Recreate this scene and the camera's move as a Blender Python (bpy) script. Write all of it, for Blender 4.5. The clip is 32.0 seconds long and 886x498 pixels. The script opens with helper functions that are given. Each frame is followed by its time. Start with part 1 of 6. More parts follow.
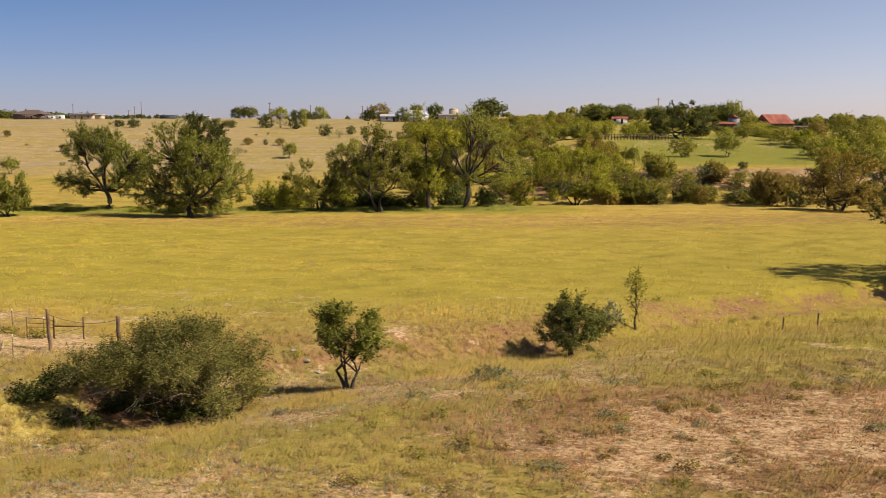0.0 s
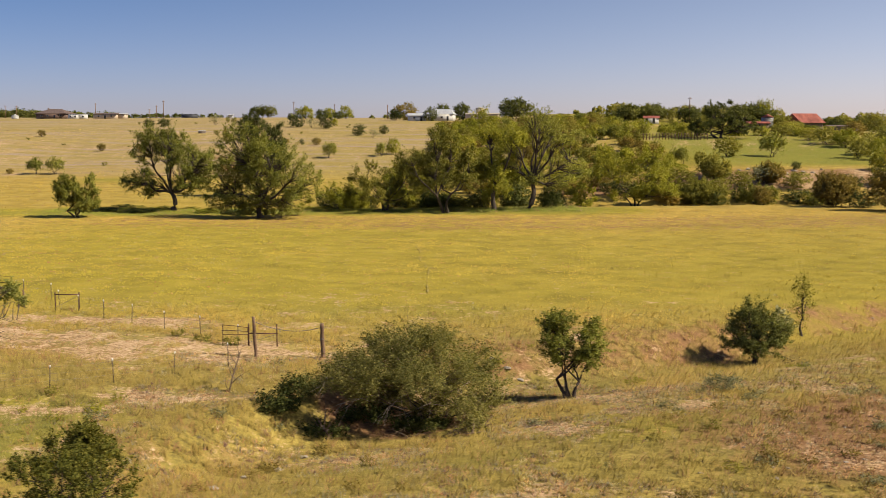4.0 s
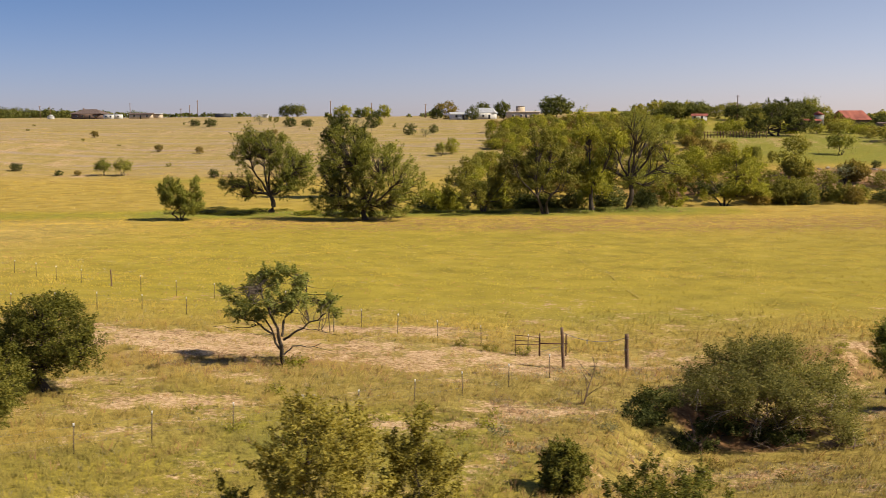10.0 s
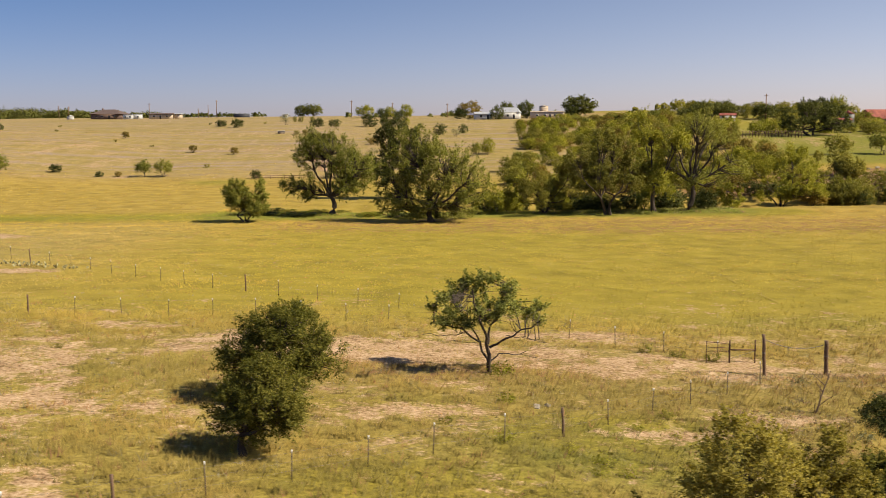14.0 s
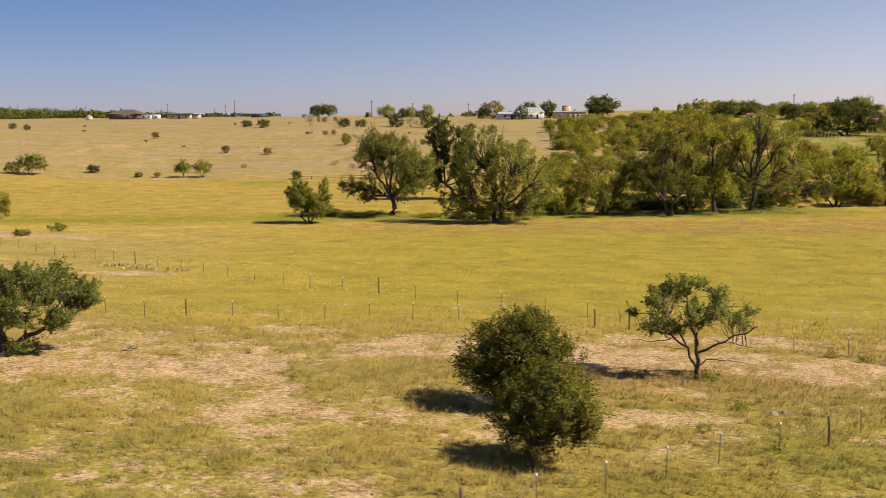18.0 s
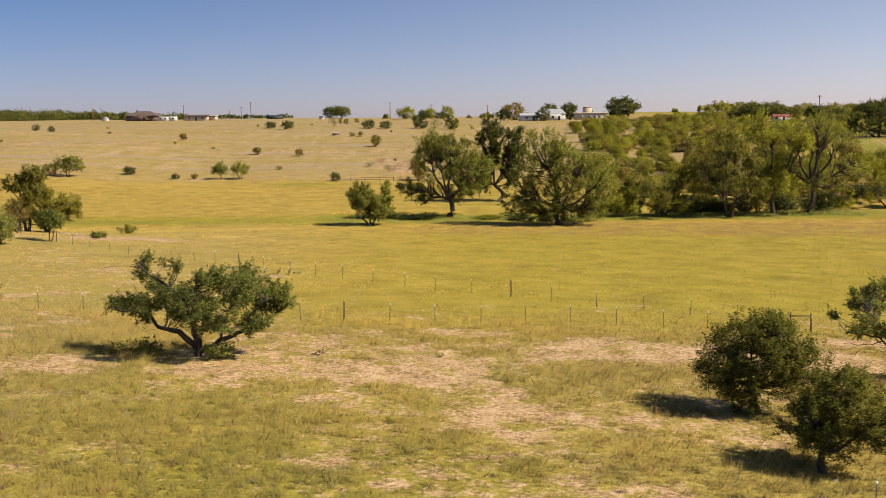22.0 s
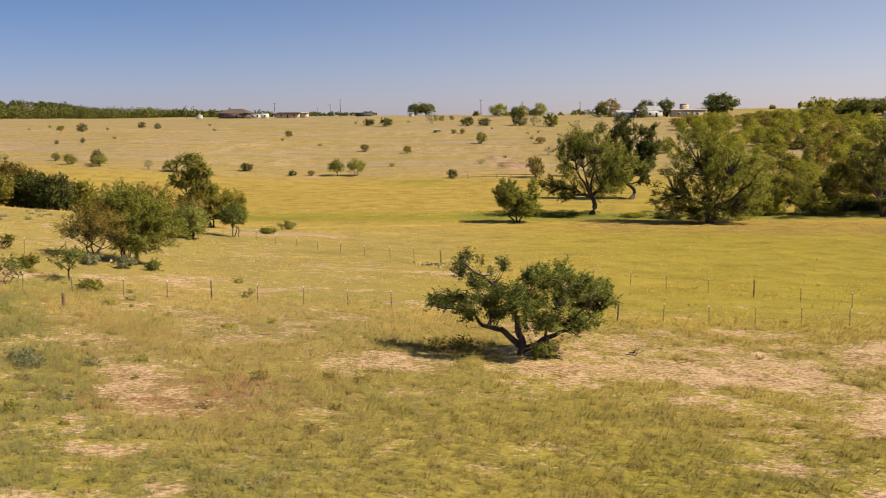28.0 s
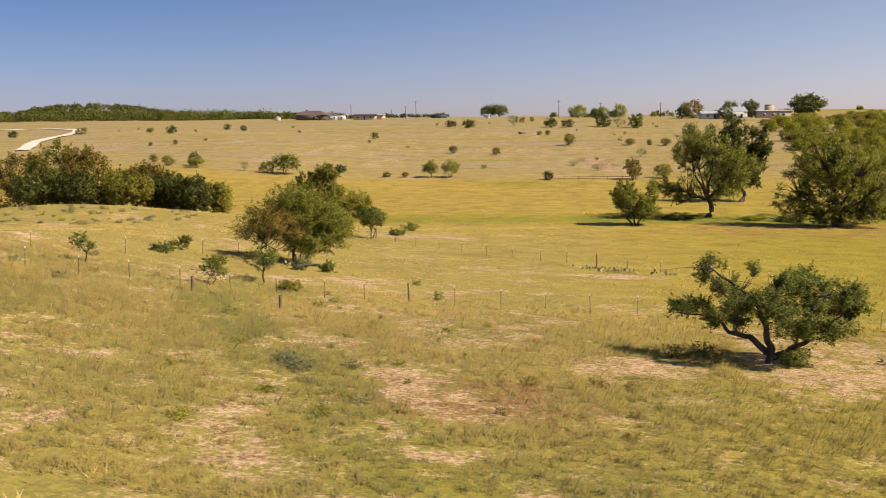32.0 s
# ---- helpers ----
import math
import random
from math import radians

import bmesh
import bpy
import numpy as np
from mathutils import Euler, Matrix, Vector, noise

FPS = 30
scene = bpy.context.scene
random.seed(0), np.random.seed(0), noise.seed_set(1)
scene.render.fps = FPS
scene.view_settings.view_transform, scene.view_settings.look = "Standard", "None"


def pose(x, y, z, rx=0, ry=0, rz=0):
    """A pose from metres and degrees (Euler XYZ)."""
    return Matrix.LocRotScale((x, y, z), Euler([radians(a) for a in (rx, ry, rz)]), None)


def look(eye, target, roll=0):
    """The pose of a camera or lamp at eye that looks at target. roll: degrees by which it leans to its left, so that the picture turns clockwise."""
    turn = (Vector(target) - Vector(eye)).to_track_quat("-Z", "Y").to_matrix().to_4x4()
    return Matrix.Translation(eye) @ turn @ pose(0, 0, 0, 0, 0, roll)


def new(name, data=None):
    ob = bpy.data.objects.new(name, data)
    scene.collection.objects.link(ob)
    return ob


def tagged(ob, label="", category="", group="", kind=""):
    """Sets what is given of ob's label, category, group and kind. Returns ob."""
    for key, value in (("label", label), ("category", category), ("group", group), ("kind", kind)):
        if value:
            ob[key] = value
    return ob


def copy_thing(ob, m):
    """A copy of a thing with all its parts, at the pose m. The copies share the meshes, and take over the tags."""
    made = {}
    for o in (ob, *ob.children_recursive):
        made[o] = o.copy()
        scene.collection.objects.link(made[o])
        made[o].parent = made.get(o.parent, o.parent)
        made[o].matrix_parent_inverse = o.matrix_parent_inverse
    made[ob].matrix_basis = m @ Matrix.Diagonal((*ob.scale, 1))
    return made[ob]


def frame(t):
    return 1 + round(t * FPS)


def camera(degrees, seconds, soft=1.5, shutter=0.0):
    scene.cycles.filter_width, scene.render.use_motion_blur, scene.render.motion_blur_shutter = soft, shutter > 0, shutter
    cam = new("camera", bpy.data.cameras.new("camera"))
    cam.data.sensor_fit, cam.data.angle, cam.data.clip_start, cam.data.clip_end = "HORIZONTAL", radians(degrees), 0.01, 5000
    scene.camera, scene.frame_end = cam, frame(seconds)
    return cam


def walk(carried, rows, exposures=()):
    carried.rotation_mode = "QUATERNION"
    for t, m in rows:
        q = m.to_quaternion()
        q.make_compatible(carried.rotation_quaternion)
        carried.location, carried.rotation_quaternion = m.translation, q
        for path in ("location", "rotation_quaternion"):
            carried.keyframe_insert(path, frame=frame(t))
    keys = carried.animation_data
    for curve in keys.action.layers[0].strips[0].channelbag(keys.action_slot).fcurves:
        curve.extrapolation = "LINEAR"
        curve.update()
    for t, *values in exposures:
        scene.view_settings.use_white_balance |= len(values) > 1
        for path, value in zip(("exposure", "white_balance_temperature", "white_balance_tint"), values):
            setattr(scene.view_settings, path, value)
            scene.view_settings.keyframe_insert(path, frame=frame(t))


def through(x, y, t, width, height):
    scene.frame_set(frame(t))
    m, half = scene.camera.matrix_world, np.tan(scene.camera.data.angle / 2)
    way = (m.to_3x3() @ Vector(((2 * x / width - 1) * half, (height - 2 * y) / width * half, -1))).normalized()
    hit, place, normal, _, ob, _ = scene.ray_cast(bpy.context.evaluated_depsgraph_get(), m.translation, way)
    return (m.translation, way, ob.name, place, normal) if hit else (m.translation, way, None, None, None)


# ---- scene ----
cam = camera(48.7, 32.0, soft=0.65, shutter=0.6)
METRES, EYE, TILT, LEAN, TURN = 90.0, 13.0, -6.5, 0.0, 0.0
ROWS = [
    (0.0, 0.0, 0.0, 0.0, 0.0, 0.0, -0.0),
    (0.5, -0.0169, 0.0005, 0.0009, -0.02, -0.02, -0.02),
    (1.0, -0.0336, 0.0009, 0.0017, -0.03, -0.02, 0.02),
    (1.5, -0.0505, 0.0011, 0.0024, -0.03, -0.04, 0.01),
    (2.0, -0.0674, 0.0016, 0.0032, 0.01, -0.06, -0.0),
    (2.5, -0.0841, 0.0019, 0.004, 0.06, -0.07, 0.01),
    (3.0, -0.1008, 0.0022, 0.0047, 0.11, -0.08, 0.01),
    (3.5, -0.1176, 0.0025, 0.0054, 0.15, -0.09, 0.01),
    (5.5, -0.1849, 0.0017, 0.0084, 0.27, -0.14, 0.05),
    (6.0, -0.2014, 0.0022, 0.0092, 0.31, -0.14, 0.09),
    (6.5, -0.2182, 0.0019, 0.01, 0.33, -0.14, 0.09),
    (7.0, -0.2347, 0.0014, 0.0106, 0.36, -0.14, 0.12),
    (7.5, -0.2512, 0.0009, 0.0114, 0.39, -0.17, 0.13),
    (8.0, -0.2678, 0.0008, 0.0121, 0.42, -0.19, 0.16),
    (8.5, -0.2843, 0.001, 0.0129, 0.46, -0.22, 0.18),
    (9.0, -0.3006, 0.0013, 0.0138, 0.48, -0.24, 0.21),
    (9.5, -0.3169, 0.0018, 0.0146, 0.52, -0.25, 0.22),
    (10.0, -0.333, 0.0021, 0.0154, 0.54, -0.27, 0.24),
    (10.5, -0.3492, 0.0017, 0.0161, 0.56, -0.3, 0.26),
    (11.0, -0.3656, 0.0017, 0.0168, 0.58, -0.32, 0.27),
    (11.5, -0.3819, 0.0029, 0.0173, 0.6, -0.33, 0.28),
    (12.0, -0.3982, 0.0026, 0.0183, 0.59, -0.34, 0.3),
    (12.5, -0.4145, 0.0033, 0.019, 0.6, -0.35, 0.31),
    (13.0, -0.4309, 0.0037, 0.0197, 0.59, -0.35, 0.31),
    (13.5, -0.4471, 0.0043, 0.0205, 0.6, -0.35, 0.35),
    (14.0, -0.4635, 0.005, 0.0211, 0.59, -0.33, 0.35),
    (14.5, -0.4799, 0.0054, 0.0218, 0.6, -0.33, 0.36),
    (16.5, -0.544, 0.0096, 0.0237, 0.61, -0.34, 0.35),
    (17.0, -0.5602, 0.0099, 0.0241, 0.6, -0.34, 0.36),
    (17.5, -0.5764, 0.0106, 0.0245, 0.6, -0.35, 0.38),
    (18.0, -0.5929, 0.0119, 0.0249, 0.59, -0.35, 0.37),
    (18.5, -0.6094, 0.0131, 0.0252, 0.58, -0.34, 0.38),
    (19.0, -0.6258, 0.0143, 0.0253, 0.57, -0.3, 0.38),
    (19.5, -0.6421, 0.0151, 0.0255, 0.56, -0.29, 0.39),
    (20.0, -0.6584, 0.016, 0.0258, 0.54, -0.28, 0.39),
    (20.5, -0.6748, 0.0167, 0.026, 0.52, -0.26, 0.39),
    (21.0, -0.6907, 0.0173, 0.0261, 0.5, -0.25, 0.41),
    (21.5, -0.706, 0.0175, 0.0262, 0.49, -0.25, 0.41),
    (22.0, -0.7209, 0.018, 0.0264, 0.49, -0.26, 0.41),
    (22.5, -0.7352, 0.0185, 0.0265, 0.57, -0.27, 0.4),
    (23.0, -0.7488, 0.0188, 0.0267, 0.72, -0.28, 0.39),
    (23.5, -0.762, 0.0192, 0.0267, 0.89, -0.3, 0.37),
    (24.0, -0.7749, 0.0195, 0.0268, 1.17, -0.32, 0.35),
    (24.5, -0.7874, 0.0201, 0.0269, 1.49, -0.35, 0.3),
    (26.5, -0.841, 0.0223, 0.027, 2.88, -0.41, 0.1),
    (27.0, -0.8559, 0.0225, 0.0272, 3.36, -0.41, 0.06),
    (27.5, -0.8706, 0.0229, 0.0273, 3.81, -0.4, 0.02),
    (28.0, -0.885, 0.0232, 0.0273, 4.24, -0.4, -0.01),
    (28.5, -0.8994, 0.0233, 0.0275, 4.65, -0.4, -0.05),
    (29.0, -0.9139, 0.0234, 0.0276, 5.07, -0.4, -0.08),
    (29.5, -0.9285, 0.0235, 0.0278, 5.49, -0.4, -0.12),
    (30.0, -0.9434, 0.0238, 0.0279, 5.9, -0.36, -0.17),
    (30.5, -0.9585, 0.0237, 0.028, 6.33, -0.33, -0.21),
    (31.0, -0.9729, 0.023, 0.0279, 6.77, -0.32, -0.26),
    (31.5, -0.9865, 0.0223, 0.028, 7.23, -0.32, -0.31),
    (32.0, -0.9988, 0.022, 0.0281, 7.67, -0.32, -0.35),
]
walk(cam, [(t, pose(0, 0, EYE, TILT, LEAN, TURN) @ pose(METRES * x, METRES * y, METRES * z, 90 + pitch, roll, yaw)) for t, x, y, z, yaw, pitch, roll in ROWS])

# ---- light ----
scene.view_settings.exposure = 0.55
SUN_TO = Vector((0.70, -0.16, 0.70)).normalized()
world = bpy.data.worlds.new("sky")
scene.world = world
world.use_nodes = True
wn = world.node_tree.nodes
sky = wn.new("ShaderNodeTexSky")
sky.sky_type, sky.sun_disc = "NISHITA", False
sky.sun_elevation = math.asin(SUN_TO.z)
sky.sun_rotation = -math.atan2(SUN_TO.x, SUN_TO.y)
sky.air_density, sky.dust_density, sky.ozone_density = 1.0, 0.5, 3.0
wn["Background"].inputs["Strength"].default_value = 0.056
tone = wn.new("ShaderNodeMix")
tone.data_type, tone.blend_type = "RGBA", "MULTIPLY"
tone.inputs["Factor"].default_value = 1.0
# clear autumn air: deep blue overhead and away from the sun, milky towards it and along the horizon
aim = wn.new("ShaderNodeTexCoord")
axes = wn.new("ShaderNodeSeparateXYZ")
world.node_tree.links.new(aim.outputs["Generated"], axes.inputs["Vector"])


def sky_mix(axis, lo, hi, a, b):
    fac = wn.new("ShaderNodeMapRange")
    fac.interpolation_type = "SMOOTHSTEP"
    fac.inputs["From Min"].default_value, fac.inputs["From Max"].default_value = lo, hi
    world.node_tree.links.new(axes.outputs[axis], fac.inputs["Value"])
    n = wn.new("ShaderNodeMix")
    n.data_type = "RGBA"
    world.node_tree.links.new(fac.outputs["Result"], n.inputs["Factor"])
    for sock, v in ((n.inputs["A"], a), (n.inputs["B"], b)):
        if isinstance(v, tuple):
            sock.default_value = (*v, 1)
        else:
            world.node_tree.links.new(v, sock)
    return n.outputs["Result"]


low_air = sky_mix("X", -0.75, 0.75, (1.04, 0.985, 1.46), (1.50, 1.24, 1.50))
high_air = sky_mix("X", -0.75, 0.75, (0.45, 0.645, 1.02), (1.50, 1.18, 1.20))
world.node_tree.links.new(sky_mix("Z", -0.03, 0.17, low_air, high_air), tone.inputs["B"])
world.node_tree.links.new(sky.outputs["Color"], tone.inputs["A"])
world.node_tree.links.new(tone.outputs["Result"], wn["Background"].inputs["Color"])
sun = new("sun", bpy.data.lights.new("sun", "SUN"))
sun.data.energy, sun.data.angle, sun.data.color = 5.0, radians(0.55), (1.0, 0.90, 0.74)
sun.matrix_world = look(SUN_TO * 60, (0, 0, 0))

# ---- terrain ----
def smooth(a, b, v):
    u = np.clip((v - a) / (b - a), 0, 1)
    return u * u * (3 - 2 * u)


RISE_Y = np.array([175.0, 235.0, 289.0, 340.0, 387.0, 490.0, 612.0, 750.0, 1200.0, 4500.0])
RISE_Z = np.array([-1.3, 0.2, 2.6, 8.2, 13.2, 20.6, 24.2, 26.8, 27.0, 27.0])
RISE_M = np.gradient(RISE_Z, RISE_Y)
CREEK = np.array([(-24.0, 22.0), (-22.0, 36.0), (-18.0, 45.0), (-8.0, 56.0), (8.0, 65.5), (24.0, 77.0), (46.0, 88.0), (90.0, 100.0)])


def profile(y):
    i = np.clip(np.searchsorted(RISE_Y, y) - 1, 0, len(RISE_Y) - 2)
    h = RISE_Y[i + 1] - RISE_Y[i]
    u = np.clip((y - RISE_Y[i]) / h, 0, 1)
    return ((2 * u**3 - 3 * u**2 + 1) * RISE_Z[i] + (u**3 - 2 * u**2 + u) * h * RISE_M[i]
            + (3 * u**2 - 2 * u**3) * RISE_Z[i + 1] + (u**3 - u**2) * h * RISE_M[i + 1])


def creek_side(x, y):
    """Signed distance from the dry creek: plus on the far bank."""
    best = np.full(np.shape(x), 1e9)
    for (ax, ay), (bx, by) in zip(CREEK[:-1], CREEK[1:]):
        dx, dy = bx - ax, by - ay
        u = np.clip(((x - ax) * dx + (y - ay) * dy) / (dx * dx + dy * dy), 0, 1)
        ex, ey = x - ax - u * dx, y - ay - u * dy
        d = np.hypot(ex, ey) * np.where(dx * ey - dy * ex > 0, 1, -1)
        best = np.where(np.abs(d) < np.abs(best), d, best)
    return best


def ground_z(x, y):
    x, y = np.asarray(x, float), np.asarray(y, float)
    a = 0.4 + 0.04 * np.clip(-20 - x, 0, 115) + 0.0035 * np.clip(-95 - x, 0, 38) ** 2
    u = np.clip((y - 50) / 125, -0.6, 1)
    z = np.where(y < 175, a * (1 - u) - 1.3 * u, profile(np.maximum(y, 175)))
    z = z + smooth(5, 60, x) * smooth(206, 246, y) * (5.0 - 2.6 * smooth(280, 400, y))
    z = z + 3.4 * smooth(-130, -215, x) * smooth(215, 285, y) * (1 - smooth(330, 470, y))
    z = z + 1.0 * smooth(10, 70, x) * smooth(100, 150, y) * (1 - smooth(165, 195, y))
    z = z + 3.0 * np.exp(-((x + 155) / 26) ** 2 - ((y - 124) / 14) ** 2)
    z = z - 0.55 * np.exp(-((x - 7.2) / 5) ** 2 - ((y - 64.6) / 4) ** 2) - 0.45 * np.exp(-((x + 15.5) / 4.5) ** 2 - ((y - 48.2) / 2.2) ** 2)
    z = z - 4.6 * smooth(105, 165, x) * smooth(365, 435, y)
    z = z + 24.0 * np.exp(-((x + 720) / 130) ** 2 - ((y - 1230) / 110) ** 2)
    d = creek_side(x, y)
    fade = smooth(31, 42, y) * (1 - smooth(60, 85, x))
    bank = np.where(d > 0, 1 - smooth(1.0, 4.6, d), np.exp(-(d / 8.0) ** 2))
    z = z - 1.55 * bank * fade
    c = y - 206 - 6 * np.sin(x * 0.031)
    z = z - 1.3 * np.exp(-(c / 6.5) ** 2) * smooth(-95, -60, x)
    z = z + 0.10 * np.sin(0.31 * x + 1.7 * np.sin(0.13 * y)) * np.sin(0.27 * y + 1.1 * np.sin(0.19 * x))
    z = z + 0.45 * smooth(215, 330, y) * np.sin(0.045 * x + np.sin(0.021 * y)) * np.sin(0.05 * y + 0.7 * np.sin(0.017 * x))
    return z


def gz(x, y):
    return float(ground_z(x, y))


# ---- materials ----
def material(name, rough=0.8):
    m = bpy.data.materials.new(name)
    m.use_nodes = True
    nt = m.node_tree
    bsdf = nt.nodes["Principled BSDF"]
    bsdf.inputs["Roughness"].default_value = rough
    bsdf.inputs["Specular IOR Level"].default_value = 0.25
    return m, nt, bsdf


def noise_node(nt, scale, detail=4.0, rough=0.55, stretch=(1, 1, 1)):
    co = nt.nodes.new("ShaderNodeTexCoord")
    mp = nt.nodes.new("ShaderNodeMapping")
    mp.inputs["Scale"].default_value = stretch
    n = nt.nodes.new("ShaderNodeTexNoise")
    n.inputs["Scale"].default_value, n.inputs["Detail"].default_value, n.inputs["Roughness"].default_value = scale, detail, rough
    nt.links.new(co.outputs["Object"], mp.inputs["Vector"])
    nt.links.new(mp.outputs["Vector"], n.inputs["Vector"])
    return n.outputs["Fac"]


def ramp(nt, fac, stops):
    r = nt.nodes.new("ShaderNodeValToRGB")
    while len(r.color_ramp.elements) < len(stops):
        r.color_ramp.elements.new(0.5)
    for e, (p, c) in zip(r.color_ramp.elements, stops):
        e.position, e.color = p, (*c, 1)
    nt.links.new(fac, r.inputs["Fac"])
    return r.outputs["Color"]


def blend(nt, fac, a, b, kind="MIX"):
    n = nt.nodes.new("ShaderNodeMix")
    n.data_type, n.blend_type = "RGBA", kind
    if isinstance(fac, float):
        n.inputs["Factor"].default_value = fac
    else:
        nt.links.new(fac, n.inputs["Factor"])
    for sock, v in ((n.inputs["A"], a), (n.inputs["B"], b)):
        if isinstance(v, tuple):
            sock.default_value = (*v, 1)
        else:
            nt.links.new(v, sock)
    return n.outputs["Result"]


def calc(nt, op, a, b, clamp=False):
    n = nt.nodes.new("ShaderNodeMath")
    n.operation, n.use_clamp = op, clamp
    for sock, v in zip(n.inputs, (a, b)):
        if isinstance(v, (int, float)):
            sock.default_value = v
        else:
            nt.links.new(v, sock)
    return n.outputs["Value"]


def bump(nt, bsdf, fac, strength, distance):
    b = nt.nodes.new("ShaderNodeBump")
    b.inputs["Strength"].default_value, b.inputs["Distance"].default_value = strength, distance
    nt.links.new(fac, b.inputs["Height"])
    nt.links.new(b.outputs["Normal"], bsdf.inputs["Normal"])


def grainy(name, dark, light, scale, rough=0.8, relief=0.3, metal=0.0, stretch=(1, 1, 1), grit=6.0):
    """A surface with a broad and a fine variation between two colours."""
    m, nt, bsdf = material(name, rough)
    a, b = noise_node(nt, scale, 5, 0.6, stretch), noise_node(nt, scale * grit, 3, 0.6, stretch)
    mix = calc(nt, "ADD", calc(nt, "MULTIPLY", a, 0.6), calc(nt, "MULTIPLY", b, 0.4))
    nt.links.new(ramp(nt, mix, ((0.36, dark), (0.64, light))), bsdf.inputs["Base Color"])
    bsdf.inputs["Metallic"].default_value = metal
    bump(nt, bsdf, b, relief, 0.02)
    return m


def leafy(name, colours, through=0.35):
    """Leaves: each one takes its own shade; each plant is shifted a little."""
    m, nt, bsdf = material(name, 0.7)
    bsdf.inputs["Specular IOR Level"].default_value = 0.1
    geo = nt.nodes.new("ShaderNodeNewGeometry")
    info = nt.nodes.new("ShaderNodeObjectInfo")
    n = noise_node(nt, 0.35, 2)
    f = calc(nt, "ADD", calc(nt, "MULTIPLY", geo.outputs["Random Per Island"], 0.55), calc(nt, "MULTIPLY", n, 0.55))
    f = calc(nt, "ADD", f, calc(nt, "MULTIPLY", calc(nt, "SUBTRACT", info.outputs["Random"], 0.5), 0.3), True)
    k = len(colours) - 1
    col = ramp(nt, f, [(0.08 + 0.84 * i / k, c) for i, c in enumerate(colours)])
    nt.links.new(col, bsdf.inputs["Base Color"])
    tr = nt.nodes.new("ShaderNodeBsdfTranslucent")
    nt.links.new(blend(nt, 1.0, col, (1.0, 1.0, 0.55), "MULTIPLY"), tr.inputs["Color"])
    mix = nt.nodes.new("ShaderNodeMixShader")
    mix.inputs["Fac"].default_value = through
    nt.links.new(bsdf.outputs["BSDF"], mix.inputs[1])
    nt.links.new(tr.outputs["BSDF"], mix.inputs[2])
    nt.links.new(mix.outputs["Shader"], nt.nodes["Material Output"].inputs["Surface"])
    return m


def attribute_colour(nt, name):
    at = nt.nodes.new("ShaderNodeAttribute")
    at.attribute_name = name
    return at


# the ground: dry grass, green grass, bare caliche soil, rusty weeds
ground_mat, nt, bsdf = material("pasture_ground", 0.95)
bsdf.inputs["Specular IOR Level"].default_value = 0.1
cover = attribute_colour(nt, "cover")
sep = nt.nodes.new("ShaderNodeSeparateColor")
nt.links.new(cover.outputs["Color"], sep.inputs["Color"])
broad, mid, fine = noise_node(nt, 0.045, 4), noise_node(nt, 0.5, 5, 0.65), noise_node(nt, 4.0, 4, 0.7)
streak = noise_node(nt, 0.16, 4, 0.6, (0.35, 1.6, 1))
where = nt.nodes.new("ShaderNodeTexCoord")
split = nt.nodes.new("ShaderNodeSeparateXYZ")
nt.links.new(where.outputs["Object"], split.inputs["Vector"])
# the mown hay field is softer and more even than the tufted pasture
hay = calc(nt, "MULTIPLY", calc(nt, "SUBTRACT", split.outputs["Y"], 66.0), 0.06, True)
tufted = calc(nt, "ADD", calc(nt, "MULTIPLY", mid, 0.5), calc(nt, "MULTIPLY", fine, 0.5))
even = calc(nt, "ADD", calc(nt, "MULTIPLY", noise_node(nt, 0.24, 4, 0.5), 0.28), calc(nt, "ADD", 0.32, calc(nt, "MULTIPLY", fine, 0.08)))
turf = calc(nt, "ADD", calc(nt, "MULTIPLY", even, hay), calc(nt, "MULTIPLY", tufted, calc(nt, "SUBTRACT", 1.0, hay)))
dry = ramp(nt, turf, ((0.37, (0.145, 0.092, 0.016)), (0.50, (0.345, 0.229, 0.038)), (0.64, (0.505, 0.348, 0.074))))
green = ramp(nt, turf, ((0.37, (0.104, 0.083, 0.011)), (0.50, (0.254, 0.201, 0.021)), (0.64, (0.392, 0.300, 0.041))))
soil = ramp(nt, calc(nt, "ADD", calc(nt, "MULTIPLY", mid, 0.35), calc(nt, "MULTIPLY", fine, 0.65)), ((0.36, (0.145, 0.082, 0.036)), (0.48, (0.370, 0.236, 0.116)), (0.64, (0.565, 0.396, 0.228))))
rust = ramp(nt, fine, ((0.3, (0.131, 0.062, 0.029)), (0.7, (0.302, 0.171, 0.076))))
palefac = calc(nt, "MULTIPLY", cover.outputs["Alpha"], calc(nt, "ADD", 0.55, streak), True)
straw = ramp(nt, turf, ((0.30, (0.148, 0.110, 0.060)), (0.52, (0.252, 0.197, 0.115)), (0.72, (0.350, 0.281, 0.176))))
dry = blend(nt, palefac, dry, straw)
# old terraces: long level streaks of bare stony soil and greener grass along the hill
lines = noise_node(nt, 0.20, 5, 0.65, (0.07, 1.0, 0.0))
gfac = calc(nt, "ADD", sep.outputs["Green"], calc(nt, "MULTIPLY", calc(nt, "SUBTRACT", streak, 0.5), 0.34), True)
col = blend(nt, gfac, dry, green)
col = blend(nt, calc(nt, "MULTIPLY", palefac, 0.5), col, (0.25, 0.192, 0.06))
wet = nt.nodes.new("ShaderNodeAttribute")
wet.attribute_name = "lush"
col = blend(nt, calc(nt, "MULTIPLY", wet.outputs["Fac"], calc(nt, "ADD", 0.5, mid), True), col, ramp(nt, fine, ((0.3, (0.105, 0.105, 0.016)), (0.7, (0.24, 0.225, 0.034)))))
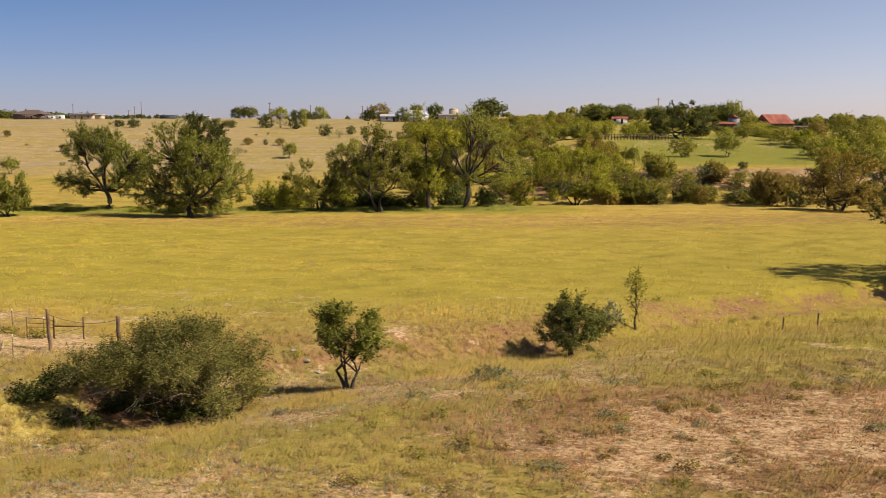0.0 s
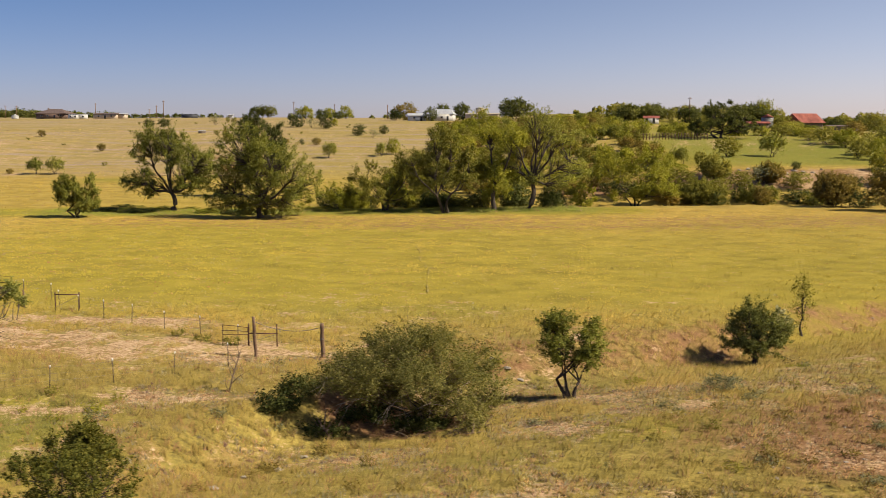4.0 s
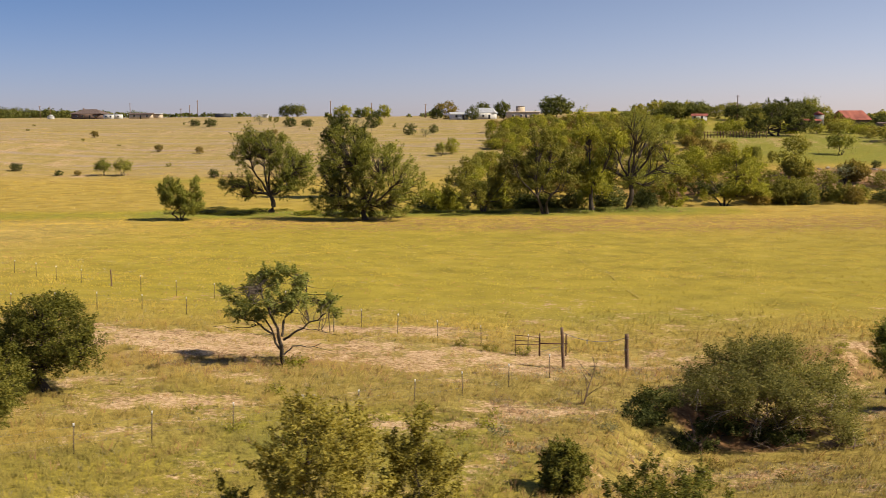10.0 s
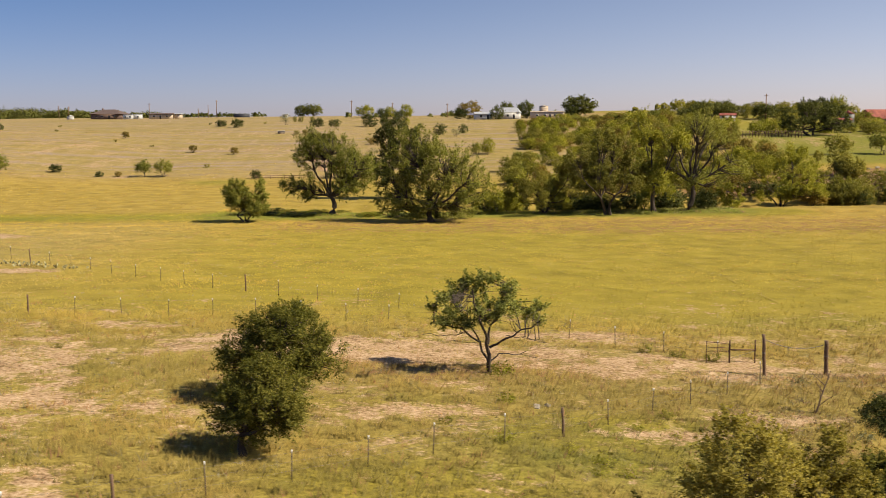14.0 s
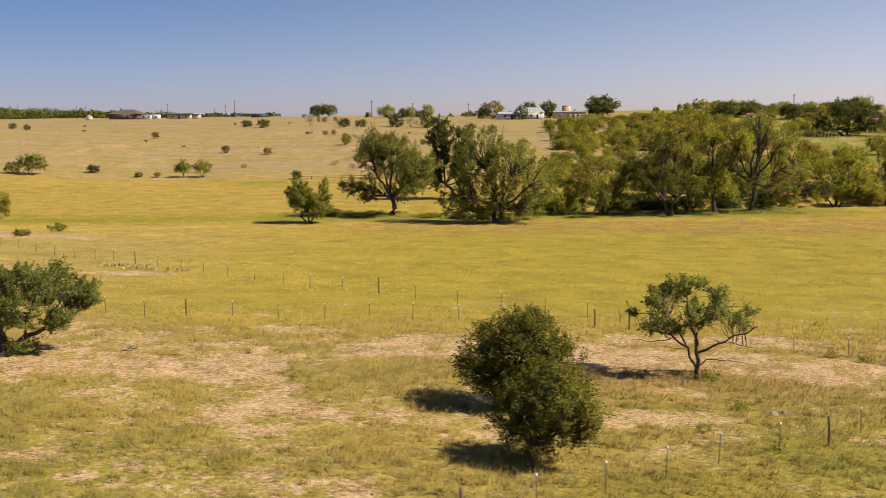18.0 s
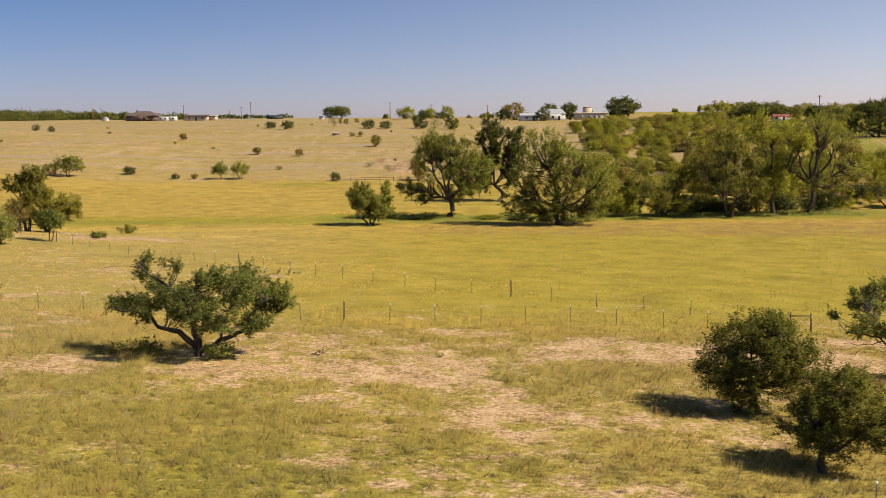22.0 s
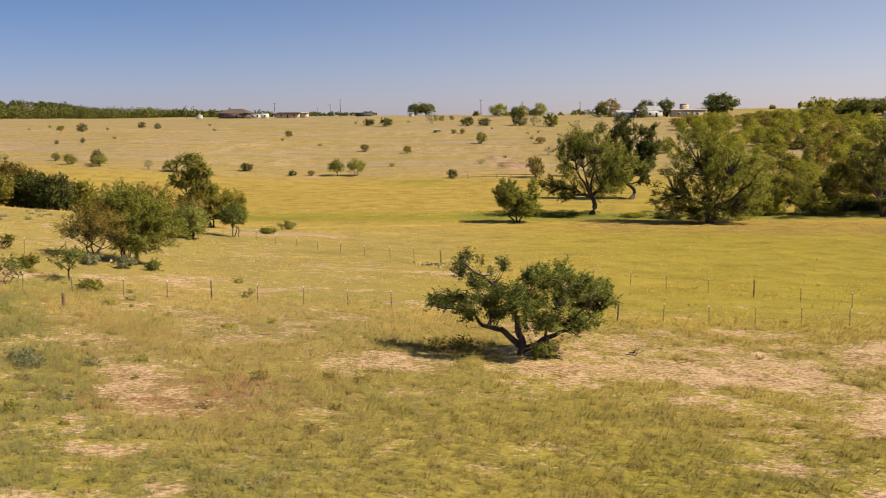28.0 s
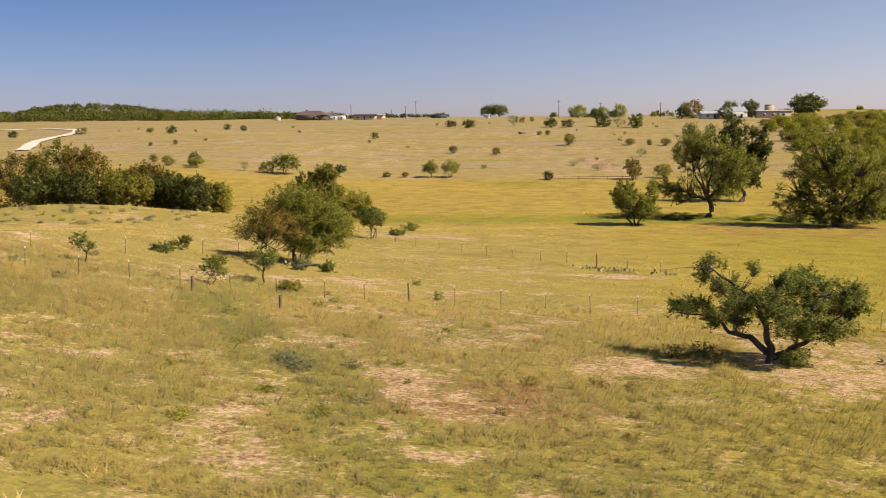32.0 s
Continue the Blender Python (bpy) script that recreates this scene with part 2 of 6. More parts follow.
rfac = calc(nt, "MULTIPLY", calc(nt, "SUBTRACT", calc(nt, "ADD", sep.outputs["Blue"], mid), 0.75), 4.0, True)
col = blend(nt, rfac, col, rust)
patchy = noise_node(nt, 0.8, 7, 0.72)
rag = calc(nt, "ADD", calc(nt, "MULTIPLY", calc(nt, "SUBTRACT", fine, 0.5), 1.0), calc(nt, "MULTIPLY", calc(nt, "SUBTRACT", patchy, 0.5), 3.2))
dfac = calc(nt, "MULTIPLY", calc(nt, "SUBTRACT", calc(nt, "ADD", sep.outputs["Red"], rag), 0.5), 2.6, True)
col = blend(nt, dfac, col, soil)
hill = calc(nt, "MULTIPLY", calc(nt, "MULTIPLY", calc(nt, "SUBTRACT", split.outputs["Y"], 272.0), 0.035, True), calc(nt, "MULTIPLY", calc(nt, "SUBTRACT", 40.0, split.outputs["X"]), 0.05, True))
col = blend(nt, calc(nt, "MULTIPLY", hill, calc(nt, "MULTIPLY", calc(nt, "SUBTRACT", calc(nt, "ADD", lines, calc(nt, "MULTIPLY", mid, 0.35)), 0.665), 5.5, True), True), col, ramp(nt, fine, ((0.3, (0.19, 0.128, 0.085)), (0.7, (0.38, 0.29, 0.205)))))
col = blend(nt, calc(nt, "MULTIPLY", hill, calc(nt, "MULTIPLY", calc(nt, "SUBTRACT", 0.64, calc(nt, "ADD", lines, calc(nt, "MULTIPLY", mid, 0.3))), 4.0, True), True), col, (0.21, 0.17, 0.045))
nt.links.new(col, bsdf.inputs["Base Color"])
bump(nt, bsdf, calc(nt, "ADD", mid, calc(nt, "MULTIPLY", fine, 0.6)), 0.5, 0.14)

# grass blades carry their own colour, tuft by tuft
grass_mat, nt, bsdf = material("grass_blades", 0.7)
tint = attribute_colour(nt, "tint")
nt.links.new(tint.outputs["Color"], bsdf.inputs["Base Color"])
tr = nt.nodes.new("ShaderNodeBsdfTranslucent")
nt.links.new(tint.outputs["Color"], tr.inputs["Color"])
mx = nt.nodes.new("ShaderNodeMixShader")
mx.inputs["Fac"].default_value = 0.25
nt.links.new(bsdf.outputs["BSDF"], mx.inputs[1])
nt.links.new(tr.outputs["BSDF"], mx.inputs[2])
nt.links.new(mx.outputs["Shader"], nt.nodes["Material Output"].inputs["Surface"])

LEAF = {
    "mesquite": leafy("mesquite_leaf", ((0.074, 0.092, 0.026), (0.196, 0.212, 0.050), (0.405, 0.390, 0.108)), 0.4),
    "juniper": leafy("juniper_leaf", ((0.054, 0.063, 0.014), (0.148, 0.143, 0.024), (0.323, 0.272, 0.056)), 0.35),
    "elm": leafy("elm_leaf", ((0.087, 0.101, 0.021), (0.229, 0.228, 0.041), (0.424, 0.383, 0.086)), 0.4),
    "bright": leafy("bright_leaf", ((0.138, 0.145, 0.015), (0.295, 0.282, 0.030), (0.459, 0.399, 0.063)), 0.4),
    "olive": leafy("olive_leaf", ((0.094, 0.095, 0.019), (0.231, 0.211, 0.036), (0.404, 0.333, 0.064)), 0.4),
    "yellow": leafy("yellowing_leaf", ((0.105, 0.092, 0.020), (0.262, 0.218, 0.040), (0.455, 0.368, 0.078)), 0.4),
    "brush": leafy("brush_leaf", ((0.060, 0.064, 0.020), (0.170, 0.158, 0.042), (0.350, 0.298, 0.090)), 0.4),
    "brown": leafy("turning_leaf", ((0.090, 0.070, 0.020), (0.223, 0.163, 0.036), (0.389, 0.260, 0.061)), 0.4),
    "oak": leafy("oak_leaf", ((0.044, 0.054, 0.015), (0.112, 0.116, 0.026), (0.220, 0.208, 0.050)), 0.3),
    "grey": leafy("grey_leaf", ((0.110, 0.112, 0.062), (0.240, 0.230, 0.115), (0.390, 0.360, 0.195))),
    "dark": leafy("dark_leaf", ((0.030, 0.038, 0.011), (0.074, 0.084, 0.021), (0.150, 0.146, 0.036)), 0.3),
}
bark = grainy("bark", (0.030, 0.022, 0.016), (0.115, 0.088, 0.066), 3.0, 0.95, 0.8, stretch=(1, 1, 0.3))
deadwood = grainy("weathered_dead_wood", (0.10, 0.062, 0.038), (0.29, 0.205, 0.135), 3.0, 0.95, 0.6)
post_wood = grainy("old_post_wood", (0.10, 0.058, 0.035), (0.26, 0.165, 0.10), 4.0, 0.95, 0.8, stretch=(1, 1, 0.2))
rusty = grainy("rusty_steel", (0.055, 0.028, 0.018), (0.16, 0.085, 0.05), 6.0, 0.75, 0.3, 0.3)
post_green = grainy("weathered_steel_post", (0.075, 0.05, 0.035), (0.17, 0.125, 0.085), 8.0, 0.7, 0.2, 0.2)
white_tip = grainy("white_post_paint", (0.62, 0.60, 0.54), (0.82, 0.80, 0.74), 9.0, 0.6, 0.1)
wire_mat = grainy("fence_wire", (0.16, 0.14, 0.12), (0.30, 0.27, 0.23), 5.0, 0.6, 0.1, 0.6)
rock_mat = grainy("pale_limestone", (0.20, 0.16, 0.11), (0.42, 0.36, 0.27), 5.0, 0.9, 0.7)
roof_rust = grainy("rusted_tin_roof", (0.12, 0.030, 0.020), (0.40, 0.13, 0.085), 0.35, 0.7, 0.3, 0.2, stretch=(1, 0.3, 1))
roof_brown = grainy("brown_shingle", (0.075, 0.05, 0.04), (0.17, 0.12, 0.10), 1.5, 0.9, 0.4)
roof_white = grainy("white_metal_roof", (0.30, 0.30, 0.30), (0.46, 0.455, 0.44), 0.8, 0.5, 0.1)
wall_tan = grainy("tan_wall", (0.40, 0.31, 0.21), (0.60, 0.49, 0.35), 0.8, 0.85, 0.2)
wall_white = grainy("white_wall", (0.42, 0.40, 0.37), (0.62, 0.60, 0.56), 0.7, 0.8, 0.1)
wall_brick = grainy("brown_brick_wall", (0.10, 0.065, 0.05), (0.21, 0.14, 0.11), 1.0, 0.9, 0.3)
wall_wood = grainy("weathered_barn_board", (0.10, 0.075, 0.055), (0.27, 0.21, 0.16), 1.5, 0.95, 0.4, stretch=(3, 3, 0.3))
galvanised = grainy("galvanised_tank", (0.13, 0.12, 0.11), (0.30, 0.29, 0.27), 0.7, 0.6, 0.1, 0.3)
glass_dark = grainy("window_glass", (0.02, 0.025, 0.03), (0.05, 0.06, 0.07), 1.0, 0.15, 0.0)
dark_metal = grainy("dark_painted_steel", (0.025, 0.026, 0.03), (0.06, 0.06, 0.065), 0.7, 0.6, 0.1)
pale_wood = grainy("bleached_dead_wood", (0.20, 0.15, 0.105), (0.42, 0.33, 0.245), 4.0, 0.9, 0.5)
road_mat = grainy("caliche_road", (0.50, 0.42, 0.32), (0.74, 0.66, 0.54), 0.3, 0.95, 0.3)

# ---- mesh helpers ----
def mesh_np(name, verts, faces, mat, smooth_faces=False, loose=()):
    """A mesh from arrays: verts (n, 3), faces (m, 3 or 4)."""
    me = bpy.data.meshes.new(name)
    verts, faces = np.asarray(verts, np.float32), np.asarray(faces, np.int32)
    k = faces.shape[1]
    me.vertices.add(len(verts))
    me.vertices.foreach_set("co", verts.ravel())
    me.loops.add(faces.size)
    me.loops.foreach_set("vertex_index", faces.ravel())
    me.polygons.add(len(faces))
    me.polygons.foreach_set("loop_start", np.arange(0, faces.size, k, dtype=np.int32))
    if smooth_faces:
        me.polygons.foreach_set("use_smooth", np.ones(len(faces), bool))
    me.update(calc_edges=True)
    me.materials.append(mat)
    return me


def part(name, me, parent, label=""):
    ob = new(name, me)
    ob.parent = parent
    if label:
        ob["label"] = label
    return ob


def thing(name, x, y, label, category, group="", z=None, turn=0.0, kind=""):
    root = new(name)
    root.empty_display_size = 0.3
    root.matrix_world = pose(x, y, gz(x, y) if z is None else z, 0, 0, turn)
    return tagged(root, label, category, group, kind)


class Shape:
    """Gathers tubes and boxes into one mesh."""

    def __init__(self):
        self.v, self.f, self.n = [], [], 0

    def add(self, v, f):
        self.v.append(np.asarray(v, float))
        self.f.append(np.asarray(f, int) + self.n)
        self.n += len(v)
        return self

    def tube(self, pts, radii, sides=6, cap=False):
        pts = np.asarray(pts, float)
        r = np.broadcast_to(np.asarray(radii, float), (len(pts),))
        if cap:
            pts, r = np.vstack((pts[:1], pts, pts[-1:])), np.concatenate(((1e-4,), r, (1e-4,)))
            pts[0] -= (pts[2] - pts[1]) * 1e-4
            pts[-1] += (pts[-2] - pts[-3]) * 1e-4
        n = len(pts)
        tang = np.gradient(pts, axis=0)
        tang /= np.linalg.norm(tang, axis=1)[:, None] + 1e-9
        ref = np.where(np.abs(tang[:, 2:3]) > 0.9, (1.0, 0, 0), (0, 0, 1.0))
        a = np.cross(tang, ref)
        a /= np.linalg.norm(a, axis=1)[:, None] + 1e-9
        b = np.cross(tang, a)
        ang = np.arange(sides) * 2 * np.pi / sides
        v = pts[:, None] + r[:, None, None] * (np.cos(ang)[None, :, None] * a[:, None] + np.sin(ang)[None, :, None] * b[:, None])
        i = np.arange(n - 1)[:, None] * sides
        j, k = np.arange(sides)[None], (np.arange(sides)[None] + 1) % sides
        f = np.stack((i + j, i + k, i + sides + k, i + sides + j), -1).reshape(-1, 4)
        self.add(v.reshape(-1, 3), f)
        return self

    def box(self, lo, hi):
        (x0, y0, z0), (x1, y1, z1) = lo, hi
        v = [(x, y, z) for z in (z0, z1) for x, y in ((x0, y0), (x1, y0), (x1, y1), (x0, y1))]
        return self.add(v, [(3, 2, 1, 0), (4, 5, 6, 7), (0, 1, 5, 4), (1, 2, 6, 5), (2, 3, 7, 6), (3, 0, 4, 7)])

    def mesh(self, name, mat, smooth_faces=False):
        return mesh_np(name, np.vstack(self.v), np.vstack(self.f), mat, smooth_faces)


# ---- plants ----
def leaf_blades(rng, pos, size, along=0.0):
    n = len(pos)
    u = rng.normal(size=(n, 3)) + 0.9 * np.asarray(along)
    u /= np.linalg.norm(u, axis=1)[:, None]
    w = rng.normal(size=(n, 3))
    v = np.cross(u, w)
    v /= np.linalg.norm(v, axis=1)[:, None]
    s = size * 1.15 * rng.uniform(0.6, 1.4, n)[:, None]
    q = np.stack((pos - u * s * 0.5 - v * s * 0.12, pos + v * s * 0.42, pos + u * s * 0.5 - v * s * 0.18), 1)
    return q.reshape(-1, 3), np.arange(3 * n).reshape(n, 3)


def clump_centres(rng, n, w, d, low, high, form):
    """Centres of leaf clumps inside a crown of the given form, uneven at its edge."""
    out = []
    lobes = rng.normal(size=(7, 3))
    lobes /= np.linalg.norm(lobes, axis=1)[:, None]
    amp = rng.uniform(-0.25, 0.22, 7)
    while len(out) < n:
        p = rng.uniform(-1, 1, 3)
        r = np.linalg.norm(p)
        dirn = p / (r + 1e-9)
        edge = 1 + float(np.sum(amp * np.clip(lobes @ dirn, 0, 1) ** 2))
        if form == "cone":
            h = (p[2] + 1) / 2
            rr = np.hypot(p[0], p[1])
            lim = (0.50 + 0.55 * min(1, h * 3.0)) * (1 - h) ** 0.62 * 1.15 * edge
            if rr > lim or rr < lim * 0.35 * rng.random():
                continue
        elif form == "umbrella":
            if r > edge or p[2] < -0.45 + 0.35 * rng.random() - 0.2 * np.hypot(p[0], p[1]) or r < 0.45 * rng.random():
                continue
        elif form == "fan":
            h = (p[2] + 1) / 2
            lim = (0.38 + 0.75 * h) * np.sqrt(max(0, 1 - max(0, (h - 0.62) / 0.38) ** 2)) * edge
            if np.hypot(p[0], p[1]) > lim:
                continue
        else:
            if r > edge or r < 0.65 * rng.random():
                continue
        out.append((p[0] * w / 2, p[1] * d / 2, low + (p[2] + 1) / 2 * (high - low)))
    return np.array(out)


def plant_meshes(seed, h, w, d=None, low=0.3, form="round", clumps=60, leaves=4000, leaf=0.14, spread=0.5, limbs=5, girth=0.14,
                 stems=1, kind="mesquite", fork=0.35, bare=0, lean=(0.0, 0.0), twig=True, lobes=(), sprays=6, rise=0.35, dead=False, joined=False, arms=(), deep=0.08, split=0):
    """Trunk, limb and crown meshes of a tree or shrub, standing at the origin."""
    rng = np.random.default_rng(seed)
    d = d or w
    if split:
        few = []
        for k in range(split):
            for cx, z, rx, rz in lobes:
                a = rng.normal(size=3)
                a /= np.linalg.norm(a)
                few.append((cx + a[0] * rx * 0.66, z + a[2] * rz * 0.62, rx * rng.uniform(0.55, 0.80), rz * rng.uniform(0.46, 0.68)))
        lobes = few
    if lobes:
        lobes = [tuple(l) if len(l) == 5 else (*l, rng.normal() * deep * d) for l in lobes]
        size = np.array([rx * rx * rz for _, _, rx, rz, _ in lobes])
        size = size ** (0.65 if arms else 1.0)
        share = np.maximum(4, np.round(clumps * size / size.sum())).astype(int)
        cen = np.vstack([clump_centres(rng, n, 2 * rx - spread * 0.9, (2 * rx - spread * 0.9) * d / w, z - rz + spread * 0.25, z + rz - spread * 0.45, form) + (cx, cy, 0) for n, (cx, z, rx, rz, cy) in zip(share, lobes)])
    else:
        cen = clump_centres(rng, clumps, w - spread * 0.9, d - spread * 0.9, low * h + spread * 0.1, h - spread * 0.5, form)
    cen[:, :2] += np.array(lean) * (cen[:, 2:3] / h)
    seeds = [np.array((cx, cy, z)) for cx, z, _, _, cy in lobes][:limbs] or [cen[rng.integers(len(cen))]]
    for _ in range(limbs - len(seeds)):
        dist = np.min([np.linalg.norm(cen - s, axis=1) for s in seeds], axis=0)
        seeds.append(cen[np.argmax(dist)])
    owner = np.argmin([np.linalg.norm(cen - s, axis=1) for s in seeds], axis=0)
    trunks, limb_shapes, twigs = [], [], Shape()
    tops = []
    for pts, r0, r1 in arms:
        drift = rng.normal() * 0.28
        u = np.linspace(0, len(pts) - 1, 4 * len(pts))
        px, pz = (np.interp(u, np.arange(len(pts)), [p[i] for p in pts]) for i in (0, 1))
        away = np.hypot(px - pts[0][0], pz - pts[0][1])
        path = np.stack((px + 0.05 * np.sin(away * 5 + r0 * 90), drift * away + 0.06 * np.sin(away * 4), pz + 0.05 * np.sin(away * 6 + 1)), -1)
        limb_shapes.append(Shape().tube(path, r0 + (r1 - r0) * u / u[-1], 7))
        tops.append(path)
    if arms:
        trunks, limb_shapes, limbs, stems = limb_shapes[:1], limb_shapes[1:], 0, 0
        reachable = np.vstack([p[len(p) // 3:] for p in tops])
        for c in cen:
            j = reachable[int(np.argmin(np.linalg.norm(reachable - c, axis=1) + 0.4 * np.maximum(0, reachable[:, 2] - c[2])))]
            uu = np.linspace(0, 1, 5)[:, None]
            twigs.tube(j * (1 - uu) + c * uu + np.sin(uu * np.pi) * rng.normal(size=3) * 0.09 * np.linalg.norm(c - j), 0.026 * (1 - 0.75 * uu[:, 0]), 4)
        for _ in range(bare):
            j = reachable[rng.integers(len(reachable))]
            tip = j + rng.normal(size=3) * np.array((1.0, 0.7, 0.35)) + np.array((0.5 * np.sign(j[0]), 0, -0.1))
            uu = np.linspace(0, 1, 5)[:, None]
            twigs.tube(j * (1 - uu) + tip * uu + np.sin(uu * 5) * rng.normal(size=3) * 0.08, 0.016 * (1 - 0.8 * uu[:, 0]), 4)
    for s in range(stems):
        off = np.array([0, 0, 0.0]) if stems == 1 else np.array([rng.normal() * 0.12 * w / 4, rng.normal() * 0.12 * d / 4, 0])
        top = np.array([off[0] * 3 + lean[0] * fork + rng.normal() * 0.02 * h, off[1] * 3 + lean[1] * fork + rng.normal() * 0.02 * h, fork * h * rng.uniform(0.85, 1.1)])
        u = np.linspace(0, 1, 6)[:, None]
        path = off * (1 - u) + top * u + np.sin(u * 3.1) * rng.normal(size=3) * 0.03 * h * np.array((1, 1, 0))
        path[0, 2] = -0.25
        g = girth / np.sqrt(stems)
        trunks.append(Shape())
        trunks[-1].tube(path, g * (1.25 - 0.5 * u[:, 0]) * np.array([1.35, 1.05, 1, 1, 1, 1]), 8 if twig else 5)
        tops.append(path[-1])
    for k in range(limbs):
        mine = cen[owner == k]
        if not len(mine):
            continue
        goal = mine.mean(0)
        start = tops[k % stems]
        ls = Shape()
        u = np.linspace(0, 1, 7)[:, None]
        sag = np.array([0, 0, 0.12 * np.linalg.norm(goal[:2] - start[:2])])
        path = start * (1 - u) + goal * u - np.sin(u * np.pi) * sag + np.sin(u * 5 + k) * rng.normal(size=3) * 0.03 * h * u + np.sin(u * 11 + 2 * k) * rng.normal(size=3) * 0.016 * h * u
        g = girth / np.sqrt(stems) * 0.62
        ls.tube(path, g * (1.0 - 0.75 * u[:, 0]), 6 if twig else 4)
        if twig:
            for c in mine:
                j = int(np.argmin(np.linalg.norm(path[1:] - c, axis=1))) + 1
                j = max(1, j - 1)
                uu = np.linspace(0, 1, 4)[:, None]
                tw = path[j] * (1 - uu) + c * uu + np.sin(uu * np.pi) * rng.normal(size=3) * 0.06 * np.linalg.norm(c - path[j])
                twigs.tube(tw, g * 0.32 * (1 - 0.75 * uu[:, 0]), 4)
        for _ in range(bare):
            c = mine[rng.integers(len(mine))]
            tip = c + (c - start) * rng.uniform(0.02, 0.16) + rng.normal(size=3) * 0.05 * w
            tip[2] = max(tip[2], 0.08 * h)
            uu = np.linspace(0, 1, 5)[:, None]
            tw = path[3] * (1 - uu) + tip * uu + np.sin(uu * 4) * rng.normal(size=3) * 0.03 * w
            twigs.tube(tw, g * 0.28 * (1 - 0.8 * uu[:, 0]), 4)
        limb_shapes.append(ls)
    if joined:
        whole = Shape()
        for s in trunks + limb_shapes:
            for v, f in zip(s.v, s.f):
                whole.v.append(v)
                whole.f.append(f - f.min() + whole.n)
                whole.n += len(v)
        trunks, limb_shapes = [whole], []
    # leaves hang along sprays that leave each clump outwards and upwards
    core = np.array((cen[:, 0].mean(), cen[:, 1].mean(), cen[:, 2].min() * 0.6 + cen[:, 2].mean() * 0.4))
    ns = sprays
    out = cen - core
    out /= np.linalg.norm(out, axis=1)[:, None] + 1e-6
    dirs = np.repeat(out, ns, axis=0) * 0.75 + np.array((0, 0, rise)) + rng.normal(size=(len(cen) * ns, 3)) * 0.75
    dirs /= np.linalg.norm(dirs, axis=1)[:, None]
    reach = spread * rng.uniform(0.45, 1.35, len(dirs))
    per = rng.multinomial(int(leaves * 1.15), rng.dirichlet(reach / spread * 5))
    who = np.repeat(np.arange(len(dirs)), per)
    along = rng.random(len(who)) * 1.15 - 0.15
    start = np.repeat(cen, ns, axis=0) + rng.normal(size=(len(dirs), 3)) * spread * 0.16
    pos = start[who] + dirs[who] * (reach[who] * along)[:, None] + rng.normal(size=(len(who), 3)) * spread * 0.13 * (1.1 - 0.6 * along)[:, None]
    pos[:, 2] = np.maximum(pos[:, 2], 0.04 * h)
    v, f = leaf_blades(rng, pos, leaf, dirs[who])
    face = pos - core
    face /= np.linalg.norm(face, axis=1)[:, None] + 1e-6
    face = face * 0.40 + dirs[who] * 0.30 + np.array((0, 0, 0.45)) + rng.normal(size=pos.shape) * 0.45
    face /= np.linalg.norm(face, axis=1)[:, None]
    tri = v.reshape(-1, 3, 3)
    away = np.einsum("ij,ij->i", np.cross(tri[:, 1] - tri[:, 0], tri[:, 2] - tri[:, 0]), face) < 0
    f[away] = f[away][:, ::-1]
    crown = mesh_np("crown", v, f, LEAF[kind])
    crown.normals_split_custom_set_from_vertices(np.repeat(face, 3, axis=0).astype(np.float32))
    return [s.mesh("trunk", bark, True) for s in trunks], [s.mesh("limb", bark, True) for s in limb_shapes], (twigs.mesh("branchwork", deadwood if dead else bark, True) if twigs.n else None), crown


def tree(name, x, y, label, category="tree", group="", turn=0.0, **shape):
    ts, ls, tw, c = plant_meshes(**shape)
    root = thing(name, x, y, label, category, group, turn=turn)
    for t in ts:
        part("trunk", t, root)
    for l in ls:
        part("limb", l, root)
    if tw:
        tagged(part("branchwork", tw, root), kind="stuff")
    part("crown", c, root)
    return root


def blob(x, y, cx, cy, rx, ry, turn=0.0):
    c, s = math.cos(radians(turn)), math.sin(radians(turn))
    u, v = ((x - cx) * c + (y - cy) * s) / rx, (-(x - cx) * s + (y - cy) * c) / ry
    return 1 - smooth(0.45, 1.25, np.hypot(u, v))


def strip(x, y, ax, ay, bx, by, half):
    dx, dy = bx - ax, by - ay
    u = np.clip(((x - ax) * dx + (y - ay) * dy) / (dx * dx + dy * dy), 0, 1)
    return 1 - smooth(0.4, 1.3, np.hypot(x - ax - u * dx, y - ay - u * dy) / half)


def hashed(i, j, seed):
    v = np.sin(i * 127.1 + j * 311.7 + seed * 74.7) * 43758.5453
    return v - np.floor(v)


def value_noise(x, y, s, seed=0):
    """Smooth noise, 0 to 1, with features about 1 / s metres wide."""
    u, v = x * s, y * s
    i, j = np.floor(u), np.floor(v)
    a, b = u - i, v - j
    a, b = a * a * (3 - 2 * a), b * b * (3 - 2 * b)
    return (hashed(i, j, seed) * (1 - a) + hashed(i + 1, j, seed) * a) * (1 - b) + (hashed(i, j + 1, seed) * (1 - a) + hashed(i + 1, j + 1, seed) * a) * b


def rough_noise(x, y, s):
    """The same in three octaves, -1 to 1."""
    return 2.3 * (0.5 * value_noise(x, y, s, 1) + 0.3 * value_noise(x, y, s * 2.3, 2) + 0.2 * value_noise(x, y, s * 5.1, 3) - 0.5)


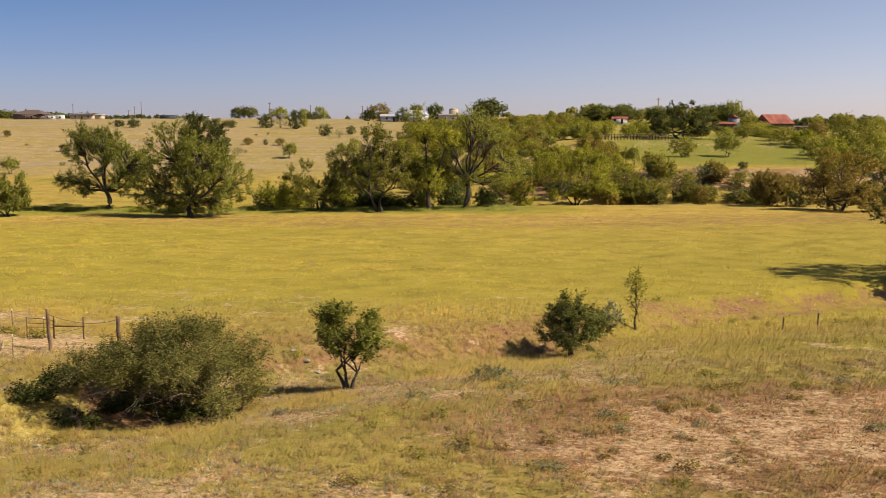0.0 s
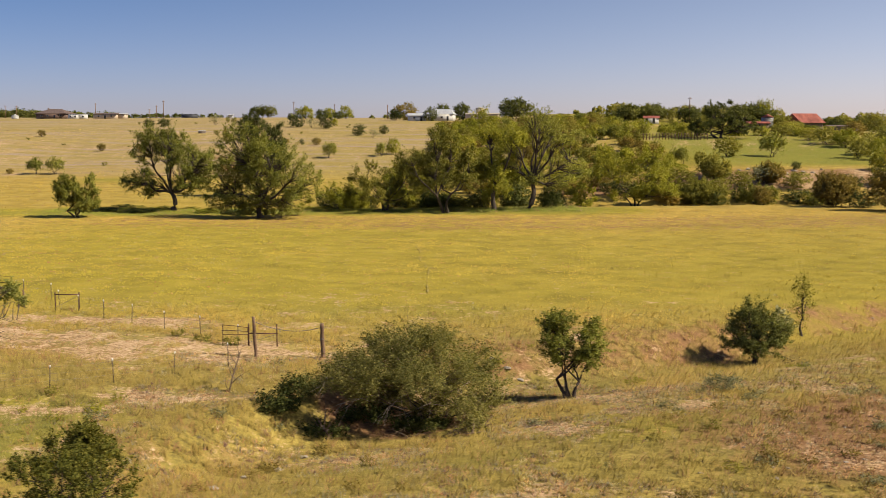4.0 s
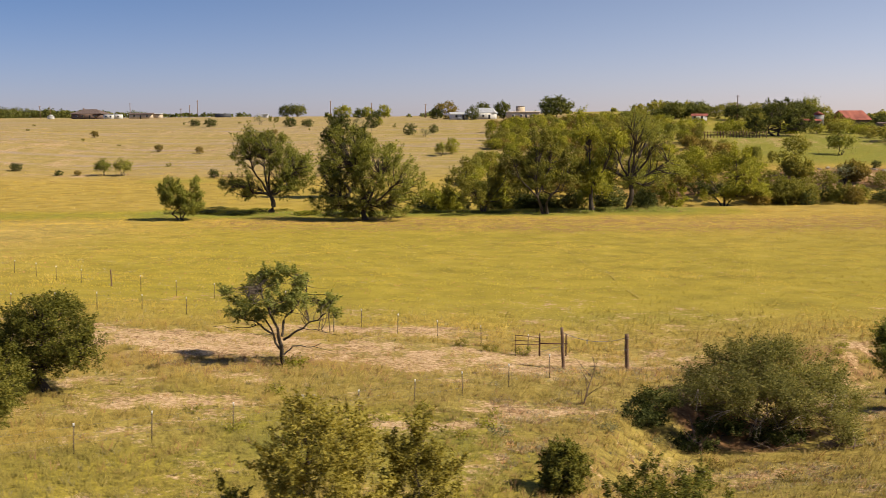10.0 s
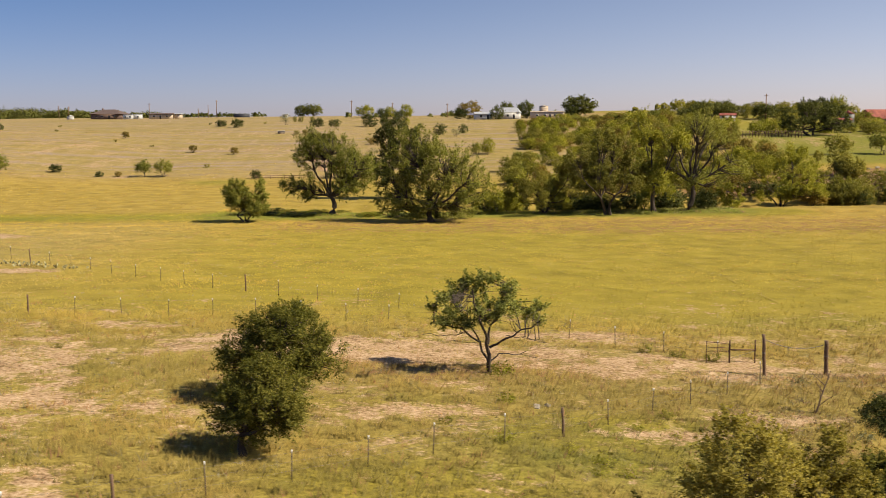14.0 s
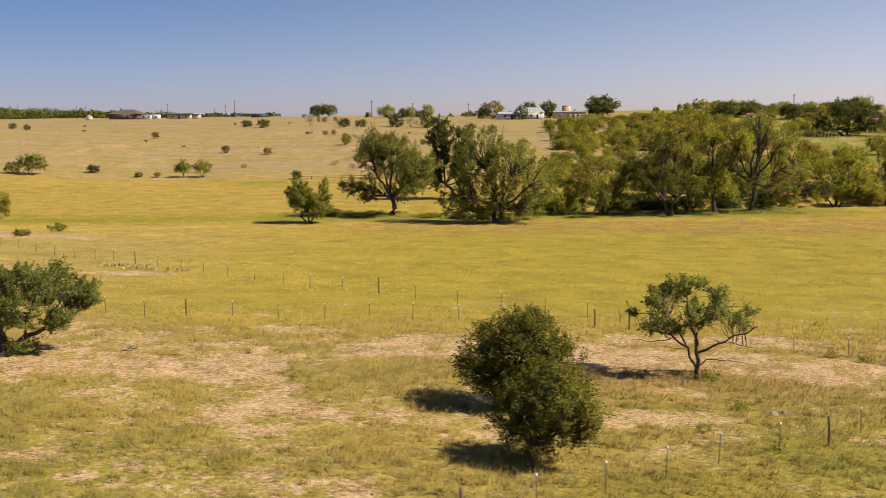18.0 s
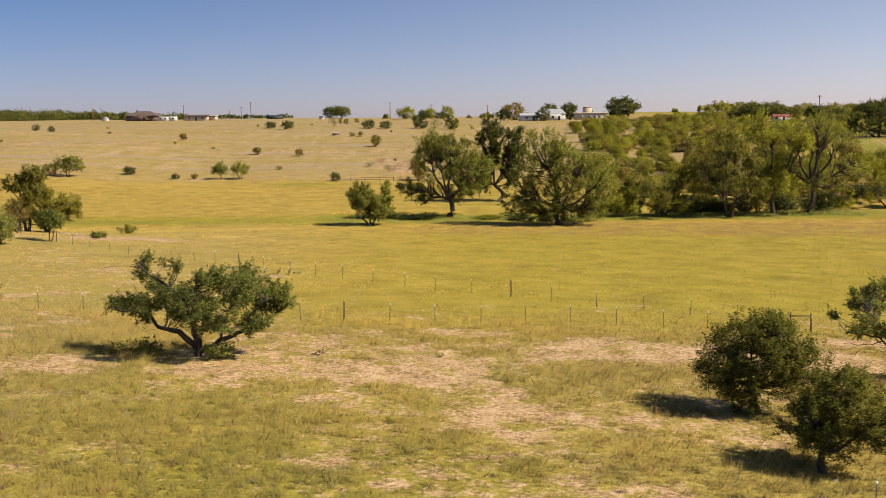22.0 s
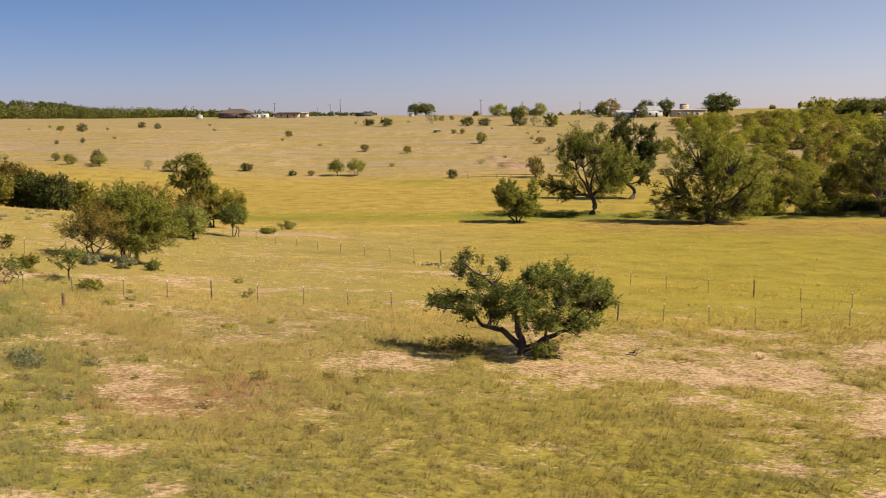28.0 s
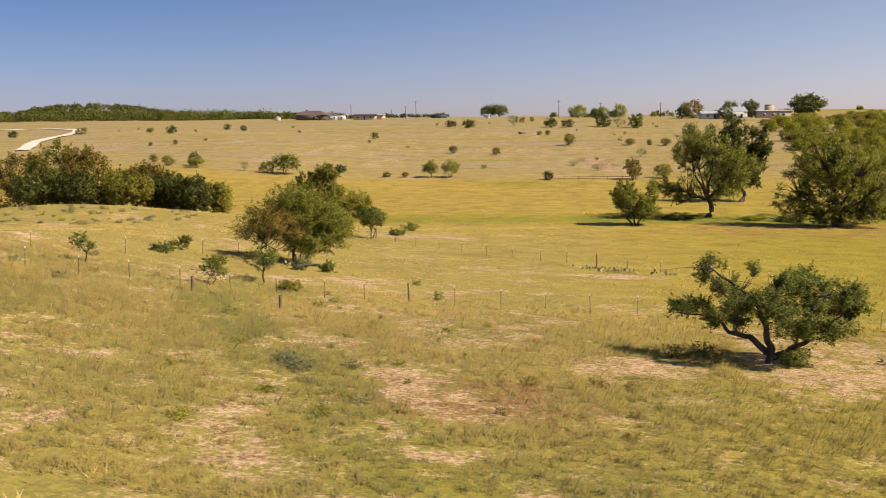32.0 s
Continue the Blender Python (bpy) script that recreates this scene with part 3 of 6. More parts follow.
def cover_at(x, y):
    """How bare, how green and how rusty the ground is, 0 to 1."""
    bare = 0.16 + (0.12 + 0.07 * smooth(-80, -95, x) + 0.34 * rough_noise(x, y, 0.16)) * (1 - smooth(68, 92, y) * (1 - 0.8 * smooth(-70, -95, x) * (1 - smooth(112, 140, y)))) + 0.17 * smooth(285, 320, y)
    for b in (0.95 * strip(x, y, -56, 63, -24, 58, 4.6), 0.8 * blob(x, y, -33, 68, 8, 3.4), 0.85 * blob(x, y, -71, 56.5, 15, 6.5, 6), 0.6 * blob(x, y, -68, 67, 9, 2.5),
              0.85 * strip(x, y, -64.5, 53, -61.5, 41, 3.2), 0.75 * strip(x, y, -61.5, 42, -57.5, 33, 2.6), 0.6 * blob(x, y, -87, 53, 8, 4), 0.42 * blob(x, y, -53.5, 43, 5.5, 5), 0.7 * blob(x, y, -63, 60, 9, 5), 0.42 * blob(x, y, -57, 45, 4.5, 5),
              0.60 * blob(x, y, -94.8, 43.6, 7, 4, -35), 0.62 * blob(x, y, -108.8, 46, 2.2, 4.0, -35), 0.60 * blob(x, y, -105, 34.5, 8, 4.0, 10), 0.6 * blob(x, y, -98, 47, 4, 2, -50), 0.7 * blob(x, y, -109.6, 60.5, 3.4, 1.0, -30), 0.52 * blob(x, y, 15, 40, 18, 10, 12), 0.56 * blob(x, y, 3, 33, 9, 3.5), 0.55 * blob(x, y, -110, 60, 5, 4), 0.5 * blob(x, y, -84, 45, 6, 4), 0.45 * blob(x, y, -98, 66, 9, 4), 0.5 * blob(x, y, -77, 67, 6, 3),
              0.3 * strip(x, y, -25, 28, -19.5, 43, 3.6), 0.9 * strip(x, y, -124, 130, -111, 144, 5.0), 0.7 * blob(x, y, -106, 140, 9, 5), 0.8 * blob(x, y, -86, 97.5, 8, 3), 0.6 * blob(x, y, -99, 97, 7, 4), 0.45 * strip(x, y, -250, 287, -66, 284, 2.0), 0.8 * strip(x, y, -84, 322, -78, 296, 5),
              0.5 * blob(x, y, -17, 43, 6, 2.2), 0.72 * blob(x, y, -21.6, 42.4, 2.6, 2.4), 0.42 * blob(x, y, -5, 64, 7, 3, 30), 0.6 * blob(x, y, -26, 48, 5, 2.5), 0.5 * blob(x, y, -100, 95, 5, 4), 0.8 * strip(x, y, 34, 228, 100, 234, 10),
              0.62 * strip(x, y, -260, 352, -60, 352, 7), 0.5 * strip(x, y, -260, 304, -70, 310, 6), 0.5 * strip(x, y, -300, 395, -80, 405, 8), 0.5 * strip(x, y, -300, 330, -90, 331, 4), 0.5 * blob(x, y, -112, 78, 3, 6), 0.68 * blob(x, y, -107.5, 83, 5, 4)):
        bare = np.maximum(bare, b)
    bare = bare + 0.75 * rough_noise(x, y, 0.34) * smooth(0.1, 0.45, bare)
    bare = bare * (1 - 0.5 * blob(x, y, -22.8, 41, 4.5, 6.5)) * (1 - 0.75 * smooth(6, 16, x) * smooth(60, 67, y) * (1 - smooth(92, 100, y)))
    green = 0.40 + 0.26 * (1 - smooth(45, 60, y)) + 0.18 * smooth(62, 80, y) * (1 - smooth(150, 188, y)) * smooth(-90, -60, x) - 0.30 * smooth(-25, 20, x) * smooth(105, 160, y) - 0.12 * smooth(-66, -50, x) * (1 - smooth(-4, 10, x)) * (1 - smooth(58, 66, y)) + 0.14 * smooth(-50, -75, x) * (1 - smooth(70, 90, y)) + 0.06 * smooth(-20, -50, x) * smooth(62, 85, y) - 0.24 * smooth(-52, -90, x) * smooth(62, 85, y) + 0.26 * smooth(62, 85, y) * (1 - smooth(150, 185, y)) - 0.25 * smooth(230, 300, y)
    for g in (1.2 * strip(x, y, -113.4, 63, -103.9, 48, 3.0), 1.2 * strip(x, y, -103.9, 48, -94.6, 32, 3.6), 1.1 * blob(x, y, -34, 43, 9, 6), 1.0 * blob(x, y, -43, 36, 9, 5), 1.0 * blob(x, y, -29, 38, 6, 5), 1.2 * smooth(36, 62, x) * smooth(246, 260, y),
              1.2 * strip(x, y, -150, 186, 20, 190, 9), 0.9 * blob(x, y, -105, 268, 14, 5), 1.0 * blob(x, y, -72, 37, 13, 6), 0.9 * blob(x, y, -112, 70, 8, 6),
              0.7 * blob(x, y, -45, 48, 8, 3.5), 0.95 * blob(x, y, -1, 44, 10, 5), 0.9 * blob(x, y, 22, 60, 14, 5), 0.7 * blob(x, y, -10, 39, 6, 3), 0.7 * blob(x, y, -90, 34, 14, 3.5)):
        green = np.maximum(green, g)
    rusty_weed = 0.05 + 0.09 * smooth(-42, -20, x) * (1 - smooth(56, 72, y))
    # blob at (-15, 49.8): dark litter colour, also deepening the thicket's shade
    for r in (0.62 * blob(x, y, 15, 41, 20, 11), 0.4 * blob(x, y, -94, 44, 8, 5), 0.40 * strip(x, y, -14, 58, 10, 69, 3.5), 0.3 * blob(x, y, -24, 38, 7, 9),
              0.35 * blob(x, y, -40, 57, 14, 6), 0.40 * strip(x, y, 16, 75, 44, 88, 3.0), 0.6 * strip(x, y, 20, 230, 100, 234, 12), 0.7 * blob(x, y, -15.0, 49.8, 4.6, 2.4), 0.75 * strip(x, y, -85, 324, -78, 298, 5), 0.25 * strip(x, y, -260, 352, -60, 352, 14),
              0.34 * strip(x, y, -60, 168, 90, 160, 20)):
        rusty_weed = np.maximum(rusty_weed, r)
    return np.clip(bare, 0, 1), np.clip(green, 0, 1), np.clip(rusty_weed, 0, 1)


def lush_at(x, y):
    """Where moisture keeps the grass green, 0 to 1."""
    out = 0.0 * x
    for g in (0.85 * smooth(46, 66, x) * smooth(246, 268, y) * (1 - 0.6 * smooth(330, 400, y)), 0.9 * strip(x, y, -84, 188, 12, 193, 9), 0.5 * strip(x, y, -150, 184, -84, 186, 4), 0.3 * strip(x, y, -113.4, 63, -103.9, 48, 2.4),
              0.3 * strip(x, y, -103.9, 48, -94.6, 32, 2.8), 0.35 * blob(x, y, -34, 41, 10, 6), 0.35 * blob(x, y, -6, 57, 5, 4), 0.4 * blob(x, y, -105, 268, 14, 4), 0.2 * blob(x, y, -71, 36, 12, 5), 0.3 * blob(x, y, -92, 33, 12, 3), 0.3 * blob(x, y, -15, 75, 9, 3)):
        out = np.maximum(out, g)
    return np.clip(out + 0.35 * rough_noise(x, y, 0.4) * smooth(0.1, 0.4, out), 0, 1)


def spaced(lo, hi, fine_lo, fine_hi, step, grow):
    mid = list(np.arange(fine_lo, fine_hi, step))
    up, s = [fine_hi], step
    while up[-1] < hi:
        s *= grow
        up.append(up[-1] + s)
    down, s = [fine_lo], step
    while down[-1] > lo:
        s *= grow
        down.append(down[-1] - s)
    return np.array(down[:0:-1] + mid + up)


gx, gy = spaced(-3500, 3500, -140, 46, 0.85, 1.08), spaced(-400, 4800, 29, 92, 0.7, 1.034)
gx_all, gy_all = np.meshgrid(gx, gy)
nx, ny = len(gx), len(gy)
idx = np.arange(nx * ny).reshape(ny, nx)
quads = np.stack((idx[:-1, :-1], idx[:-1, 1:], idx[1:, 1:], idx[1:, :-1]), -1).reshape(-1, 4)
ground_me = mesh_np("ground", np.stack((gx_all, gy_all, ground_z(gx_all, gy_all)), -1).reshape(-1, 3), quads, ground_mat, True)
bare, green_amount, rust_amount = cover_at(gx_all.ravel(), gy_all.ravel())
layer = ground_me.attributes.new("cover", "FLOAT_COLOR", "POINT")
layer.data.foreach_set("color", np.stack((bare, green_amount, rust_amount, 0.10 + 0.32 * (1 - smooth(58, 88, gy_all.ravel())) + 0.36 * smooth(-74, -100, gx_all.ravel()) * (1 - smooth(150, 200, gy_all.ravel())) + 0.32 * smooth(262, 310, gy_all.ravel()) * (1 - 0.8 * smooth(10, 60, gx_all.ravel()))), -1).astype(np.float32).ravel())
damp = ground_me.attributes.new("lush", "FLOAT", "POINT")
damp.data.foreach_set("value", lush_at(gx_all.ravel(), gy_all.ravel()).astype(np.float32))
ground = tagged(new("ground", ground_me), "dry golden-green pasture with bare soil patches, a dry creek and a rising hill", "ground", kind="structure")

# ---- grass ----
DRY, PALE, GREEN, OLIVE, RUST, GREY = (np.array(c) for c in ((0.560, 0.350, 0.056), (0.62, 0.446, 0.13), (0.306, 0.246, 0.026), (0.450, 0.326, 0.041), (0.31, 0.155, 0.052), (0.32, 0.265, 0.12)))


def grass(name, label, seed, n, box, height, blades, width, clump, keep_bare=0.9, pale=0.22, shade=1.0, fade=(-999, -998, 998, 999), tufty=False, vary=(0.55, 1.4), calm=0.0):
    rng = np.random.default_rng(seed)
    x0, x1, y0, y1 = box
    x, y = rng.uniform(x0, x1, n), y0 + (y1 - y0) * rng.random(n)
    b, g, r = cover_at(x, y)
    patch = np.clip(0.5 + 0.5 * rough_noise(x, y, 0.5), 0, 1)
    keep = rng.random(n) > keep_bare * smooth(0.25, 0.75, b + 0.35 * (0.5 - patch))
    keep &= rng.random(n) < smooth(fade[0], fade[1], y) * (1 - smooth(fade[2], fade[3], y))
    keep &= (rng.random(n) > 0.9) | (((x + 15.6) / 5.2) ** 2 + ((y - 48.8) / 2.7) ** 2 > 1)
    if tufty:
        keep &= rng.random(n) < smooth(0.22, 0.45, b)
    x, y, b, g, r, patch = x[keep], y[keep], b[keep], g[keep], r[keep], patch[keep]
    n = len(x)
    z = ground_z(x, y)
    hgt = height * rng.uniform(0.55, 1.35, n) * (1 - 0.45 * b) * (0.75 + 0.5 * patch)
    wave = rough_noise(x * 0.6 + 0.3 * y, y * 1.7 - 0.2 * x, 0.11)
    gf = np.clip(g + 0.5 * (rng.random(n) - 0.5) + 0.55 * rough_noise(x, y, 0.13) + 0.25 * rough_noise(x, y, 0.7), 0, 1)[:, None]
    col = DRY * (1 - gf) + GREEN * gf
    m = rng.random(n)[:, None]
    col = np.where(m < (pale * (1.25 - g))[:, None], PALE * 0.75 + col * 0.25, np.where(m < pale + 0.2, OLIVE, col))
    steady = np.clip(g + 0.55 * rough_noise(x, y, 0.13) + 0.2 * rough_noise(x, y, 0.5), 0, 1)[:, None]
    col = col * (1 - calm) + calm * (DRY * (1 - steady) + GREEN * steady + 0.12 * (OLIVE - GREEN))
    wet = lush_at(x, y)[:, None]
    col = col * (1 - wet) + np.array((0.19, 0.205, 0.022)) * wet
    if tufty:
        q = np.clip(0.5 * rng.random(n) + 0.5 * value_noise(x, y, 0.9, 9), 0, 1)[:, None]
        col = np.where(q < 0.30, np.array((0.20, 0.095, 0.045)), np.where(q < 0.46, np.array((0.27, 0.19, 0.085)), np.where(q < 0.60, np.array((0.24, 0.20, 0.10)), np.where(q < 0.75, np.array((0.27, 0.21, 0.035)), np.array((0.44, 0.33, 0.14))))))
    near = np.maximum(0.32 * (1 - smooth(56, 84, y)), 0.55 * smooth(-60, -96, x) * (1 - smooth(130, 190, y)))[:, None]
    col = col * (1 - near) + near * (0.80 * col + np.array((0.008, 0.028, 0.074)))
    far = 0.5 * (smooth(262, 310, y) * (1 - smooth(10, 60, x)))[:, None]
    col = col * (1 - 0.6 * far) + np.array((0.38, 0.30, 0.16)) * 0.6 * far
    col = np.where(rng.random(n)[:, None] < ((r * 0.9 + 0.22 * smooth(0.3, 0.7, b)) * (1 - 0.7 * calm))[:, None], RUST * rng.uniform(0.8, 1.5, n)[:, None] + 0.04 * rng.random(n)[:, None], col)
    col = np.where(rng.random(n)[:, None] < 0.05 * (1 - calm), GREY, col)
    # near tufts get a darker tint in place of shade between the blades
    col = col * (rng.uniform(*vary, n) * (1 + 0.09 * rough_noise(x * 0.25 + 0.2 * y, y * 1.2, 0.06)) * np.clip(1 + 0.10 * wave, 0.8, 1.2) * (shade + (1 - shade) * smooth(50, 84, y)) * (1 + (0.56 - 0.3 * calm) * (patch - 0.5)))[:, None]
    k = blades
    ang = rng.uniform(0, 2 * np.pi, (n, k))
    reach = hgt[:, None] * rng.uniform(0.1, 0.75, (n, k))
    rad = clump * rng.random((n, k)) ** 0.7
    a2 = rng.uniform(0, 2 * np.pi, (n, k))
    bx, by = x[:, None] + rad * np.cos(a2), y[:, None] + rad * np.sin(a2)
    bz = np.broadcast_to(z[:, None] - 0.04, (n, k))
    tx, ty = bx + reach * np.cos(ang), by + reach * np.sin(ang)
    tz = bz + hgt[:, None] * rng.uniform(0.7, 1.1, (n, k))
    base, tip = np.stack((bx, by, bz), -1), np.stack((tx, ty, tz), -1)
    # the blades' flat sides are turned towards sun and camera, to set their brightness
    side = np.cross(tip - base, np.array((0.78, -0.38, 0.45)) + 0.3 * rng.normal(size=base.shape))
    side *= width / 2 / (np.linalg.norm(side, axis=-1, keepdims=True) + 1e-9)
    v = np.stack((base - side, base + side, tip), 2).reshape(-1, 3)
    f = np.arange(len(v)).reshape(-1, 3)
    me = mesh_np(name, v, f, grass_mat)
    # normals lean upwards, so that blades take light like the ground
    up = np.zeros((len(v), 3), np.float32)
    up[:, 2], up[:, 1], up[:, 0] = 0.94, -0.25, 0.2
    me.normals_split_custom_set_from_vertices(up)
    lay = me.attributes.new("tint", "FLOAT_COLOR", "POINT")
    c4 = np.concatenate((np.repeat(col, k * 3, axis=0), np.ones((len(v), 1))), 1)
    lay.data.foreach_set("color", c4.astype(np.float32).ravel())
    return tagged(new(name, me), label, "grass", kind="stuff")


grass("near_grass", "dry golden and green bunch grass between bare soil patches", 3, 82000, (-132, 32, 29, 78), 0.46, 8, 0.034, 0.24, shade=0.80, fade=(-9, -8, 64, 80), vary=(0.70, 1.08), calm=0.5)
grass("soil_tufts", "tiny dry rust and grey-green tufts dotting the bare soil", 7, 62000, (-28, 36, 29, 58), 0.23, 6, 0.045, 0.16, 0.0, tufty=True)
grass("track_tufts", "tiny dry tufts dotting the bare dirt track", 8, 26000, (-114, -28, 30, 72), 0.15, 5, 0.045, 0.14, 0.0, tufty=True)
grass("field_grass", "yellow-green hay field grass, waving and dry at the tips", 4, 88000, (-150, 85, 62, 192), 0.20, 5, 0.09, 0.5, pale=0.10, fade=(63, 80, 998, 999), vary=(0.86, 1.16), calm=0.35)
grass("creek_undergrowth", "tall green weeds growing in the shade of the creek trees", 6, 9000, (-88, 14, 188, 199), 0.5, 5, 0.12, 0.8, 0.9, 0.02, 0.7)
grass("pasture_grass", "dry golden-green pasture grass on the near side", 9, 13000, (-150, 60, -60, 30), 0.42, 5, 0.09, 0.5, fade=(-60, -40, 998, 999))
grass("hill_grass", "sparse pale dry grass on the far hillside", 5, 22000, (-270, 130, 190, 420), 0.36, 4, 0.15, 0.9, 0.9, 0.2, vary=(0.55, 0.95), calm=0.2)

# ---- near trees ----
tree("honey_mesquite", -39.7, 55.4, "open-crowned mesquite tree with crooked dark limbs on bare soil", seed=11, h=5.9, w=7.6, d=6.4, clumps=165, leaves=23000, leaf=0.085, spread=0.44, kind="mesquite", bare=16, sprays=7, rise=0.5, deep=0.2,
     arms=((((0.0, -0.3), (0.0, 0.6), (-0.1, 1.6), (-0.2, 2.3), (-0.7, 3.6), (-1.0, 4.9)), 0.150, 0.03), (((-0.08, 0.6), (-0.55, 1.75), (-1.7, 2.65), (-2.7, 2.75)), 0.080, 0.03), (((-0.1, 1.6), (0.1, 2.65), (0.5, 3.1), (1.2, 3.8), (1.4, 4.8)), 0.080, 0.025),
           (((0.0, 1.4), (0.75, 1.95), (1.75, 2.65), (2.8, 3.3)), 0.080, 0.025), (((0.08, 0.5), (0.5, 1.1), (1.4, 1.0), (2.2, 1.15)), 0.052, 0.012), (((-0.5, 1.7), (-1.2, 3.0), (-2.0, 4.0)), 0.056, 0.02), (((-1.2, 2.3), (-2.4, 2.2), (-3.8, 2.4)), 0.032, 0.01), (((0.9, 2.1), (1.9, 2.0), (2.9, 1.8)), 0.024, 0.008)),
     lobes=((-2.3, 3.3, 1.06, 0.83), (-1.6, 4.2, 1.23, 0.94), (-0.6, 4.8, 1.06, 0.83), (-0.1, 3.7, 1.34, 0.99), (1.2, 4.8, 0.78, 0.66), (0.9, 3.8, 1.06, 0.77), (2.1, 3.4, 0.84, 0.66), (2.8, 3.9, 0.50, 0.44), (2.7, 2.8, 0.45, 0.39), (-2.6, 4.6, 0.45, 0.39), (-3.2, 3.4, 0.39, 0.28), (-1.4, 2.95, 1.01, 0.44), (0.3, 5.3, 0.56, 0.44)))
tree("leaning_mesquite", -79.3, 56.4, "spreading multi-stemmed mesquite with dark twisted trunks", seed=12, h=6.1, w=10.6, d=7.5, clumps=330, leaves=60000, leaf=0.085, spread=0.56, kind="mesquite", bare=14, sprays=7, rise=0.4, deep=0.2,
     arms=((((0.0, -0.3), (0.0, 0.9), (-0.25, 1.7), (-0.4, 2.45), (-1.0, 3.6), (-2.4, 4.6), (-3.3, 5.2)), 0.240, 0.03), (((-0.1, 0.5), (-1.1, 1.5), (-2.1, 1.6), (-2.9, 2.5), (-4.7, 2.7)), 0.200, 0.03), (((0.2, 0.3), (1.5, 1.0), (3.05, 1.55), (4.4, 2.4)), 0.190, 0.03),
           (((-0.4, 2.3), (0.1, 3.3), (0.2, 4.6)), 0.088, 0.025), (((1.2, 0.9), (1.7, 2.3), (2.6, 3.8)), 0.080, 0.025), (((2.6, 1.4), (3.2, 2.6), (4.1, 3.5)), 0.064, 0.02), (((-1.9, 1.6), (-1.7, 2.7), (-2.5, 3.8)), 0.064, 0.02)),
     lobes=((1.6, 3.6, 1.59, 1.44), (2.8, 3.4, 1.71, 1.44), (3.9, 3.2, 1.46, 1.20), (4.3, 3.0, 0.80, 0.84), (2.2, 4.5, 0.98, 0.72), (1.0, 2.3, 1.22, 0.84), (0.2, 2.8, 1.22, 1.20), (-0.8, 3.7, 1.3, 1.0), (-3.0, 2.4, 1.1, 0.6), (-1.2, 2.1, 1.0, 0.5), (2.2, 2.0, 1.4, 0.7), (1.2, 4.3, 1.1, 0.9), (3.2, 4.2, 1.0, 0.8), (0.3, 3.8, 1.2, 0.9), (-1.9, 3.6, 1.1, 0.9), (-1.4, 2.8, 1.22, 1.32), (-2.6, 4.5, 1.22, 1.08), (-3.2, 5.3, 0.67, 0.60), (-0.8, 5.1, 0.55, 0.48), (-4.7, 3.0, 1.34, 0.60), (-3.8, 2.9, 1.10, 0.60), (1.1, 0.55, 0.98, 0.48), (0.3, 4.4, 0.73, 0.60), (3.4, 2.0, 1.22, 0.60)))
tree("juniper", -50.3, 39.2, "dense dark green juniper beside its twin", seed=13, h=4.4, w=4.6, d=4.4, clumps=230, leaves=46500, leaf=0.068, spread=0.55, limbs=5, girth=0.15, fork=0.2, kind="juniper", group="twin junipers", lean=(0.4, 0.0),
     lobes=((0.5, 2.5, 2.05, 1.7), (1.5, 2.1, 1.3, 1.1), (-0.6, 2.1, 1.3, 1.0), (0.4, 3.5, 1.2, 0.95), (0.3, 1.35, 1.7, 0.8)))
tree("juniper", -50.1, 47.8, "larger dense dark green juniper behind its twin", seed=14, h=5.6, w=6.2, d=5.6, clumps=280, leaves=55800, leaf=0.078, spread=0.62, limbs=5, girth=0.18, fork=0.2, kind="juniper", group="twin junipers",
     lobes=((-0.3, 3.0, 2.5, 2.0), (1.7, 2.4, 1.6, 1.4), (-1.7, 2.4, 1.6, 1.5), (0.2, 4.1, 1.5, 1.0), (0.0, 1.4, 2.2, 0.9)))
tree("brush_thicket", -13.6, 49.6, "large tangled brush thicket with dead grey branches low down", category="thicket", seed=15, h=5.4, w=10.4, d=9.4, clumps=400, leaves=92000, leaf=0.076, spread=0.8, limbs=9, girth=0.2, fork=0.1, kind="brush", bare=3, stems=7, sprays=8, rise=0.5, dead=True,
     lobes=((0.9, 3.3, 2.6, 1.6, 1.5), (-2.1, 3.0, 2.2, 1.5, 1.2), (3.2, 2.8, 1.6, 1.4, 1.0), (-0.6, 3.9, 2.0, 1.0, 0.5), (-3.6, 2.9, 1.5, 1.0, 0.0), (1.5, 2.9, 2.0, 1.2, -1.0), (-1.2, 3.2, 2.0, 1.0, -1.2), (3.6, 1.9, 1.3, 0.9, -0.6), (-2.9, 3.5, 1.7, 0.8, -2.6),
            (-2.4, 2.8, 1.6, 0.6, -2.7), (0.4, 2.8, 1.7, 0.8, -2.8), (2.4, 1.5, 1.4, 0.9, -2.6), (-4.4, 2.7, 1.4, 0.6, -2.0), (2.6, 0.9, 1.0, 0.6, -3.0), (-2.4, 1.5, 2.2, 0.9, 1.4), (0.9, 1.4, 2.4, 1.0, 0.8), (3.4, 1.2, 1.3, 0.8, 0.2)))
# added clumps: their dark leaves stand in for the thicket's deep shade
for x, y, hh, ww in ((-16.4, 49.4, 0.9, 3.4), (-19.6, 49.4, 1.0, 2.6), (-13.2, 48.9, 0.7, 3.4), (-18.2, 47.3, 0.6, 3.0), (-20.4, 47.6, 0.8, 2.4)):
    tree("bramble", x, y, "low dark-leaved clump added to deepen the shade at the thicket", category="bramble", group="brambles", seed=int(500 - x * 9), h=hh, w=ww, d=2.0, low=0.02, form="round", clumps=40, leaves=3600, leaf=0.09, spread=0.5, limbs=4, girth=0.02, fork=0.1, kind="dark", stems=3)
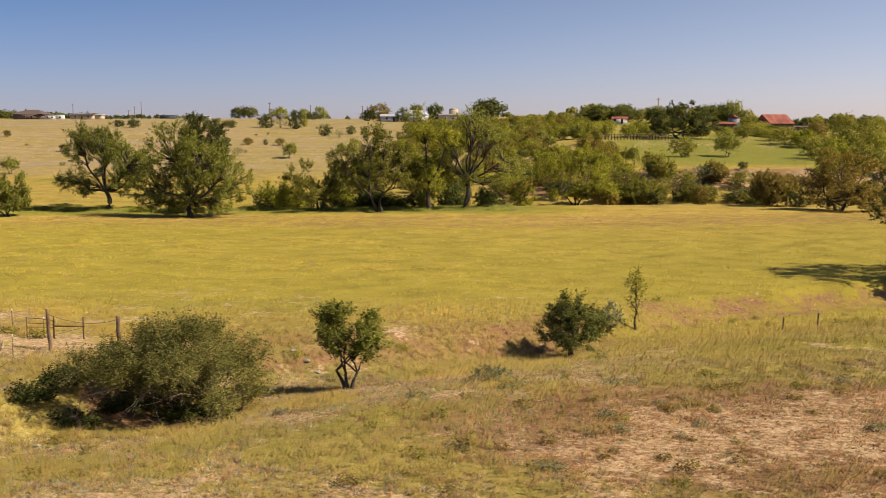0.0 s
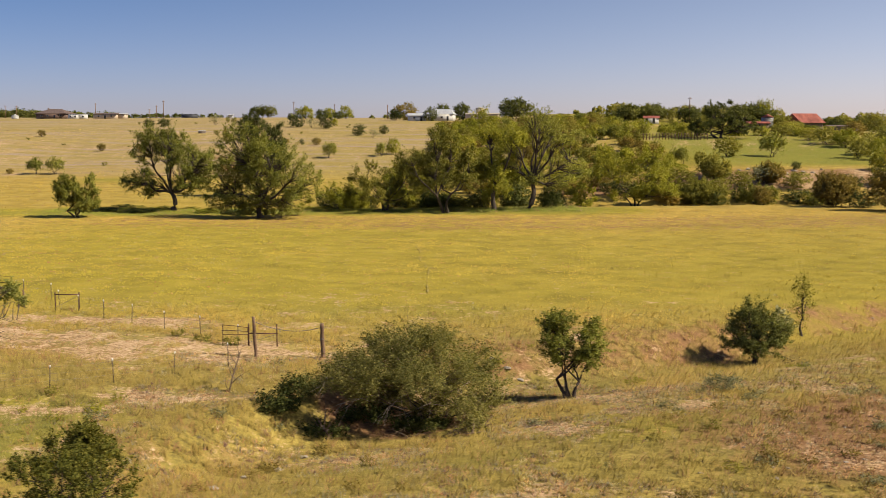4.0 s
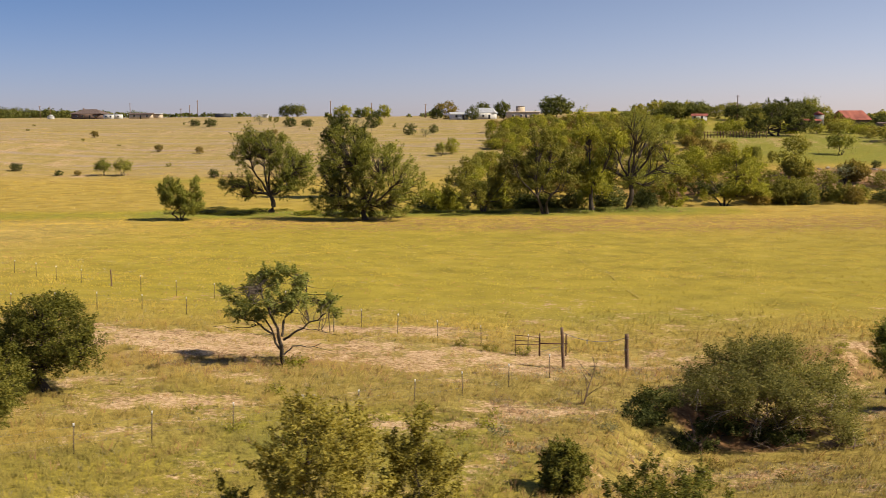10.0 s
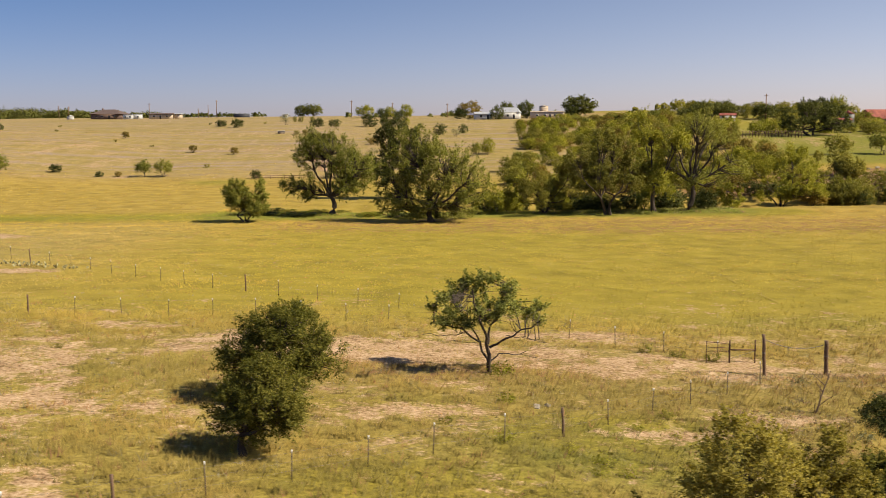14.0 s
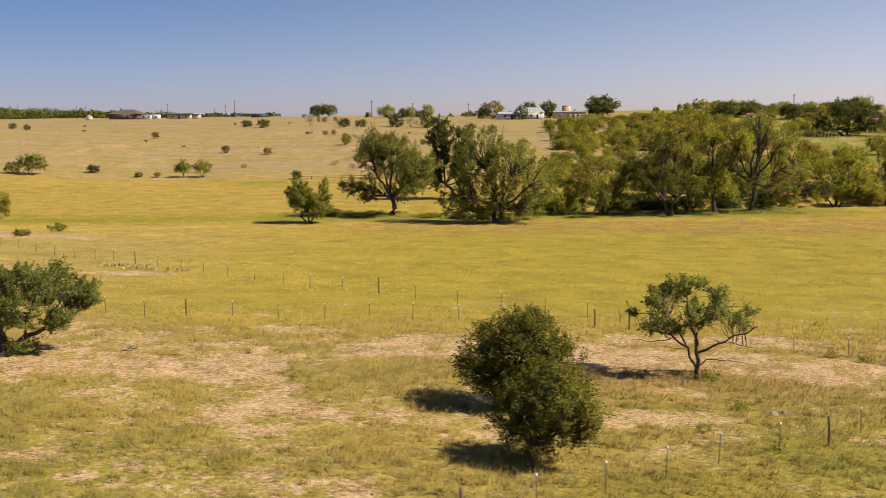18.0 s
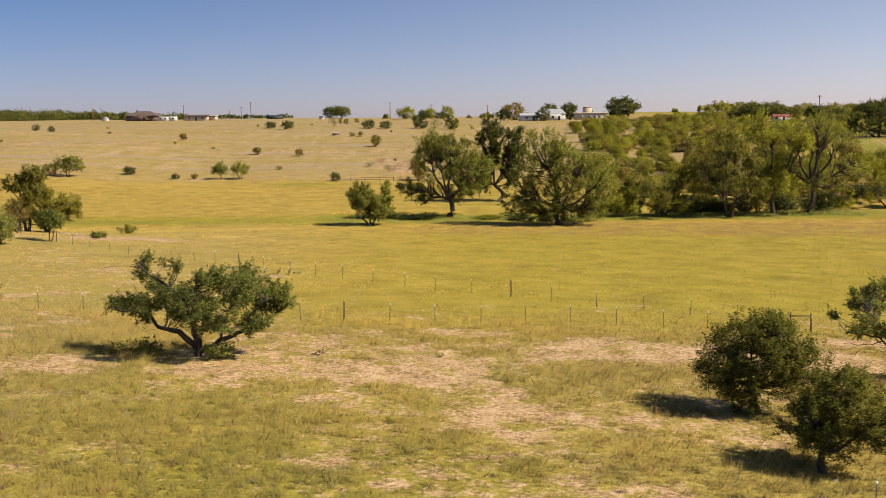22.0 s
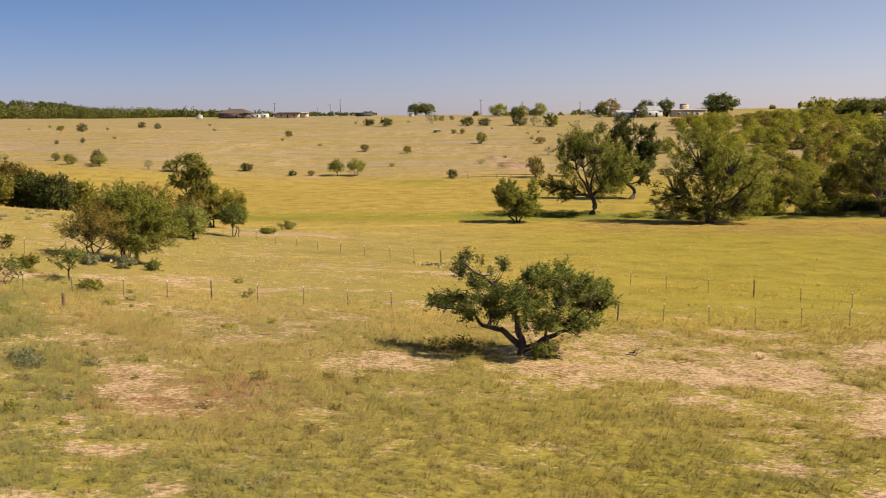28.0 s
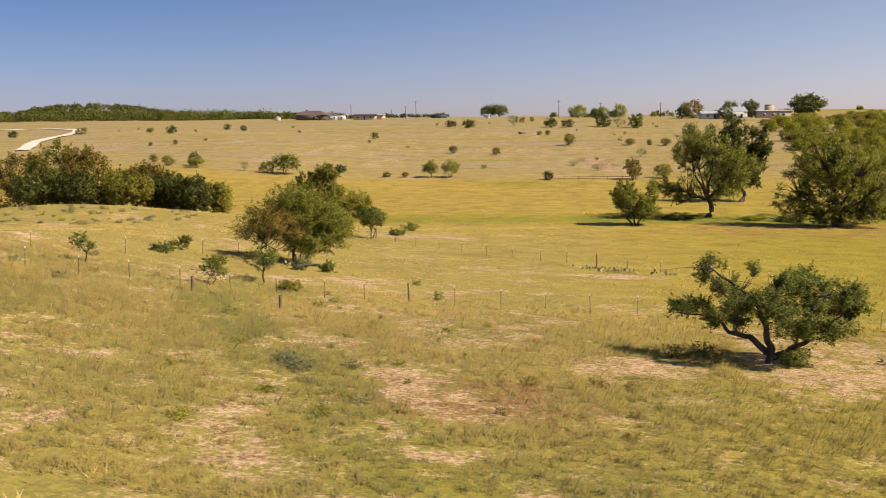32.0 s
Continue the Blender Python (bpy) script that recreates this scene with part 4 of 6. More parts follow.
tree("hackberry", -5.2, 53.0, "small upright tree with a fan-shaped green crown in the creek", seed=16, h=4.7, w=4.0, d=3.4, clumps=90, leaves=17825, leaf=0.088, spread=0.62, limbs=7, girth=0.17, fork=0.2, kind="elm", stems=3, bare=2,
     lobes=((-0.9, 3.3, 1.1, 1.4), (0.8, 3.0, 1.2, 1.4), (-0.4, 4.2, 1.1, 0.7), (0.0, 2.5, 1.1, 1.0), (1.3, 3.8, 0.7, 0.7), (-1.3, 4.1, 0.6, 0.5)))
tree("juniper", 8.6, 64.6, "compact dark juniper with a bare trunk at the creek", seed=17, h=4.6, w=4.8, d=4.2, clumps=130, leaves=24800, leaf=0.088, spread=0.6, limbs=5, girth=0.17, fork=0.22, kind="oak",
     lobes=((0.0, 2.6, 2.1, 1.8), (-1.3, 1.9, 1.2, 1.0), (1.6, 2.0, 1.2, 1.1), (0.2, 1.5, 1.9, 0.9)))
tree("sapling", 14.5, 72.3, "thin young tree with sparse leaves on the creek bank", seed=18, h=4.8, w=2.6, d=2.4, low=0.2, form="fan", clumps=36, leaves=1500, leaf=0.1, spread=0.55, limbs=5, girth=0.08, fork=0.3, kind="olive")
tree("shrub", 12.2, 71.4, "low grey-green shrub beside the sapling", category="shrub", seed=19, h=1.9, w=2.8, low=0.05, form="round", clumps=24, leaves=1900, leaf=0.14, spread=0.5, limbs=4, girth=0.04, fork=0.1, kind="grey", stems=3)
tree("shrub", 2.6, 51.0, "low pale grey shrub in the grass by the creek", category="shrub", seed=191, h=0.85, w=2.2, low=0.05, form="round", clumps=30, leaves=3200, leaf=0.06, spread=0.4, limbs=4, girth=0.03, fork=0.1, kind="grey", stems=3, bare=0)
tree("yellowing_bush", -33.7, 26.6, "tall olive-yellow bush with sparse twiggy crown", category="bush", seed=20, h=5.8, w=4.2, d=4.0, low=0.08, form="round", clumps=150, leaves=36000, leaf=0.074, spread=0.55, limbs=6, girth=0.10, fork=0.15, kind="yellow", stems=4, bare=2)
tree("yellowing_bush", -30.9, 27.8, "smaller olive-yellow bush beside a taller one", category="bush", seed=21, h=5.1, w=2.8, low=0.1, form="round", clumps=70, leaves=20925, leaf=0.074, spread=0.5, limbs=5, girth=0.08, fork=0.15, kind="yellow", stems=3)
tree("young_juniper", -25.8, 36.3, "young dark green juniper with upright sprays", seed=22, h=2.3, w=2.4, low=0.04, form="cone", clumps=90, leaves=19878, leaf=0.071, spread=0.4, limbs=4, girth=0.08, fork=0.2, kind="juniper", group="young junipers")
tree("young_juniper", -23.4, 28.8, "young dark green juniper with a reddish dead spray", seed=23, h=4.1, w=4.1, low=0.04, form="round", clumps=130, leaves=20000, leaf=0.071, spread=0.42, limbs=4, girth=0.08, fork=0.2, kind="juniper", group="young junipers")
tree("young_juniper", -36.4, 27.3, "low young juniper beside the yellowing bushes", seed=231, h=3.5, w=2.3, low=0.04, form="cone", clumps=60, leaves=9000, leaf=0.071, spread=0.35, limbs=4, girth=0.06, fork=0.2, kind="juniper", group="young junipers")
tree("mesquite_clump", -115.2, 88.8, "dense grey-green mesquite clump on the slope", seed=24, h=7.8, w=11, d=9, clumps=230, leaves=52000, leaf=0.115, spread=0.95, limbs=7, girth=0.2, fork=0.2, kind="elm", stems=4, bare=1, rise=0.2,
     lobes=((0.2, 4.2, 3.6, 3.0), (3.2, 3.4, 2.4, 2.4), (-2.8, 3.6, 2.4, 2.0), (-0.6, 5.8, 2.2, 1.5), (1.0, 2.0, 3.0, 1.6)))
tree("half_bare_mesquite", -117.2, 86.4, "half-bare grey mesquite beside a denser one", seed=25, h=5.2, w=7.6, low=0.2, form="umbrella", clumps=90, leaves=9000, leaf=0.10, spread=0.8, limbs=9, girth=0.16, fork=0.22, kind="brown", stems=4, bare=7)
tree("mesquite", -113.2, 73.2, "small mesquite with a bare trunk on the slope", seed=26, h=2.7, w=2.9, low=0.35, form="umbrella", clumps=34, leaves=2295, leaf=0.10, spread=0.45, limbs=4, girth=0.07, fork=0.35, kind="mesquite", bare=2)
tree("mesquite", -115.6, 68.6, "scraggly small mesquite leaning by the fence", seed=261, h=2.1, w=2.4, low=0.1, form="umbrella", clumps=26, leaves=1215, leaf=0.10, spread=0.45, limbs=4, girth=0.05, fork=0.2, kind="mesquite", bare=2, stems=2)
tree("mesquite", -124.4, 67.3, "thin airy mesquite sapling in the grass", seed=262, h=2.2, w=1.9, low=0.25, form="umbrella", clumps=24, leaves=945, leaf=0.10, spread=0.4, limbs=4, girth=0.05, fork=0.3, kind="mesquite", bare=1)
tree("shrub", -124.5, 84.9, "round dark green shrub on the slope", category="shrub", seed=263, h=1.3, w=1.9, low=0.05, form="round", clumps=24, leaves=2025, leaf=0.10, spread=0.4, limbs=3, girth=0.04, fork=0.1, kind="juniper")
tree("live_oak", -128.9, 149.0, "dark brownish oak with a flat crown above the lower trees", seed=27, h=9.8, w=7.4, d=6.0, clumps=110, leaves=17000, leaf=0.17, spread=0.8, limbs=6, girth=0.26, fork=0.4, kind="juniper", stems=2, bare=1,
     lobes=((-1.6, 7.4, 2.2, 1.4), (1.3, 8.2, 2.3, 1.6), (0.0, 6.6, 2.8, 1.3), (2.2, 6.4, 1.6, 1.3), (1.2, 9.2, 1.1, 0.7)))
tree("wide_oak", -126.0, 149.0, "wide low olive-brown oak with dead limbs underneath", seed=272, h=6.6, w=11.6, d=7.5, clumps=190, leaves=30000, leaf=0.16, spread=0.85, limbs=8, girth=0.24, fork=0.2, kind="olive", stems=3, bare=2,
     lobes=((-0.6, 4.8, 3.0, 1.7), (2.6, 4.2, 2.7, 1.7), (4.4, 3.2, 1.5, 1.7), (-3.6, 3.7, 2.4, 2.1), (1.4, 2.6, 3.2, 1.6), (-4.4, 2.0, 1.5, 1.6)))
tree("dead_mesquite", -126.4, 139.2, "half-bare tangle of grey mesquite limbs under the oak", seed=273, h=5.0, w=5.6, d=4.0, low=0.25, form="umbrella", clumps=46, leaves=2400, leaf=0.13, spread=0.8, limbs=8, girth=0.16, fork=0.15, kind="brown", stems=4, bare=6, dead=True)
tree("shrub", -115.9, 125.2, "small bright green shrub tree with a bare stem", category="shrub", seed=271, h=4.2, w=4.1, low=0.34, form="round", clumps=60, leaves=9500, leaf=0.12, spread=0.7, limbs=5, girth=0.09, fork=0.3, kind="mesquite", stems=2)
tree("mesquite", -122.6, 116.0, "brownish mesquite with a rounded crown on the slope", seed=274, h=6.0, w=6.6, d=6.0, low=0.1, form="round", clumps=120, leaves=17000, leaf=0.13, spread=0.9, limbs=6, girth=0.18, fork=0.2, kind="brown", stems=3)
tree("mesquite", -118.4, 116.4, "bright green bushy mesquite beside a brownish one", seed=275, h=4.7, w=5.0, d=5.0, low=0.03, form="round", clumps=100, leaves=16000, leaf=0.12, spread=0.8, limbs=5, girth=0.14, fork=0.2, kind="mesquite", stems=3)
for x, y, hh, ww in ((-115.2, 140.6, 0.8, 2.4), (-115.8, 154.6, 1.4, 3.0)):
    tree("shrub", x, y, "low green shrub on bare soil by the field", category="shrub", seed=int(300 - 2 * x - y), h=hh, w=ww, low=0.04, form="round", clumps=34, leaves=3200, leaf=0.11, spread=0.5, limbs=4, girth=0.04, fork=0.1, kind="elm", stems=3)
for x, y, hh, ww, kd, name, words in ((-168.7, 133.0, 9.7, 9.5, "brown", "post_oak", "tall brownish oak behind the knoll"), (-163.3, 132.0, 10.4, 9.0, "olive", "post_oak", "tall olive-green oak behind the knoll"), (-158.0, 131.0, 8.8, 7.5, "brown", "post_oak", "brownish oak with a ragged crown behind the knoll"),
                                      (-163.0, 127.5, 5.4, 8.5, "oak", "cedar", "low dark cedar in front of the oaks"), (-157.0, 127.0, 4.6, 6.5, "oak", "cedar", "low dark green cedar in front of the oaks"), (-153.6, 133.0, 7.4, 8.5, "olive", "post_oak", "rounded olive oak beside dark cedars"),
                                      (-149.2, 132.0, 7.2, 7.0, "brown", "post_oak", "turning oak above dark cedars"), (-149.6, 128.0, 4.6, 8.0, "olive", "cedar", "low olive cedar at the knoll edge"), (-145.4, 132.6, 6.3, 6.6, "dark", "cedar", "rounded dark cedar at the end of the oak group"),
                                      (-141.8, 131.0, 5.4, 6.4, "dark", "cedar", "low spreading dark cedar behind the knoll"), (-138.6, 132.4, 4.4, 3.0, "olive", "shrub", "thin olive shrub at the end of the cedars")):
    tree(name, x, y, words, category="shrub" if name == "shrub" else "tree", group="trees behind the knoll", seed=int(700 - x * 3), h=hh, w=ww, low=0.03, form="round", clumps=110, leaves=9000, leaf=0.22, spread=1.1, limbs=7, girth=0.26, fork=0.15, kind=kd, stems=2, rise=0.2, bare=1)
for x, y, hh, ww, kd, words in ((-113.6, 84.6, 1.2, 1.8, "grey", "grey-green shrub at the foot of the mesquite"), (-116.4, 84.0, 1.0, 1.9, "grey", "low grey shrub beside the mesquite trunk"), (-111.4, 85.4, 0.9, 1.4, "mesquite", "low green shrub by the mesquite shade"),
                                (-124.6, 80.7, 0.7, 2.2, "mesquite", "low spreading green shrub on the slope"), (-118.4, 77.2, 1.1, 1.8, "olive", "small olive shrub on the slope"), (-110.4, 70.6, 0.8, 1.6, "olive", "low olive shrub near the fence")):
    tree("shrub", x, y, words, category="shrub", seed=int(300 - x), h=hh, w=ww, low=0.04, form="round", clumps=30, leaves=3240, leaf=0.09, spread=0.42, limbs=4, girth=0.03, fork=0.1, kind=kd, stems=3)

# ---- creek tree line ----
tree("round_tree", -79.2, 177.8, "small bushy olive-green tree at the field edge", seed=31, h=8.4, w=9.0, clumps=170, leaves=24000, leaf=0.19, spread=0.95, limbs=5, girth=0.24, fork=0.16, kind="elm", stems=3,
     lobes=((-0.4, 3.9, 3.4, 2.6), (2.5, 5.9, 1.8, 2.4), (-2.6, 5.9, 2.4, 1.9), (0.8, 2.5, 3.4, 1.5), (2.8, 3.6, 1.9, 1.5), (-0.9, 6.2, 1.7, 1.7)))
tree("elm", -65.4, 190.2, "tall open-crowned elm with a forked trunk", seed=32, h=17.4, w=18.5, d=14, clumps=320, leaves=46000, leaf=0.20, spread=1.33, limbs=8, girth=0.46, fork=0.24, kind="elm", bare=1, split=4, deep=0.22,
     lobes=((-4.6, 12.6, 4.6, 5.0), (2.8, 13.2, 5.4, 5.0), (6.4, 8.6, 4.0, 3.6), (-5.8, 6.8, 3.6, 3.2), (0.4, 7.0, 4.6, 3.4), (4.0, 4.6, 2.8, 2.2), (-3.0, 4.8, 3.4, 2.0)))
tree("cedar", -54.2, 222.4, "tall dark cedar behind the elms", seed=33, h=17.5, w=11.0, clumps=230, leaves=36000, leaf=0.25, spread=1.3, limbs=6, girth=0.4, fork=0.2, kind="dark",
     lobes=((-1.5, 14.0, 3.6, 5.0), (3.4, 13.0, 3.2, 4.6), (2.6, 8.0, 3.6, 5.0), (-3.0, 6.5, 3.4, 4.6)))
tree("elm", -45.5, 176.3, "broad rounded elm with many fine limbs and a dark trunk", seed=34, h=16.8, w=21.0, d=16, clumps=379, leaves=45920, leaf=0.22, spread=1.33, limbs=9, girth=0.46, fork=0.18, kind="elm", bare=2,
     lobes=((-3.0, 11.4, 6.0, 6.0), (3.8, 10.6, 6.2, 6.0), (8.2, 6.6, 3.8, 4.4), (-7.4, 6.0, 3.8, 4.6), (-1.0, 4.2, 6.4, 4.0), (5.0, 3.2, 4.6, 3.0), (-5.0, 3.4, 4.0, 2.8), (0.5, 2.4, 4.5, 2.2)))
tree("willow_shrub", -32.4, 190.0, "bright yellow-green shrub at the foot of the trees", category="shrub", seed=35, h=5.4, w=6.6, low=0.03, form="round", clumps=50, leaves=5600, leaf=0.21, spread=0.9, limbs=4, girth=0.1, fork=0.1, kind="bright", stems=3)
tree("elm", -24.0, 190.5, "mid-sized elm with orange autumn leaves at the top", seed=36, h=11.6, w=14.5, d=11, clumps=138, leaves=16875, leaf=0.23, spread=1.3, limbs=7, girth=0.3, fork=0.2, kind="olive", stems=2, split=4, deep=0.22,
     lobes=((-3.6, 7.4, 3.2, 3.2), (2.2, 8.2, 3.6, 3.2), (5.0, 5.2, 2.6, 2.8), (-0.6, 4.6, 4.4, 2.8), (-5.2, 4.0, 2.4, 2.6)))
tree("elm", -12.0, 187.6, "dark tall tree with dense brownish-green crown", seed=37, h=17.0, w=15.0, d=12, clumps=184, leaves=24600, leaf=0.23, spread=1.48, limbs=7, girth=0.38, fork=0.2, kind="juniper", stems=2, split=4, deep=0.22,
     lobes=((-0.6, 12.4, 5.2, 5.6), (3.6, 8.2, 5.0, 5.0), (-4.4, 8.2, 4.8, 4.4), (0.5, 6.4, 5.4, 2.8)))
tree("elm", -2.6, 191.0, "tall yellow-green tree with leaning limbs", seed=38, h=18.8, w=13.0, d=11, clumps=161, leaves=20500, leaf=0.24, spread=1.48, limbs=7, girth=0.38, fork=0.3, kind="bright", split=4, deep=0.22,
     lobes=((-3.0, 14.6, 4.2, 5.0), (1.6, 12.6, 4.4, 5.2), (-0.4, 8.6, 5.4, 4.4), (2.0, 5.4, 3.4, 2.0)))
tree("pecan", 4.0, 192.0, "tallest open tree with bare spreading limbs", seed=39, h=20.0, w=16.0, d=13, clumps=132, leaves=14760, leaf=0.21, spread=1.40, limbs=11, girth=0.46, fork=0.28, kind="elm", bare=6, split=4, deep=0.22,
     lobes=((0.0, 15.6, 5.0, 5.0), (5.0, 12.4, 4.6, 4.8), (7.0, 7.4, 4.4, 4.0), (-2.6, 9.6, 4.2, 4.0), (3.0, 6.6, 4.4, 2.6)))
tree("willow_shrub", 16.8, 208, "yellow-green shrub beside a fallen branch", category="shrub", seed=40, h=5.4, w=7.5, low=0.03, form="round", clumps=50, leaves=5600, leaf=0.23, spread=1.0, limbs=4, girth=0.1, fork=0.1, kind="bright", stems=3)
tree("willow", 28.5, 211.0, "broad olive-yellow willow with several stems", seed=41, h=13.4, w=18.0, d=13, clumps=172, leaves=23780, leaf=0.24, spread=1.40, limbs=7, girth=0.3, fork=0.15, kind="bright", stems=4, split=4, deep=0.22,
     lobes=((-4.2, 8.2, 4.2, 4.6), (2.8, 8.6, 4.6, 4.8), (6.4, 5.6, 3.0, 3.6), (-1.0, 4.0, 6.0, 3.0)))
tree("bank_brush", 42.0, 213, "dark green brush along the creek bank", category="brush", seed=42, h=5.6, w=16, d=8, low=0.02, form="round", clumps=150, leaves=20800, leaf=0.26, spread=1.6, limbs=6, girth=0.14, fork=0.1, kind="olive", stems=5)
tree("bank_brush", 51.5, 232, "olive-green brush on the top of the bank", category="brush", seed=43, h=4.6, w=7.5, low=0.03, form="round", clumps=90, leaves=10400, leaf=0.26, spread=1.2, limbs=5, girth=0.14, fork=0.15, kind="olive", stems=3)
tree("bank_brush", 55.0, 213, "low green brush at the foot of the bank", category="brush", seed=44, h=4.4, w=10, low=0.02, form="round", clumps=90, leaves=10400, leaf=0.25, spread=1.2, limbs=5, girth=0.1, fork=0.1, kind="olive", stems=4)
tree("bank_brush", 62.0, 227, "brownish half-dry brush on the eroded bank", category="brush", seed=45, h=4.6, w=7.5, low=0.03, form="round", clumps=80, leaves=8000, leaf=0.25, spread=1.2, limbs=5, girth=0.1, fork=0.15, kind="brown", stems=3)
tree("red_oak", 66.5, 199, "reddish brown and green oak at the creek", seed=46, h=7.0, w=9.0, low=0.02, form="round", clumps=140, leaves=17600, leaf=0.25, spread=1.3, limbs=6, girth=0.22, fork=0.15, kind="brown", stems=2)
tree("live_oak", 75.0, 185, "large spreading olive-green oak at the field edge", seed=47, h=11.5, w=16, d=14, clumps=206, leaves=26240, leaf=0.24, spread=1.48, limbs=7, girth=0.38, fork=0.2, kind="brown", stems=2, split=4, deep=0.22,
     lobes=((-2.4, 7.0, 5.0, 4.6), (4.2, 6.6, 5.2, 4.4), (0.5, 3.4, 8.0, 3.2)))
tree("field_oak", 50.6, 92.5, "broad dark oak standing at the edge of the hay field", seed=48, h=15.0, w=18.0, low=0.15, form="round", clumps=220, leaves=26000, leaf=0.23, spread=1.2, limbs=6, girth=0.3, fork=0.2, kind="oak")
tree("field_oak", 43.4, 90.5, "low dark oak shrub at the edge of the hay field", seed=49, h=2.6, w=4.5, low=0.05, form="round", clumps=40, leaves=4160, leaf=0.15, spread=0.7, limbs=4, girth=0.08, fork=0.1, kind="oak", stems=2)
tree("live_oak", 83.6, 345.0, "large dark dome-shaped live oak by the cattle pens", seed=50, h=13.6, w=22, d=18, clumps=264, leaves=26240, leaf=0.32, spread=1.17, limbs=8, girth=0.5, fork=0.18, kind="oak", stems=2, split=4, deep=0.22,
     lobes=((0.0, 8.6, 7.0, 4.8), (6.2, 6.6, 5.0, 4.4), (-6.2, 6.4, 5.0, 4.4), (0.0, 4.6, 10.0, 3.4), (-7.5, 3.2, 3.6, 2.4), (7.5, 3.2, 3.6, 2.4)))

# ---- hillside scatter, copied from a few built plants ----
KINDS = {}
for i, (key, kw) in enumerate((
        ("olive_bush", dict(form="round", kind="olive", low=0.03, stems=3)), ("dark_bush", dict(form="round", kind="dark", low=0.02, stems=2)),
        ("mesquite_bush", dict(form="umbrella", kind="elm", low=0.1, stems=3, bare=2)), ("bright_bush", dict(form="round", kind="bright", low=0.03, stems=2)),
        ("brown_bush", dict(form="round", kind="brown", low=0.03, stems=3, bare=1)), ("oak_tree", dict(form="round", kind="oak", low=0.05, stems=2)), ("grey_bush", dict(form="umbrella", kind="grey", low=0.1, stems=3, bare=3)))):
    KINDS[key] = dict(seed=60 + i, h=5.0, w=6.0, clumps=85, leaves=2000, leaf=0.30, spread=1.0, rise=0.0, twig=False, joined=True, limbs=5, girth=0.14, fork=0.16, **kw)
KINDS["oak_tree"].update(clumps=130, leaves=3000, leaf=0.30, spread=0.85)
KINDS["small_bush"] = dict(KINDS["brown_bush"], seed=69, clumps=20, leaves=350, leaf=0.6, kind="olive", form="round")
KINDS["grey_bush"].update(leaves=500)
SEEN = {}
WORDS = {"olive_bush": "olive-green scrub tree on the dry hillside", "dark_bush": "dark green cedar bush on the dry hillside", "mesquite_bush": "open mesquite bush on the dry hillside",
         "bright_bush": "yellow-green scrub tree on the hillside", "brown_bush": "brownish half-dry bush on the hillside", "oak_tree": "dark dome-shaped oak tree on the ridge", "grey_bush": "leafless grey bush on the dry hillside", "small_bush": "tiny dry bush on the open hillside"}


def scrub(key, x, y, w, h, turn=0.0):
    """One bush, copied from one of two built ones of its kind."""
    m = pose(x, y, gz(x, y) - 0.05, 0, 0, turn)
    pick = (key, int(abs(x) * 7 + y) % 2)
    if pick in SEEN:
        bush = copy_thing(SEEN[pick], m)
    else:
        bush = SEEN[pick] = tree(key, x, y, WORDS[key], "tree" if "tree" in key else "bush", key.replace("_", " ") + " scatter", **dict(KINDS[key], seed=KINDS[key]["seed"] + 400 * pick[1]))
        bush.matrix_world = m
    bush.scale = (w / 6.0, w / 6.0, h / 5.0)
    return bush


# single bushes of the open hill
scrub("grey_bush", -239.4, 294.4, 6.8, 3.6)
scrub("dark_bush", -206.0, 291.1, 4.6, 4.3)
scrub("olive_bush", -213.5, 288.9, 4.6, 3.2)
scrub("olive_bush", -222.4, 298.8, 3.0, 2.6, 50)
scrub("olive_bush", -180.5, 283.0, 5.0, 3.6, 20)
scrub("mesquite_bush", -174.1, 281.7, 9.0, 6.2, 10)
scrub("grey_bush", -187.4, 284.0, 2.9, 3.0, 80)
scrub("dark_bush", -160.7, 293.1, 4.4, 2.8, 60)
scrub("dark_bush", -145.1, 286.2, 2.8, 1.7, 130)
scrub("brown_bush", -139.5, 286.1, 2.4, 1.7, 20)
scrub("mesquite_bush", -131.6, 286.0, 5.4, 5.0, 100)
scrub("mesquite_bush", -126.0, 285.6, 5.6, 5.2, 200)
scrub("dark_bush", -256.4, 392.8, 4.6, 3.4, 40)
scrub("dark_bush", -246.9, 433.0, 3.4, 2.8, 70)
scrub("dark_bush", -233.2, 416.6, 3.4, 2.6, 170)
scrub("olive_bush", -268.9, 399.9, 3.2, 2.2, 10)
scrub("brown_bush", -167.1, 377.4, 3.4, 2.6, 90)
scrub("dark_bush", -319.9, 381.6, 4.6, 3.2, 220)
scrub("dark_bush", -235.1, 346.2, 1.8, 1.8, 30)
scrub("dark_bush", -243.4, 343.3, 1.6, 1.5, 60)
scrub("dark_bush", -97.5, 277.6, 3.4, 2.8, 15)
scrub("brown_bush", -74.2, 278.0, 5.2, 6.2, 45)
scrub("olive_bush", -92.1, 360.8, 4.2, 4.4, 75)
scrub("brown_bush", -116.8, 337.5, 3.4, 2.6, 100)
scrub("brown_bush", -132.0, 342.8, 3.4, 2.7, 200)
scrub("brown_bush", -70.5, 357.3, 4.0, 2.6, 130)
scrub("dark_bush", -64.0, 355.5, 1.8, 2.1, 240)
scrub("grey_bush", -68.7, 329.1, 3.8, 3.0, 300)
scrub("grey_bush", -83.5, 298.5, 3.4, 2.3, 20)
scrub("grey_bush", -90.5, 309.7, 3.6, 1.6, 140)
scrub("olive_bush", -65.5, 282.7, 5.4, 4.2, 260)
scrub("dark_bush", -145.6, 442.9, 5.8, 3.4, 25)
scrub("dark_bush", -136.7, 435.8, 6.4, 4.2, 85)
